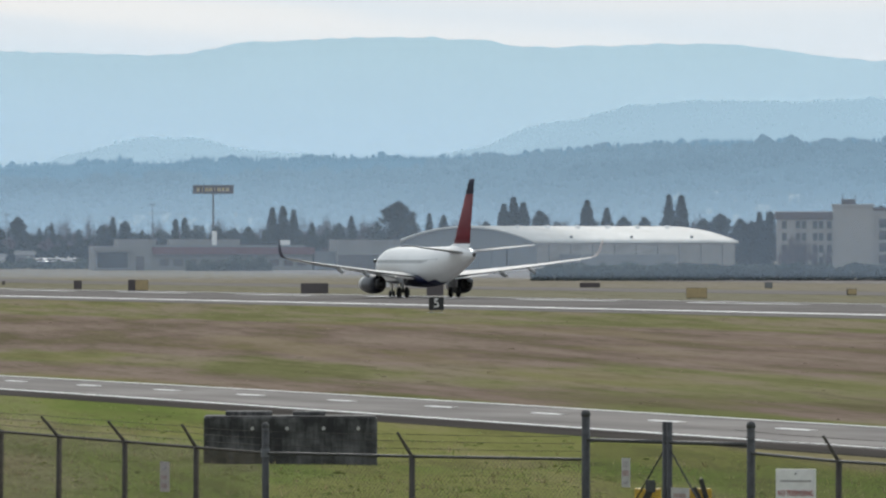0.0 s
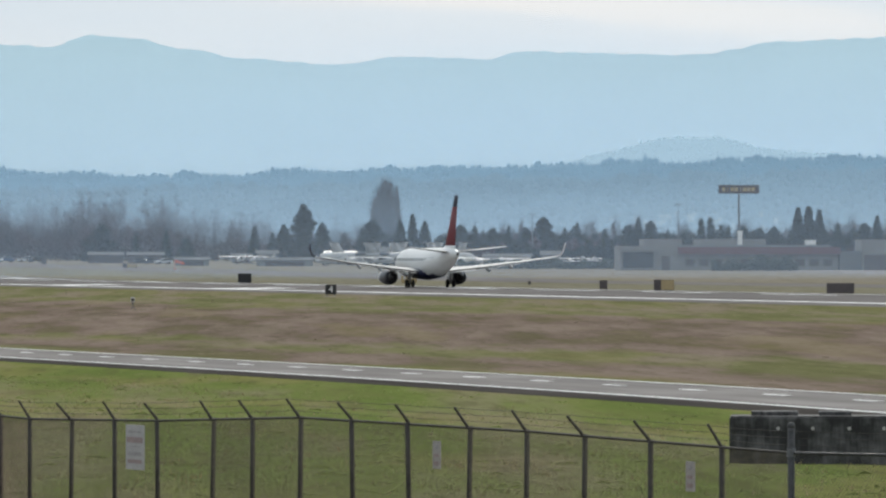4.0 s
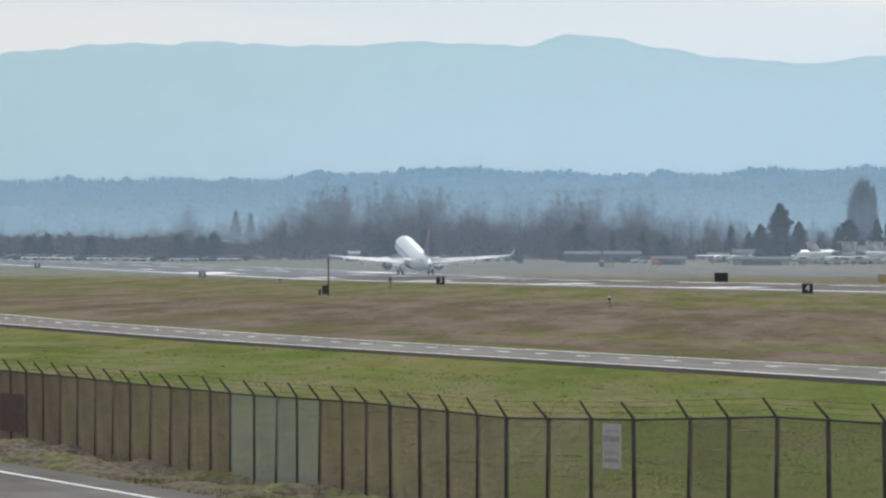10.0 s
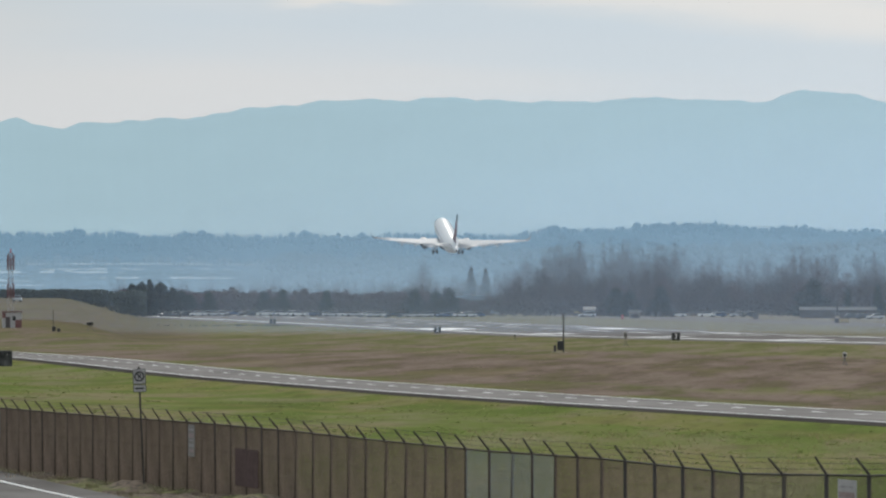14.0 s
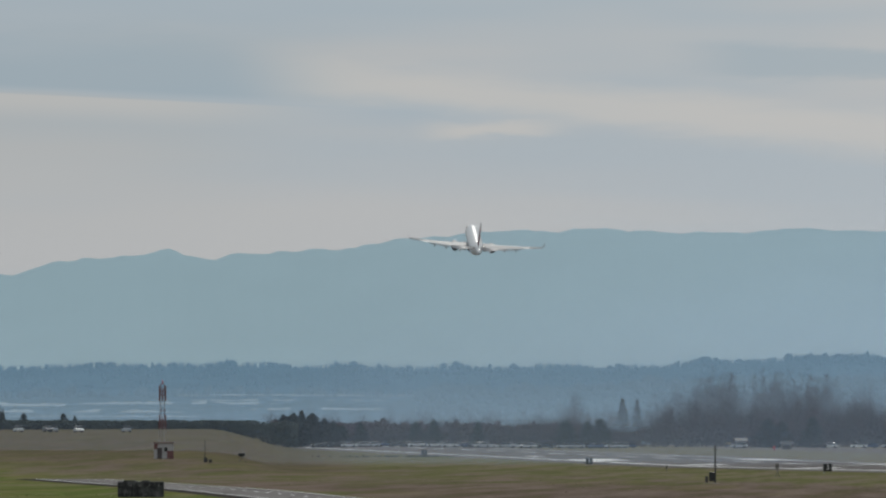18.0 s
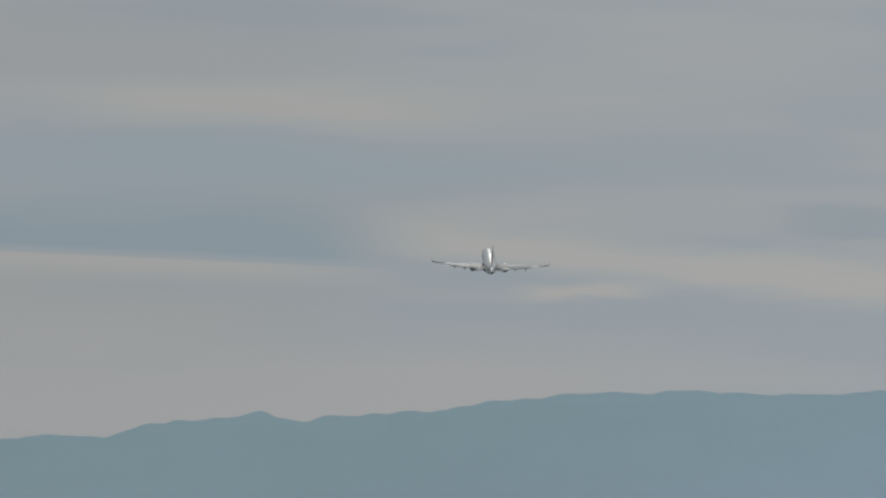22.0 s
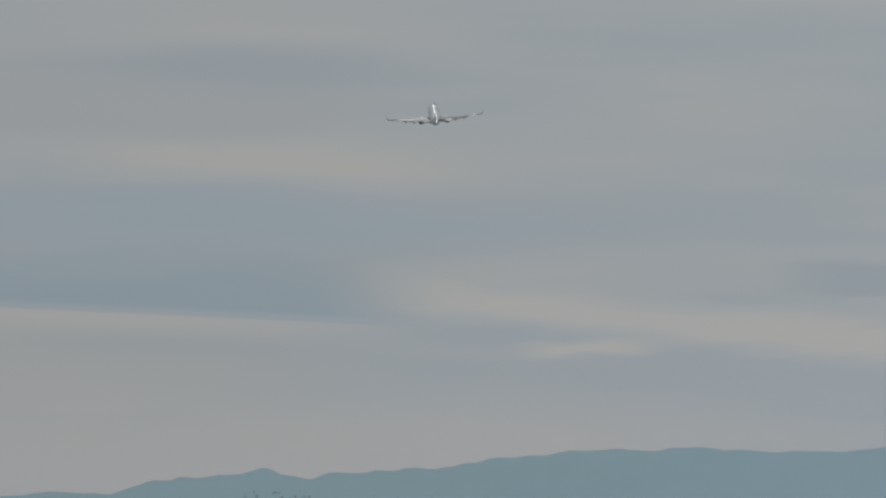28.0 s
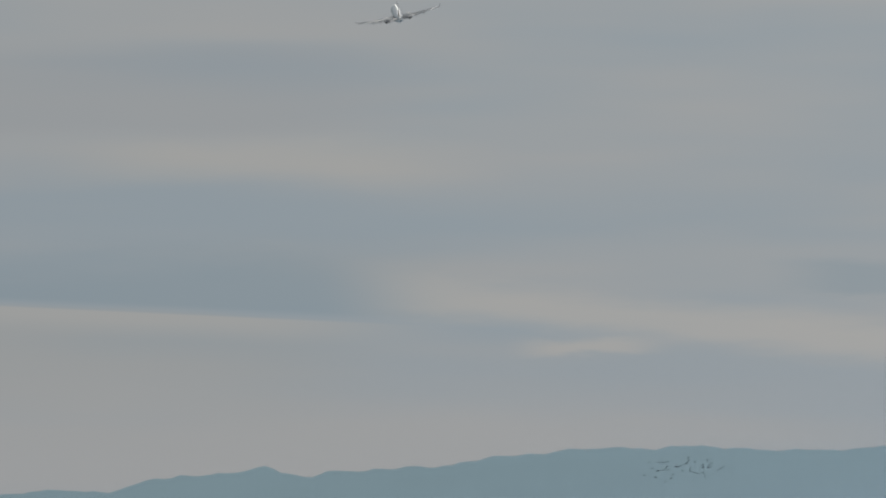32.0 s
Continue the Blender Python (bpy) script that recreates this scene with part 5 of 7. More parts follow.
# u of the stem, crown top above the eye in degrees, distance, mesh, widening
EVERGREENS = [(-2465, 0.225, 2420, 2, 1.0), (-2452, 0.19, 2425, 1, 1.2), (-2415, 0.165, 2425, 2, 1.0), (-2345, 0.165, 2425, 2, 1.2), (-2325, 0.15, 2430, 0, 1.2), (-2520, 0.17, 2430, 2, 1.2),
              (-1956, 0.155, 2430, 2, 1.2), (-1938, 0.165, 2445, 2, 1.1), (-1924, 0.18, 2430, 1, 1.5), (-1905, 0.165, 2440, 2, 1.2), (-1884, 0.13, 2440, 2, 1.2), (-1868, 0.11, 2430, 2, 1.3), (-1852, 0.09, 2430, 2, 1.2), (-1820, 0.11, 2430, 2, 1.1), (-1722, 0.11, 2430, 2, 1.2), (-1690, 0.125, 2440, 2, 1.1),
              (-1612, 0.115, 2430, 2, 1.0), (-1455, 0.12, 2420, 2, 1.3), (-1395, 0.13, 2420, 2, 1.3), (-1418, 0.11, 2430, 2, 1.2), (-1356, 0.26, 2645, 1, 1.0), (-1330, 0.25, 2650, 1, 1.0),
              (-1098, 0.13, 2420, 2, 1.3), (-1020, 0.14, 2420, 2, 1.2), (-1075, 0.11, 2420, 2, 1.2), (-750, 0.185, 2430, 2, 1.5), (-690, 0.13, 2440, 1, 1.0), (-636, 0.15, 2440, 1, 1.1), (-600, 0.10, 2430, 2, 1.3),
              (-480, 0.17, 2440, 1, 1.2), (-448, 0.13, 2440, 0, 1.1), (-290, 0.16, 2430, 0, 1.1), (-270, 0.21, 2440, 2, 1.3), (-222, 0.21, 2440, 0, 1.2), (-200, 0.245, 2450, 1, 1.1), (-178, 0.20, 2440, 0, 1.2),
              (-115, 0.18, 2500, 2, 1.1), (-90, 0.17, 2500, 0, 1.1), (-58, 0.16, 2500, 2, 1.2), (-30, 0.17, 2480, 0, 1.0), (0, 0.16, 2500, 2, 1.1), (32, 0.23, 2450, 2, 1.0), (70, 0.16, 2480, 1, 1.0), (92, 0.19, 2480, 1, 1.0),
              (140, 0.15, 2460, 3, 1.2), (184, 0.18, 2460, 0, 1.1), (200, 0.225, 2460, 1, 1.1), (222, 0.205, 2460, 2, 1.0), (311, 0.215, 2470, 3, 1.0), (327, 0.225, 2470, 3, 1.0), (350, 0.15, 2480, 2, 1.0), (385, 0.17, 2480, 2, 1.1), (415, 0.16, 2480, 2, 1.1), (440, 0.17, 2480, 2, 1.0),
              (482, 0.29, 2470, 1, 1.1), (501, 0.295, 2470, 3, 1.1), (520, 0.275, 2470, 1, 1.1), (552, 0.19, 2480, 0, 1.1), (600, 0.19, 2490, 2, 1.1), (622, 0.235, 2490, 1, 1.1), (668, 0.2, 2490, 0, 1.0), (705, 0.325, 2480, 2, 1.5), (728, 0.25, 2490, 0, 1.2), (760, 0.25, 2490, 1, 1.1), (785, 0.24, 2500, 0, 1.1),
              (860, 0.2, 2500, 2, 1.1), (892, 0.31, 2480, 0, 1.2), (909, 0.355, 2480, 1, 1.2), (926, 0.32, 2480, 0, 1.2), (955, 0.27, 2480, 2, 1.1), (985, 0.2, 2500, 2, 1.0), (1039, 0.335, 2480, 0, 1.2), (1074, 0.285, 2480, 0, 1.1), (1104, 0.23, 2490, 2, 1.0), (1140, 0.23, 2490, 2, 1.0),
              (1184, 0.37, 2480, 1, 1.1), (1206, 0.365, 2480, 1, 1.2), (1245, 0.22, 2480, 2, 1.2), (1275, 0.25, 2490, 2, 1.2), (1310, 0.22, 2300, 2, 1.1), (1344, 0.26, 2250, 1, 1.2), (1362, 0.265, 2250, 3, 1.3), (1330, 0.2, 2240, 2, 1.2), (1420, 0.22, 2400, 0, 1.0), (1560, 0.3, 2400, 0, 1.0), (1640, 0.3, 2400, 0, 1.0)]
for k, (u, up, dist, kind, wide) in enumerate(EVERGREENS):
    x, y, _ = polar(deg(u), dist)
    put_tree("evergreen", FIRS[kind], deg(u), dist, EYE + math.tan(radians(up)) * dist - gz(x, y), 16, "dark green conifer at the far side of the airfield", "conifers beyond the airfield", wide, k)
put_tree("cedar", CEDAR, deg(-393), 2430, 15.5, 17, "broad dark evergreen standing above low hangars", "", 1.0, 3)
put_tree("cedar", CEDAR, deg(-428), 2450, 10.0, 17, "broad low dark evergreen beside a taller one", "", 1.0, 8)
put_tree("cedar", CEDAR, deg(-360), 2450, 10.5, 17, "broad low dark evergreen beside a taller one", "", 1.0, 5)
for u in (570, 585, 640, 655, 742, 800, 812, 965, 1000, 1020, 1120, 1160, 1225, 1290, 280, 250, 120, -10, -140, -320, 470, 540):
    n += 1
    put_tree("bare_tree", BARE[n % 5], deg(u), 2530, rnd.uniform(9, 15), 18, "leafless brown winter tree among conifers", "bare trees behind the hangars", 1.1, n)

for u, dist, h in ((1398, 2060, 8.5), (1410, 2066, 9.5), (1422, 2058, 8.0), (1440, 2064, 7.0), (1386, 2070, 6.5), (1466, 2060, 6.5)):
    n += 1
    put_tree("bare_tree", BARE_RED[n % 5], deg(u), dist, h, 18, "small leafless brownish tree before the hotel", "bare trees before the hotel", 1.1, n)

u = -160.0
while u < 1480:
    n += 1
    put_tree("bare_tree", BARE[n % 5], deg(u), rnd.uniform(2500, 2620), rnd.uniform(7, 13.5), 18, "leafless brown winter tree among conifers", "bare trees behind the hangars", 1.2, n)
    u += rnd.uniform(11, 24)


def shrubs(name, u0, u1, dist, height, depth, count, material, label, seed, flat=1.0, big=1.0, crest=None):
    """A ragged hedge or thicket, built of leaf slivers."""
    r = random.Random(seed)
    vs, fs = [], []
    for _ in range(count):
        u = r.uniform(u0, u1)
        d = dist + r.uniform(-depth, depth)
        x, y, _ = polar(deg(u), d)
        top = height * (1 - 0.45 * flat + flat * (0.6 * noise.noise((u * 0.03, seed, 0)) + 0.3 * noise.noise((u * 0.11, seed, 4))))
        if crest is not None:
            top = max(1.0, (crest - gz(x, y)) * top / height)
        z = gz(x, y) + max(0.3, top) * r.random() ** 0.75
        blob_tris(vs, fs, r, Vector((x, y, z)), r.uniform(0.4, 0.9) * big)
    return tagged(new(name, mesh_of(name, vs, fs, material)), label, "shrubs", kind="stuff")


shrubs("hedge", 940, 1620, 1660, 3.7, 6, 14000, M["hedge"], "dark evergreen hedge in front of the hangar and hotel", 1, 0.45, 0.8)
shrubs("hedge", -120, 330, 2060, 3.0, 6, 3500, M["hedge"], "dark shrubs along the far airfield road", 2)
shrubs("hedge", 330, 480, 1985, 4.4, 6, 2200, M["hedge"], "dark shrubs in front of the low terminal", 3)
shrubs("hedge", -52, 158, 2245, 7.0, 10, 9000, M["needle"], "dark evergreen shrubs behind parked cars", 17, 0.7)
shrubs("thicket", -60, 165, 2262, 7.5, 8, 4500, M["twig_red"], "reddish leafless shrubs among dark evergreens", 18, 0.8)
shrubs("thicket", -1960, -260, 2470, 6.5, 25, 17000, M["twig"], "brown leafless undergrowth below the trees", 4, 0.7)
shrubs("hedge", -160, 1500, 2515, 10.5, 12, 26000, M["needle"], "dark evergreen thicket behind the hangars", 9, 0.7)
shrubs("thicket", -1975, -1440, 2485, 8.5, 14, 16000, M["twig_red"], "dense reddish-brown leafless undergrowth", 12, 0.6)
shrubs("thicket", -160, 1500, 2495, 6.0, 20, 12000, M["twig_red"], "brown leafless shrubs behind the hangars", 6, 0.8)
shrubs("far_tree_line", -2800, -1930, 2374, 8.0, 6, 22000, M["hedge"], "low dark line of trees at the end of the airfield", 5, 0.16, 0.8, 10.6)


# ---- buildings across the field ----
def frame_at(u, dist, turn):
    """Pose of a building whose near corner stands at that bearing; turn is its long side's swing away from the eye."""
    right = deg(u)
    x, y, _ = polar(right, dist)
    return pose(x, y, gz(x, y), 0, 0, -right + turn)


def slab(parent, name, material, x, y, z, sx, sy, sz, label="", bevel=0.0):
    """A block whose lower left front corner is at x, y, z."""
    return part(name, box(bmesh.new(), x + sx / 2, y + sy / 2, z, sx, sy, sz, bevel), M[material], parent, label)


def hangar():
    h = thing("vaulted_hangar", "large grey aircraft hangar with a white vaulted roof", "hangar", frame_at(950, 2010, 33))
    L, W, eave, rise = 53.8, 58.0, 6.05, 3.5

    def vault(y, lift=0.0):
        t = y / W * 2 - 1
        return eave + rise * (1 - t * t) + lift

    n = 24
    bm = bmesh.new()
    rows = []
    for x in (0, L):
        low = [bm.verts.new((x, W * k / n, 0)) for k in range(n + 1)]
        top = [bm.verts.new((x, W * k / n, vault(W * k / n))) for k in range(n + 1)]
        for k in range(n):
            bm.faces.new((low[k], low[k + 1], top[k + 1], top[k]))
    body = part("end_walls", bm, M["wall_grey"], h, "grey gable walls under the arch")
    slab(h, "side_wall", "stained_wall", 0, -0.3, 0, L, 0.3, eave, "pale stained side wall")
    slab(h, "side_wall", "stucco", 0, W, 0, L, 0.3, eave)
    bm = bmesh.new()
    ring_a = [(-0.8, -0.6 + (W + 1.2) * k / n, vault(W * k / n, 0.5)) for k in range(n + 1)]
    ring_b = [(L + 0.8, p[1], p[2]) for p in ring_a]
    lo_a = [(p[0], p[1], p[2] - 0.45) for p in ring_a]
    lo_b = [(p[0], p[1], p[2] - 0.45) for p in ring_b]
    vsets = [[bm.verts.new(p) for p in r] for r in (ring_a, ring_b, lo_a, lo_b)]
    for k in range(n):
        for a, b in ((0, 1), (3, 2), (2, 0), (1, 3)):
            bm.faces.new((vsets[a][k], vsets[a][k + 1], vsets[b][k + 1], vsets[b][k]))
    bm.faces.new([vsets[0][0], vsets[1][0], vsets[3][0], vsets[2][0]])
    bm.faces.new([vsets[0][n], vsets[1][n], vsets[3][n], vsets[2][n]])
    bmesh.ops.recalc_face_normals(bm, faces=bm.faces)
    roof = part("roof", bm, M["roof_worn"], h, "white vaulted roof with worn patches", True)
    for k in range(6):
        x = 6 + k * 8.2
        part("roof_vent", tube(bmesh.new(), (x, W * 0.30, vault(W * 0.3, 0.3)), (x, W * 0.30, vault(W * 0.3, 1.2)), 0.8, 0.5, 10), M["roof_white"], roof, "white roof ventilator")
        if k % 2:
            part("roof_vent", tube(bmesh.new(), (x - 3, W * 0.05, vault(W * 0.05, 0.3)), (x - 3, W * 0.05, vault(W * 0.05, 1.1)), 0.4, 0.3, 8), M["dark_metal"], roof, "dark roof pipe")
    for k in range(9):
        slab(h, "buttress", "stained_wall", 3 + k * 5.9, -0.7, 0, 0.5, 0.4, eave - 0.4)
    door = slab(h, "hangar_door", "wall_dark", -0.25, 12, 0, 0.2, 30, 4.8, "dark sliding hangar doors")
    for k in range(5):
        slab(door, "door_leaf", "wall_grey", -0.4, 12.3 + k * 5.9, 0.1, 0.12, 5.5, 4.5)
    slab(h, "lean_to", "wall_grey", 6, -9, 0, 26, 8.6, 3.6, "low grey lean-to", 0.1)
    return h


hangar()


def terminal():
    t = thing("low_terminal", "long low tan terminal with a maroon fascia", "building", frame_at(168, 2000, 4))
    slab(t, "west_block", "terminal_tan", 0, 0, 0, 13, 20, 5.4, "tan block", 0.05)
    slab(t, "entrance_glass", "glass", 0.6, -0.12, 0.6, 6.8, 0.1, 3.4, "dark entrance glazing")
    slab(t, "entrance_roof", "terminal_tan", -0.6, -2.2, 4.3, 9.5, 2.2, 0.5)
    tall = slab(t, "tall_block", "terminal_tan", 5.4, 2, 5.4, 8.6, 14, 1.6, "taller tan block", 0.05)
    slab(t, "doorway", "wall_dark", 9.2, -0.1, 0, 1.9, 0.1, 3.2)
    main = slab(t, "main_wall", "terminal_tan", 13.0, 0.6, 0, 36, 18, 3.6, "pale grey wall")
    slab(t, "fascia", "maroon", 12.9, -0.6, 3.6, 36.5, 19.6, 1.6, "dark maroon fascia")
    slab(t, "roof", "wall_grey", 13.2, 0.5, 5.2, 34, 17, 0.5)
    slab(t, "roof_plant", "terminal_tan", 17, 4, 5.7, 16, 6, 1.3)
    slab(t, "roof_chimney", "roof_white", 26.6, 2.5, 5.7, 1.0, 1.0, 3.2, "white roof chimney")
    for k in range(11):
        slab(main, "window", "wall_dark", 14.6 + k * 3.1, 0.5, 1.0, 2.1, 0.12, 1.5)
    slab(t, "link_block", "wall_grey", 49.4, 1, 0, 5.0, 14, 4.3)
    end = slab(t, "end_block", "terminal_tan", 54.2, -2, 0, 14.5, 18, 6.9, "weathered tan end block", 0.05)
    # dark panel on the wall stands in for shade inside the open bay
    slab(end, "loading_bay", "wall_dark", 54.6, -2.12, 0, 11.4, 0.14, 3.5, "dark panel for the shade in the loading bay")
    slab(t, "fan_unit", "roof_white", 42, 5, 5.7, 2.4, 1.5, 1.1)
    return t


terminal()


def hotel():
    h = thing("airport_hotel", "cream four-storey hotel with dark windows", "building", frame_at(1374, 2090, 0))
    a = slab(h, "west_wing", "stucco", 0, 0, 0, 13.2, 14, 11.4, "cream wing with four rows of windows")
    slab(h, "west_roof", "roof_brown", -0.5, -0.5, 11.4, 14.0, 15, 1.9, "brown mansard roof", 0.4)
    b = slab(h, "stair_tower", "stucco", 13.2, -1.5, 0, 9.4, 16, 14.5, "taller plain cream tower")
    slab(h, "tower_parapet", "stucco", 12.9, -1.8, 14.5, 10, 16.6, 0.5)
    c = slab(h, "east_wing", "stucco", 22.6, 0, 0, 26, 14, 13.5, "cream wing with recessed balconies")
    slab(h, "east_roof", "roof_brown", 22.3, -0.3, 13.5, 26.6, 14.6, 0.8)
    for s in range(4):
        z = 0.9 + s * 2.8
        for x in (1.4, 4.6, 6.0, 8.6, 10.0, 11.9):
            w = slab(a, "window", "glass", x - 0.1, -0.08, z, 1.1, 0.1, 1.75)
            slab(w, "sill", "stucco", x - 0.2, -0.16, z - 0.12, 1.3, 0.18, 0.1)
        for k in range(5):
            # dark panel on the flat wall stands in for each recess's shade
            w = slab(c, "balcony", "wall_dark", 24.0 + k * 4.9, -0.12, z + 0.2, 3.4, 0.14, 2.1, "dark panel for the shade in a balcony recess")
            slab(w, "rail", "dark_metal", 24.0 + k * 4.9, -0.3, z + 0.2, 3.4, 0.08, 0.9)
    for x in (15.5, 18.5):
        part("roof_aerial", tube(bmesh.new(), (x, 3, 14.9), (x, 3, 17.3), 0.08), M["dark_metal"], h)
    part("roof_plant", box(bmesh.new(), 16.8, 5, 15.0, 3.2, 2.5, 1.2, 0.1), M["wall_dark"], h)
    return h


hotel()


def low_hangar(u0, u1, v_top, dist, label, wall="wall_grey", roof="roof_white", depth=10.0):
    w = (u1 - u0) / 15800 * dist
    x, y, _ = polar(deg(u0), dist)
    h = max(2.2, EYE + (448 - v_top) / 15800 * dist - gz(x, y))
    t = thing("low_hangar", label, "hangar", pose(x, y, gz(x, y) - 0.05, 0, 0, -deg((u0 + u1) / 2)), "low hangars across the field")
    slab(t, "wall", wall, 0, 0, 0, w, depth, h * 0.72)
    bm = bmesh.new()
    z0, z1 = h * 0.72, h
    loft(bm, [[(-0.3, -0.4, z0), (-0.3, depth / 2, z1), (-0.3, depth + 0.4, z0)], [(w + 0.3, -0.4, z0), (w + 0.3, depth / 2, z1), (w + 0.3, depth + 0.4, z0)]])
    part("roof", bm, M[roof], t, "pale low-pitched roof")
    k = max(1, int(w / 7))
    for i in range(k):
        slab(t, "door", "wall_dark", w * (i + 0.15) / k, -0.1, 0, w * 0.7 / k, 0.08, h * 0.55)
    return t


for u0, u1, v, d, lab, wall, roof in ((-774, -712, 446, 2330, "low grey-roofed hangar row", "wall_dark", "roof_dull"), (-704, -640, 446, 2330, "low grey-roofed hangar row", "wall_dark", "roof_dull"),
                                      (-520, -484, 449, 2340, "small pale-roofed shed among aircraft", "wall_grey", "roof_dull"), (-476, -438, 443, 2350, "pale flat shed among parked aircraft", "wall_grey", "roof_dull"),
                                      (-476, -376, 459, 2180, "long low pale hangar with grey doors", "wall_grey", "roof_dull"), (-355, -300, 444, 2300, "white box trailer used as shed", "aged_white", "aged_white"),
                                      (-278, -205, 437, 2340, "pale hangar roof behind parked aircraft", "wall_grey", "roof_dull"), (-196, -150, 442, 2320, "grey low hangar across the field", "wall_grey", "concrete"),
                                      (-75, 10, 449, 2150, "long low pale shed beside parked aircraft", "concrete", "roof_dull"), (28, 62, 444, 2190, "small grey shed among dark shrubs", "wall_grey", "roof_dull"),
                                      (-620, -560, 461, 2200, "dull low shed by the taxiway", "wall_grey", "roof_dull")):
    low_hangar(u0, u1, v, d, lab, wall, roof)


low_hangar(-1076, -1056, 452, 2330, "small dull equipment hut beyond the runway", "sign_dull", "roof_dull", 3.0)
low_hangar(-2516, -2494, 417, 2310, "white trailer beside the far road", "roof_white", "roof_white", 3.0)
low_hangar(-1156, -1137, 446, 2400, "small pale shed among bare trees", "wall_grey", "stucco", 3.0)


def billboard():
    x, y, _ = polar(deg(377.5), 2600)
    z = gz(x, y)
    b = thing("billboard", "tall hotel billboard with faded pale lettering on a pole", "billboard", pose(x, y, z, 0, 0, -14))
    top = EYE + (448 - 328) / 15800 * 2600 - z
    part("pole", tube(bmesh.new(), (0, 0, -0.3), (0, 0, top - 2.4), 0.35, 0.28, 12), M["galv"], b)
    pan = part("panel", box(bmesh.new(), 0, 0, top - 2.55, 11.9, 0.6, 2.55, 0.05), M["wall_dark"], b, "brown-grey sign panel")
    for k, w in enumerate((0.9, 0.25, 1.0, 1.1, 0.3, 1.2, 0.9, 1.0)):
        part("lettering_bar", box(bmesh.new(), -4.4 + k * 1.22, -0.32, top - 1.85, w, 0.04, 1.1, 0.01), M["tan"], pan)
    return b


billboard()


def mast_light(u, v_top, dist, label):
    x, y, _ = polar(deg(u), dist)
    z = gz(x, y)
    h = EYE + (448 - v_top) / 15800 * dist - z
    m = thing("lamp_mast", label, "mast", pose(x, y, z))
    part("pole", tube(bmesh.new(), (0, 0, -0.2), (0, 0, h), 0.2, 0.1, 8), M["galv"], m)
    part("crossarm", box(bmesh.new(), 0, 0, h - 0.1, 1.8, 0.2, 0.2), M["galv"], m)


mast_light(270, 362, 2300, "thin grey light mast behind the terminal")
mast_light(12, 380, 2250, "thin grey light mast among trees")


# ---- towers and equipment on the grass ----
def beacon_tower():
    x, y, _ = polar(deg(-2170), 1520)
    z = gz(x, y)
    t = thing("antenna_tower", "slender red and white lattice antenna tower with an equipment hut", "tower", pose(x, y, z, 0, 0, -4))
    H = EYE + (448 - 351) / 15800 * 1520 - z
    base = 0.95
    n = 12
    for k in range(n):
        z0, z1 = H * k / n, H * (k + 1) / n
        w0, w1 = base * (1 - 0.3 * k / n), base * (1 - 0.3 * (k + 1) / n)
        bm = bmesh.new()
        for sx in (-1, 1):
            for sy in (-1, 1):
                tube(bm, (sx * w0 / 2, sy * w0 / 2, z0), (sx * w1 / 2, sy * w1 / 2, z1), 0.05, 0.05, 5)
        for q in (-1, 1):
            tube(bm, (-w0 / 2, q * w0 / 2, z0), (w1 / 2, q * w1 / 2, z1), 0.03, 0.03, 4)
            tube(bm, (w0 / 2, q * w0 / 2, z0), (-w1 / 2, q * w1 / 2, z1), 0.03, 0.03, 4)
            tube(bm, (q * w0 / 2, -w0 / 2, z0), (q * w1 / 2, w1 / 2, z1), 0.03, 0.03, 4)
            tube(bm, (-w1 / 2, q * w1 / 2, z1), (w1 / 2, q * w1 / 2, z1), 0.03, 0.03, 4)
        red = k in (0, 1, 5, 6, 7, 10, 11)
        part("red_section" if red else "white_section", bm, M["beacon_red" if red else "sign_faded"], t)
    for zz, hh in ((H - 2.9, 2.6), (H - 7.7, 2.4)):
        for sx in (-1, 0, 1):
            part("antenna_panel", box(bmesh.new(), sx * 0.5, -0.5 + 0.12 * abs(sx), zz, 0.26, 0.16, hh * (1 if sx else 0.8), 0.05), M["beacon_red"], t, "dull red antenna panel")
    part("lamp", tube(bmesh.new(), (0, 0, H), (0, 0, H + 0.7), 0.12, 0.08, 8), M["sign_red"], t)
    hut = part("equipment_hut", box(bmesh.new(), 0.2, -2.2, -0.3, 3.3, 2.6, 2.9, 0.05), M["sign_faded"], t, "white equipment hut")
    part("red_panel", box(bmesh.new(), 1.3, -3.53, -0.2, 1.1, 0.06, 1.5, 0.01), M["beacon_red"], hut, "dull red lower panel")
    part("red_panel", box(bmesh.new(), -1.15, -3.53, 1.6, 0.6, 0.06, 0.9, 0.01), M["beacon_red"], hut, "dull red upper panel")
    part("hut_door", box(bmesh.new(), -0.5, -3.53, -0.2, 0.8, 0.05, 2.0, 0.01), M["wall_dark"], hut, "dark hut door")
    part("hut_window", box(bmesh.new(), 0.55, -3.53, 1.2, 0.5, 0.05, 0.7, 0.01), M["glass"], hut)
    part("hut_roof", box(bmesh.new(), 0.2, -2.2, 2.6, 3.6, 3.0, 0.14, 0.03), M["beacon_red"], hut)
    return t


beacon_tower()


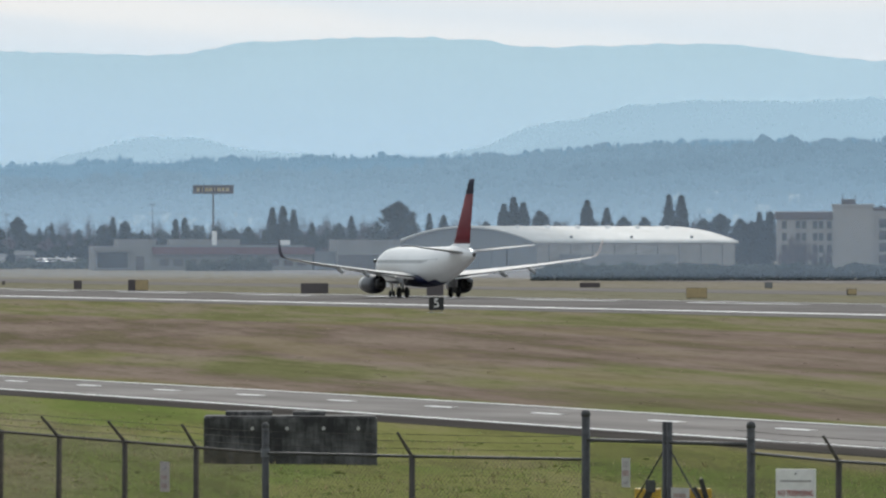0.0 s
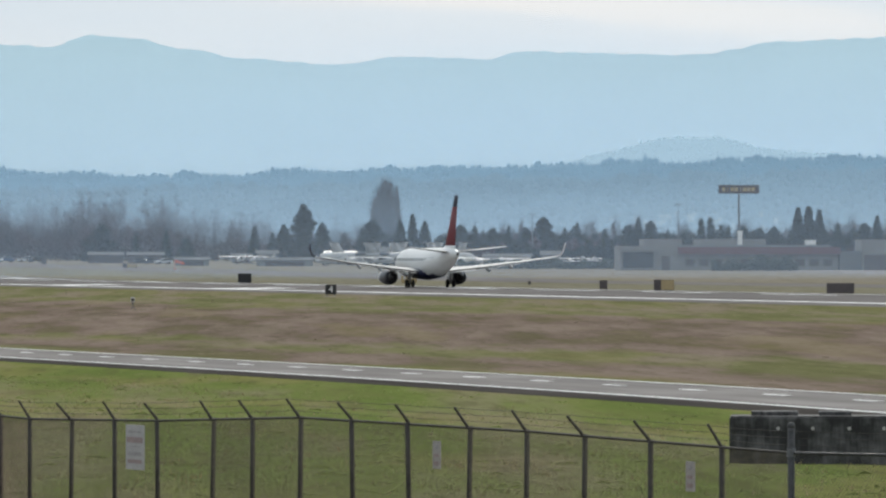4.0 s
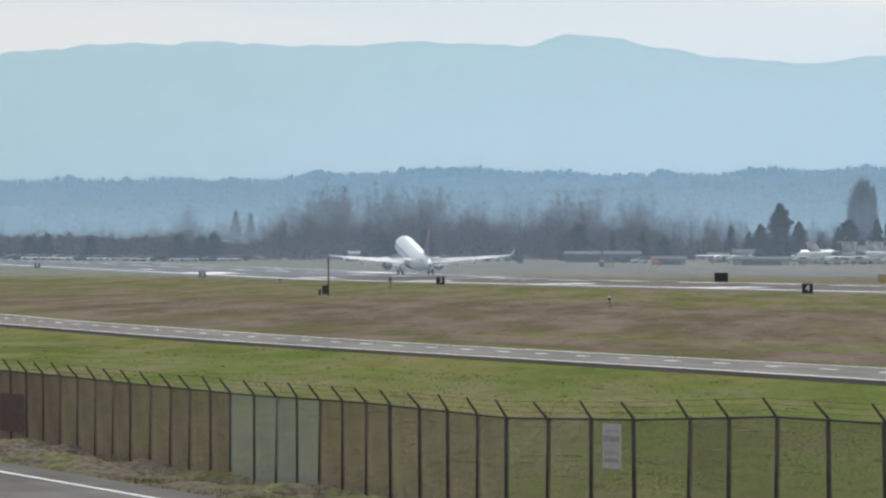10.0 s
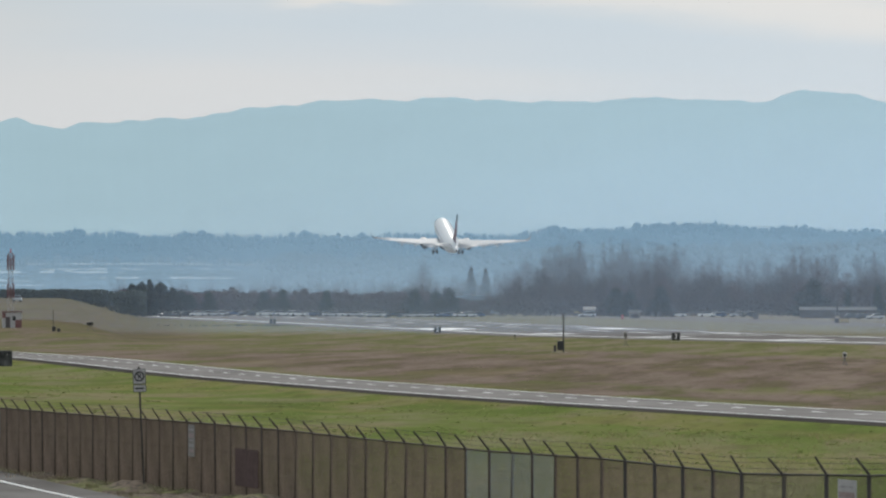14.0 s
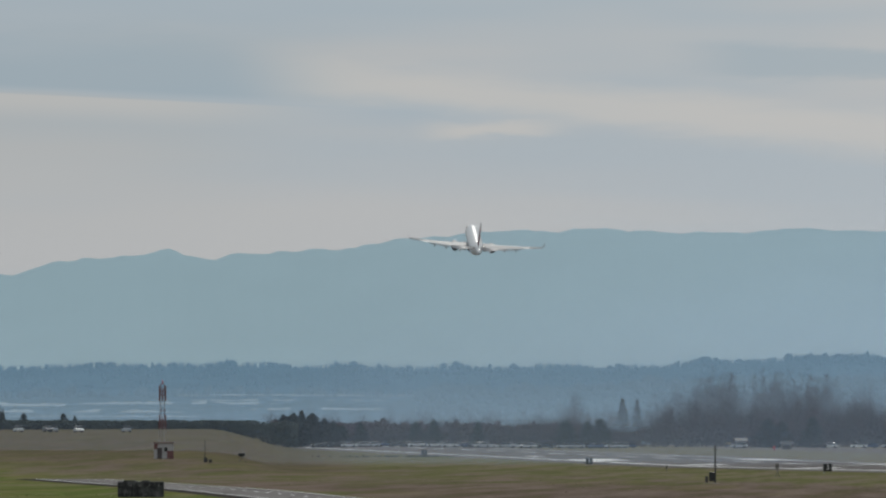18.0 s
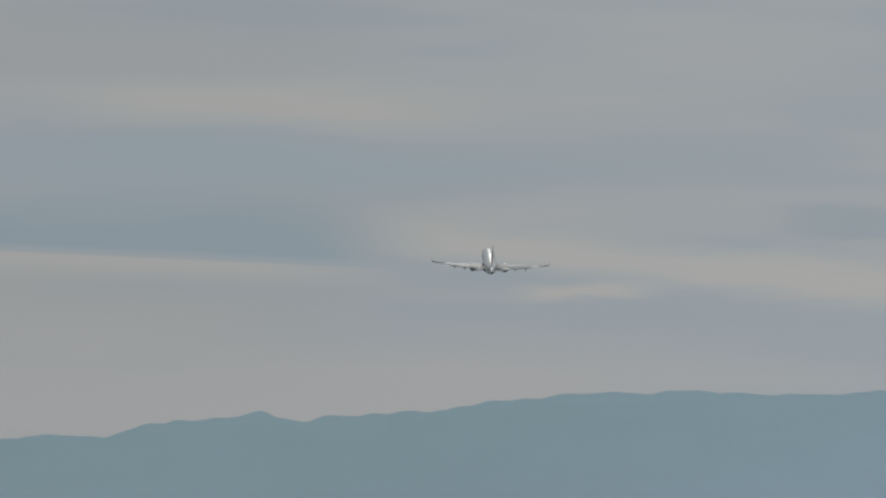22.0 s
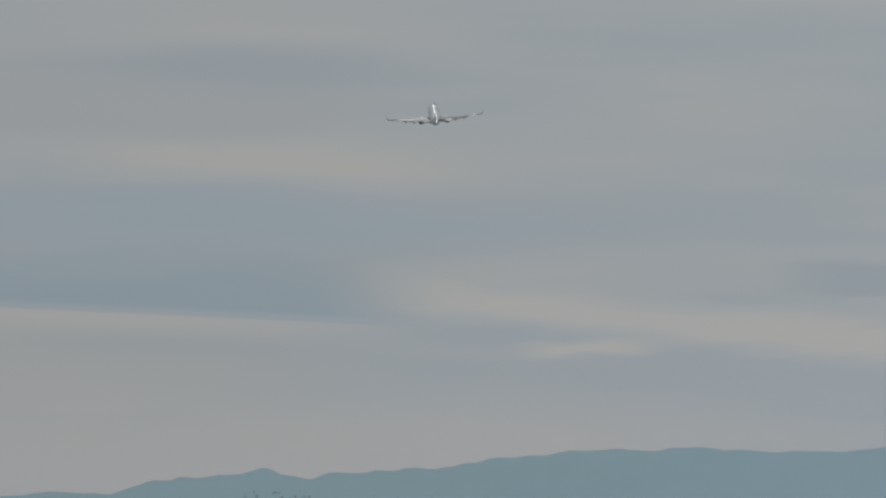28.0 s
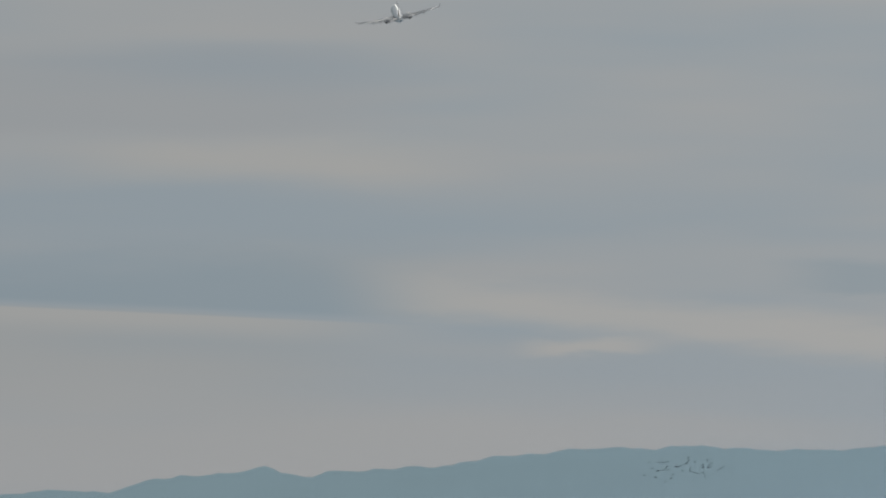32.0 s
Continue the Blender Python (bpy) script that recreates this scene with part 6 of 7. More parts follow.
def weather_pole():
    x, y, _ = polar(deg(-1197), 1150)
    p = thing("weather_pole", "thin dark instrument pole with equipment boxes on the grass", "pole", pose(x, y, gz(x, y), 0, 0, -8))
    part("pole", tube(bmesh.new(), (0.35, 0, -0.2), (0.35, 0, 4.9), 0.11, 0.08, 8), M["dark_metal"], p)
    part("equipment_box", box(bmesh.new(), -0.1, 0.1, 0.25, 0.7, 0.5, 1.2, 0.04), M["dark_metal"], p, "dark equipment box")
    part("side_box", box(bmesh.new(), -0.75, 0, 0.1, 0.35, 0.35, 0.8, 0.03), M["wall_dark"], p)
    part("base_pad", box(bmesh.new(), -0.1, 0, -0.1, 2.0, 1.2, 0.14), M["concrete"], p)
    part("top_bracket", box(bmesh.new(), 0.35, 0, 4.3, 0.5, 0.1, 0.08), M["dark_metal"], p)


weather_pole()


def field_unit(u, v_base, label, colour="dark_metal", h=1.2, w=0.7):
    dist = 15800 * (EYE - 0.05) / (v_base - 448)
    x, y, _ = polar(deg(u), dist)
    f = thing("field_unit", label, "equipment", pose(x, y, gz(x, y), 0, 0, -8))
    for k in range(3):
        q = k * 2.094
        part("leg", tube(bmesh.new(), (w * 0.5 * math.cos(q), w * 0.5 * math.sin(q), -0.08), (0, 0, h * 0.55), 0.035, 0.03, 6), M["galv"], f)
    part("mount", tube(bmesh.new(), (0, 0, h * 0.5), (0, 0, h * 0.62), 0.05, 0.05, 8), M["galv"], f)
    part("head", box(bmesh.new(), 0, 0, h * 0.58, w * 0.7, 0.4, h * 0.42, 0.12), M[colour], f)
    part("lens", tube(bmesh.new(), (0, -0.2, h * 0.78), (0, -0.3, h * 0.78), 0.14, 0.12, 10), M["glass"], f)
    return f


field_unit(-1082.7, 515, "slim dull grey runway visibility sensor on the grass", "sign_dull", 2.1, 0.75)
field_unit(-695, 546, "small pale white light unit on the grass", "sign_faded", 1.3, 0.55)
field_unit(-1278, 505, "small pale light unit on the grass", "concrete", 1.0, 0.6)
def marker_pole():
    x, y, _ = polar(4.733, 1480)
    p = thing("marker_pole", "thin grey pole with a small box on the embankment", "pole", pose(x, y, gz(x, y)))
    part("pole", tube(bmesh.new(), (0, 0, -0.3), (0, 0, 3.6), 0.07, 0.05, 8), M["galv_old"], p)
    part("box", box(bmesh.new(), 0.1, -0.1, 0.0, 0.6, 0.4, 0.8, 0.04), M["dark_metal"], p)
    part("box", box(bmesh.new(), 0.9, 0.0, -0.1, 0.5, 0.4, 0.6, 0.04), M["dark_metal"], p)


marker_pole()
field_unit(-2030, 505, "small dark field box on the embankment", "dark_metal", 1.5, 1.6)


def guide_sign(u, v_base, wpx, hpx, face, label, dark_end=0.0):
    """Lit taxiway guidance sign: a long cabinet on short legs."""
    dist = 15800 * (EYE - 0.45) / (v_base - 448)
    x, y, _ = polar(deg(u), dist)
    w, h = wpx / 15800 * dist, hpx / 15800 * dist
    s = thing("taxiway_sign", label, "sign", pose(x, y, gz(x, y), 0, 0, -deg(u)), "taxiway signs")
    part("cabinet", box(bmesh.new(), 0, 0.25, 0.12, w, 0.45, h - 0.12, 0.04), M["wall_dark"], s, "sign cabinet")
    f0 = -w / 2 + w * dark_end
    part("face", box(bmesh.new(), (f0 + w / 2) / 2, 0.01, 0.18, w / 2 - f0 - 0.06, 0.03, h - 0.24, 0.01), M[face], s, "sign face")
    for dx in (-0.35, 0.35):
        part("leg", tube(bmesh.new(), (dx * w, 0.25, -0.1), (dx * w, 0.25, 0.16), 0.05), M["galv"], s)
    return s


for u, vb, wp, hp, face, lab, dk in ((138, 514, 14, 17, "wall_dark", "small dark round-topped taxiway light box", 0), (245, 518, 36, 21, "tan", "faded yellow taxiway sign with a dark end", 0.35), (557, 522, 49, 20, "wall_dark", "dark backed taxiway sign beyond the runway", 0.6),
                                     (569, 521, 22, 17, "tan", "faded tan taxiway sign on grass", 0.1), (770, 526, 30, 22, "wall_dark", "brown-grey taxiway sign back", 0.0), (1233, 528, 37, 21, "tan", "faded yellow taxiway sign on grass", 0.0), (1044, 510, 36, 10, "wall_dark", "low dark sign seen from behind", 0),
                                     (1360, 511, 14, 12, "wall_grey", "small grey airfield box on grass", 0), (1507, 523, 18, 13, "tan", "small tan airfield sign on grass", 0.1), (-497, 504, 24, 18, "sign_black", "black taxiway sign beyond the runway", 0.0), (-206, 502, 28, 15, "tan", "tan taxiway sign beyond the runway", 0.0),
                                     (-700, 487, 26, 9, "tan", "low tan sign beyond the runway", 0.3), (-852, 484, 9, 11, "wall_dark", "small dark airfield marker on grass", 0), (7, 504, 5, 7, "wall_dark", "small dark airfield marker on grass", 0), (-1330, 479, 17, 10, "tan", "faded yellow sign beyond the runway", 0.0),
                                     (-1166, 480, 18, 12, "tan", "faded tan sign beyond the runway", 0.0), (-1011, 481, 8, 9, "wall_dark", "small dark marker beyond the runway", 0), (-1088, 484, 4, 9, "sign_red", "small red marker post", 0)):
    guide_sign(u, vb, wp, hp, face, lab, dk)


def windcone():
    x, y, _ = polar(deg(-620), 1950)
    w = thing("wind_cone", "orange wind cone on a short mast", "windsock", pose(x, y, gz(x, y)))
    part("mast", tube(bmesh.new(), (0, 0, -0.1), (0, 0, 2.6), 0.07), M["orange"], w)
    part("sock", loft(bmesh.new(), [[(0.1 + 0.0, 0.4 * math.cos(a), 2.3 + 0.4 * math.sin(a)) for a in (0, 1.05, 2.1, 3.14, 4.2, 5.24)], [(2.0, 0.2 * math.cos(a), 1.7 + 0.2 * math.sin(a)) for a in (0, 1.05, 2.1, 3.14, 4.2, 5.24)]]), M["orange"], w)
    part("base", box(bmesh.new(), 0, 0, -0.1, 1.6, 1.2, 0.4, 0.1), M["concrete"], w)


windcone()


# ---- parked vehicles along the trees ----
CAR_PAINTS = [mat("car_" + n_, c_, 0.3, 0.2, vary=0.08, grain=1, patch=0.3) for n_, c_ in (("white", (0.8, 0.8, 0.8)), ("silver", (0.5, 0.51, 0.53)), ("black", (0.03, 0.03, 0.035)), ("blue", (0.05, 0.09, 0.2)), ("red", (0.3, 0.03, 0.03)))]


def side_profile(name, pts, width, material, bevel=0.06):
    """A body pressed from a side outline (y, z) and rounded; length lies along y."""
    bm = bmesh.new()
    loft(bm, [[(-width / 2, y, z) for y, z in pts], [(width / 2, y, z) for y, z in pts]])
    if bevel:
        bmesh.ops.bevel(bm, geom=list(bm.edges), offset=bevel, segments=2, affect="EDGES", profile=0.6, clamp_overlap=True)
    me = bpy.data.meshes.new(name)
    bm.to_mesh(me)
    bm.free()
    me.materials.append(material)
    return me


def wheel_mesh(r, w):
    bm = bmesh.new()
    tube(bm, (-w / 2, 0, 0), (w / 2, 0, 0), r, r, 16)
    me = bpy.data.meshes.new("wheel")
    bm.to_mesh(me)
    bm.free()
    me.materials.append(M["rubber"])
    return me


WHEEL = wheel_mesh(0.34, 0.22)


def parked_kinds():
    kinds = []
    for k, paint in enumerate(CAR_PAINTS):
        lower = side_profile("body", [(-2.2, 0.35), (2.2, 0.35), (2.25, 0.7), (1.9, 0.9), (-2.1, 0.95), (-2.25, 0.7)], 1.75, paint)
        cabin = side_profile("cabin", [(-1.9, 0.92), (1.0, 0.92), (0.35, 1.42), (-1.4, 1.45)], 1.55, M["glass"])
        roof = side_profile("roof", [(-1.4, 1.43), (0.35, 1.40), (0.3, 1.47), (-1.35, 1.5)], 1.5, paint, 0.02)
        kinds.append(("parked_car", "car", (lower, cabin, roof), ("body", "cabin", "roof"), 1.35))
    rv = side_profile("body", [(-3.6, 0.5), (3.3, 0.5), (3.5, 1.3), (3.2, 1.5), (3.6, 2.3), (3.4, 2.95), (-3.6, 2.95)], 2.4, CAR_PAINTS[0])
    glass = side_profile("windscreen", [(3.1, 1.5), (3.28, 1.5), (3.55, 2.2), (3.4, 2.2)], 2.2, M["glass"], 0.01)
    stripe = side_profile("side_stripe", [(-3.5, 1.3), (2.9, 1.3), (2.9, 1.55), (-3.5, 1.55)], 2.43, M["sign_grey"], 0.0)
    kinds.append(("motorhome", "motorhome", (rv, glass, stripe), ("body", "windscreen", "side_stripe"), 2.2))
    return kinds


KINDS = parked_kinds()
rnd = random.Random(31)
NAMES = ("white", "silver", "black", "dark blue", "red")


def park(u, dist, k, turn):
    name, cat, meshes, names, wy = KINDS[k]
    x, y, _ = polar(deg(u), dist)
    lab = ("%s parked car below bare trees" % NAMES[k]) if k < 5 else "white motorhome parked below bare trees"
    c = thing(name, lab, cat, pose(x, y, gz(x, y), 0, 0, turn), "vehicles parked along the trees")
    for nm, me in zip(names, meshes):
        piece(nm, me, c)
    for sx in (-1, 1):
        for sy in (-1, 1):
            piece("wheel", WHEEL, c, pose(sx * 0.78, sy * wy, 0.34))


for u0, u1, step_u, dist in ((-1895, -1340, 11, 2400), (-1010, -835, 17, 2400), (-1150, -1138, 20, 2390), (-680, -640, 18, 2290), (-340, -160, 16, 2270), (60, 165, 13, 2120), (20, 150, 17, 2230)):
    u = u0
    while u < u1:
        if rnd.random() < 0.78:
            park(u, dist + rnd.uniform(-8, 8), rnd.choice((0, 0, 0, 1, 1, 1, 2, 2, 3)), rnd.choice((80, 95, 100, 270, -5 + 90)) + rnd.uniform(-8, 8))
        u += step_u * rnd.uniform(0.75, 1.3)
for u, dist in ((-2340, 2380), (-2300, 2390), (-2215, 2380), (-2400, 2370)):
    park(u, dist, rnd.choice((0, 1, 2)), 92)


# ---- light aircraft parked across the field ----
def light_aircraft_meshes():
    def ring(y, z, rx, rz, n=10):
        return [(rx * math.cos(2 * math.pi * k / n), y, z + rz * math.sin(2 * math.pi * k / n)) for k in range(n)]

    def keep(bm, material):
        me = bpy.data.meshes.new("light_aircraft_part")
        bm.to_mesh(me)
        bm.free()
        me.materials.append(material)
        return me
    hull = loft(bmesh.new(), [ring(3.0, 1.1, 0.25, 0.25), ring(2.5, 1.15, 0.5, 0.45), ring(1.0, 1.35, 0.58, 0.7), ring(-0.5, 1.4, 0.5, 0.65), ring(-4.2, 1.35, 0.12, 0.2)])
    wing = loft(bmesh.new(), [[(x, y, z + 2.0) for y, z in ((1.0, 0.0), (0.5, 0.12), (-0.6, 0.0), (0.5, -0.05))] for x in (-5.4, 0, 5.4)])
    tail = loft(bmesh.new(), [[(x, y - 3.9, 1.45 + z) for y, z in ((0.4, 0.0), (0.0, 0.05), (-0.5, 0.0))] for x in (-1.7, 1.7)])
    fin = loft(bmesh.new(), [[(s * 0.06, y, z) for s, y, z in ((0, -3.0, 1.5), (1, -3.6, 1.5), (0, -4.3, 1.5), (-1, -3.6, 1.5))], [(s * 0.04, y, z) for s, y, z in ((0, -4.0, 2.6), (1, -4.2, 2.6), (0, -4.6, 2.6), (-1, -4.2, 2.6))]])
    glass = loft(bmesh.new(), [[(x * 0.6, y, z) for y, z in ((1.5, 1.55), (0.9, 1.98), (-0.5, 1.98), (-0.6, 1.6))] for x in (-1, 1)])
    leg = tube(bmesh.new(), (0, 0, 0.15), (0, 0, 1.0), 0.05, 0.06, 6)
    tyre = tube(bmesh.new(), (-0.07, 0, 0.19), (0.07, 0, 0.19), 0.19, 0.19, 12)
    prop = box(bmesh.new(), 0, 3.08, 0.2, 0.14, 0.04, 1.8, 0.01)
    return {"fuselage": keep(hull, M["aged_white"]), "wing": keep(wing, M["aged_white"]), "tailplane": keep(tail, M["aged_white"]), "fin": keep(fin, M["aged_white"]),
            "cabin_glass": keep(glass, M["glass"]), "gear_leg": keep(leg, M["bare_metal"]), "wheel": keep(tyre, M["rubber"]), "propeller": keep(prop, M["dark_metal"])}


LIGHT = light_aircraft_meshes()
rnd = random.Random(52)
for u, dist in ((-352, 2190), (-322, 2245), (-298, 2195), (-270, 2250), (-250, 2200), (-222, 2240), (-196, 2190), (-170, 2235), (-140, 2195), (-118, 2170), (-85, 2160), (-505, 2260), (-470, 2265), (-50, 2125), (-15, 2130), (72, 2150), (104, 2155), (132, 2148)):
    x, y, _ = polar(deg(u), dist)
    c = thing("light_aircraft", "small white high-wing aircraft parked across the field", "aircraft", pose(x, y, gz(x, y), 0, 0, rnd.choice((20, 70, 110, 160, 200, 250, 300)) + rnd.uniform(-15, 15)), "parked light aircraft")
    for nm in ("fuselage", "wing", "tailplane", "fin", "cabin_glass", "propeller"):
        piece(nm, LIGHT[nm], c)
    for lx, ly in ((-1.1, 0.0), (1.1, 0.0), (0.0, 2.2)):
        piece("gear_leg", LIGHT["gear_leg"], c, pose(lx, ly, 0))
        piece("wheel", LIGHT["wheel"], c, pose(lx, ly, 0))


def business_jet_meshes():
    def ring_at(y, z, rx, rz, n=12, x=0.0):
        return [(x + rx * math.cos(2 * math.pi * k / n), y, z + rz * math.sin(2 * math.pi * k / n)) for k in range(n)]

    def keep(bm, material, name):
        me = bpy.data.meshes.new(name)
        bm.to_mesh(me)
        bm.free()
        me.materials.append(material)
        me.shade_smooth()
        return me
    hull = loft(bmesh.new(), [ring_at(8.4, 1.7, 0.1, 0.1), ring_at(7.4, 1.85, 0.7, 0.65), ring_at(5.4, 2.1, 1.05, 1.1), ring_at(-2.0, 2.15, 1.1, 1.15), ring_at(-5.5, 2.4, 0.75, 0.8), ring_at(-8.2, 2.75, 0.15, 0.2)])
    wing = loft(bmesh.new(), [[(x, y0 - c * a, z + h) for a, h in ((0, 0), (0.35, 0.1), (1, 0), (0.4, -0.06))] for x, y0, c, z in ((-7.6, -1.6, 1.1, 1.75), (0, 1.9, 3.2, 1.35), (7.6, -1.6, 1.1, 1.75))])
    fin = loft(bmesh.new(), [[(0.12 * q, y0 - c * a, z) for a, q in ((0, 0), (0.4, 1), (1, 0), (0.4, -1))] for y0, c, z in ((-4.6, 3.4, 2.9), (-6.6, 2.3, 5.6))])
    tail = loft(bmesh.new(), [[(x, y0 - c * a, 5.6 + h) for a, h in ((0, 0), (0.35, 0.06), (1, 0), (0.4, -0.04))] for x, y0, c in ((-3.0, -7.4, 0.8), (0, -6.5, 1.7), (3.0, -7.4, 0.8))])
    pod = loft(bmesh.new(), [ring_at(-2.6, 2.9, 0.42, 0.42, 10), ring_at(-3.6, 2.9, 0.5, 0.5, 10), ring_at(-5.2, 2.95, 0.35, 0.35, 10)])
    glass = loft(bmesh.new(), [ring_at(7.2, 2.1, 0.62, 0.45, 10), ring_at(6.4, 2.4, 0.85, 0.6, 10)])
    leg = tube(bmesh.new(), (0, 0, 0.2), (0, 0, 1.4), 0.08, 0.08, 6)
    tyre = tube(bmesh.new(), (-0.14, 0, 0.32), (0.14, 0, 0.32), 0.32, 0.32, 12)
    return (("fuselage", keep(hull, M["aged_white"], "fuselage"), ((0, 0, 0),)), ("wing", keep(wing, M["aged_white"], "wing"), ((0, 0, 0),)), ("fin", keep(fin, M["aged_white"], "fin"), ((0, 0, 0),)),
            ("tailplane", keep(tail, M["aged_white"], "tailplane"), ((0, 0, 0),)), ("engine", keep(pod, M["galv"], "engine"), ((-1.5, 0, 0), (1.5, 0, 0))), ("windscreen", keep(glass, M["glass"], "windscreen"), ((0, 0, 0),)),
            ("gear_leg", keep(leg, M["bare_metal"], "gear_leg"), ((-1.5, -0.8, 0), (1.5, -0.8, 0), (0, 5.6, 0))), ("wheel", keep(tyre, M["rubber"], "wheel"), ((-1.5, -0.8, 0), (1.5, -0.8, 0), (0, 5.6, 0))))


BIZ = business_jet_meshes()
for u, dist, turn in ((-318, 2215, 70), (-285, 2225, 250), (-262, 2235, 110), (-232, 2215, 290), (-205, 2228, 60), (-182, 2218, 240), (-150, 2230, 120), (-128, 2210, 300)):
    x, y, _ = polar(deg(u), dist)
    c = thing("business_jet", "white business jet parked among hangars across the field", "aircraft", pose(x, y, gz(x, y), 0, 0, turn), "parked business jets")
    for nm, me, spots in BIZ:
        for p in spots:
            piece(nm, me, c, pose(*p))


# ---- houses far up the valley ----
def house(u, s, w, k):
    x, y, z = hill_point(VALLEY_TOPS, deg(u), s, 2950, 3400, 4, 1.2)
    h = thing("far_house", "tiny pale building far off in the hazy valley", "house", pose(x, y, z + 0.4, 0, 0, k * 37 % 60 - 30), "valley buildings")
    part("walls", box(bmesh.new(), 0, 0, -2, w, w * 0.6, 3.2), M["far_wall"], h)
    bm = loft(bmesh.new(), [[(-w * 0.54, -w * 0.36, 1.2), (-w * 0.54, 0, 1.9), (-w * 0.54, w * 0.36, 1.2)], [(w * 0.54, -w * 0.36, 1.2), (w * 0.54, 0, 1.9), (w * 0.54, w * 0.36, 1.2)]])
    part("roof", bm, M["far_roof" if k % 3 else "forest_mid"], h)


rnd = random.Random(8)
for k in range(48):
    u, s = rnd.choice(((rnd.uniform(100, 480), rnd.uniform(0.2, 0.42)), (rnd.uniform(240, 345), rnd.uniform(0.22, 0.4)), (rnd.uniform(1180, 1420), rnd.uniform(0.2, 0.45))))
    house(u, s, rnd.uniform(0.8, 2.0), k)


# ---- signs on the fence and beside the road ----
def fence_board(right, z, w, h, label, rows, name="fence_sign", board="sign_faded", push=0.05):
    """A board wired to the road side of the fence at that bearing."""
    p = fence_line(FENCE, right)
    d = fence_line(FENCE, right + 0.04) - fence_line(FENCE, right - 0.04)
    turn = math.degrees(math.atan2(d.y, d.x))
    s = thing(name, label, "sign", pose(p.x, p.y, p.z, 0, 0, turn) @ pose(0, -push, 0))
    part("board", box(bmesh.new(), 0, 0, z, w, 0.012, h, 0.004), M[board], s)
    for zz, ww, hh, colour in rows:
        part("print_bar", box(bmesh.new(), 0, -0.011, z + zz * h, ww * w, 0.004, hh * h, 0.0), M[colour], s)
    return s


LINES = ((0.82, 0.7, 0.05, "sign_grey"), (0.60, 0.85, 0.13, "sign_pink"), (0.50, 0.5, 0.03, "sign_grey"), (0.31, 0.75, 0.09, "sign_grey"), (0.14, 0.75, 0.09, "sign_pink"))
SMALL = ((0.72, 0.55, 0.16, "sign_grey"), (0.42, 0.6, 0.12, "sign_pink"), (0.12, 0.6, 0.16, "sign_pink"))
fence_board(9.843, 1.02, 1.25, 0.8, "large white warning sign with faded print on the fence", LINES)
fence_board(5.632, 0.98, 0.95, 0.86, "white warning sign with faded print on the fence", LINES, board="sign_dull")
fence_board(4.386, 0.98, 1.2, 0.86, "white warning sign with faded print on the fence", LINES, board="sign_dull")
fence_board(5.987, 0.35, 4.2, 0.98, "rust-brown board fixed to the fence", (), "fence_board", "board_brown", 0.06)
fence_board(11.780, 1.22, 0.44, 0.44, "small faded pink and white plate on the fence", SMALL, "fence_plate", "plate_dull")
fence_board(13.409, 1.22, 0.40, 0.44, "small faded pink and white plate on the fence", SMALL, "fence_plate", "plate_dull")


def gate_boards():
    a, b = Vector(polar(16.09, 122.8, 0.9)), Vector(polar(17.149, 119.6, 0.9))
    d = b - a
    turn = math.degrees(math.atan2(d.y, d.x))
    for t, z, w, h, lab, rows in ((0.27, 1.50, 0.20, 0.40, "narrow white and red notice on the gate", ((0.68, 0.6, 0.2, "sign_grey"), (0.38, 0.75, 0.2, "sign_pink"), (0.1, 0.6, 0.12, "sign_grey"))),
                                  (0.60, 1.22, 0.42, 0.30, "pale notice low on the gate", ((0.55, 0.7, 0.2, "sign_pink"), (0.2, 0.7, 0.15, "sign_pink"))),
                                  (0.42, 1.45, 0.22, 0.16, "grey lock plate at the middle of the gate", ())):
        p = a + d * t
        s = thing("gate_notice", lab, "sign", pose(p.x, p.y, p.z, 0, 0, turn) @ pose(0, -0.06, 0))
        part("board", box(bmesh.new(), 0, 0, z, w, 0.012, h, 0.003), M["galv_old" if "lock" in lab else "sign_faded"], s)
        for zz, ww, hh, colour in rows:
            part("print_bar", box(bmesh.new(), 0, -0.01, z + zz * h, ww * w, 0.004, hh * h), M[colour], s)
    # the sign with the readable warning
    c, e = Vector(polar(17.149, 119.6, 1.02)), Vector(polar(17.71, 116.6, 0.98))
    p = c.lerp(e, 0.78) - Vector((0.28, 0, 0))
    d = e - c
    s = thing("warning_sign", "white metal sign reading no trespassing in red", "sign", pose(p.x, p.y, p.z, 0, 0, -34) @ pose(0, -0.12, 0))
    part("board", box(bmesh.new(), 0, 0, 1.10, 0.55, 0.012, 0.68, 0.006), M["sign_white"], s)
    text_part("warning_text", "NO TRESPASSING", 0.061, "warning_red", s, pose(0, -0.012, 1.46, 90) @ Matrix.Diagonal((1, 1.75, 1, 1)), depth=0.003)
    for z, w in ((1.61, 0.42), (1.33, 0.3), (1.24, 0.4)):
        part("print_bar", box(bmesh.new(), 0, -0.01, z, w, 0.004, 0.022), M["sign_grey"], s)
    part("bolt", tube(bmesh.new(), (0, 0, 1.72), (0, -0.02, 1.72), 0.012, 0.012, 8), M["dark_metal"], s)


gate_boards()


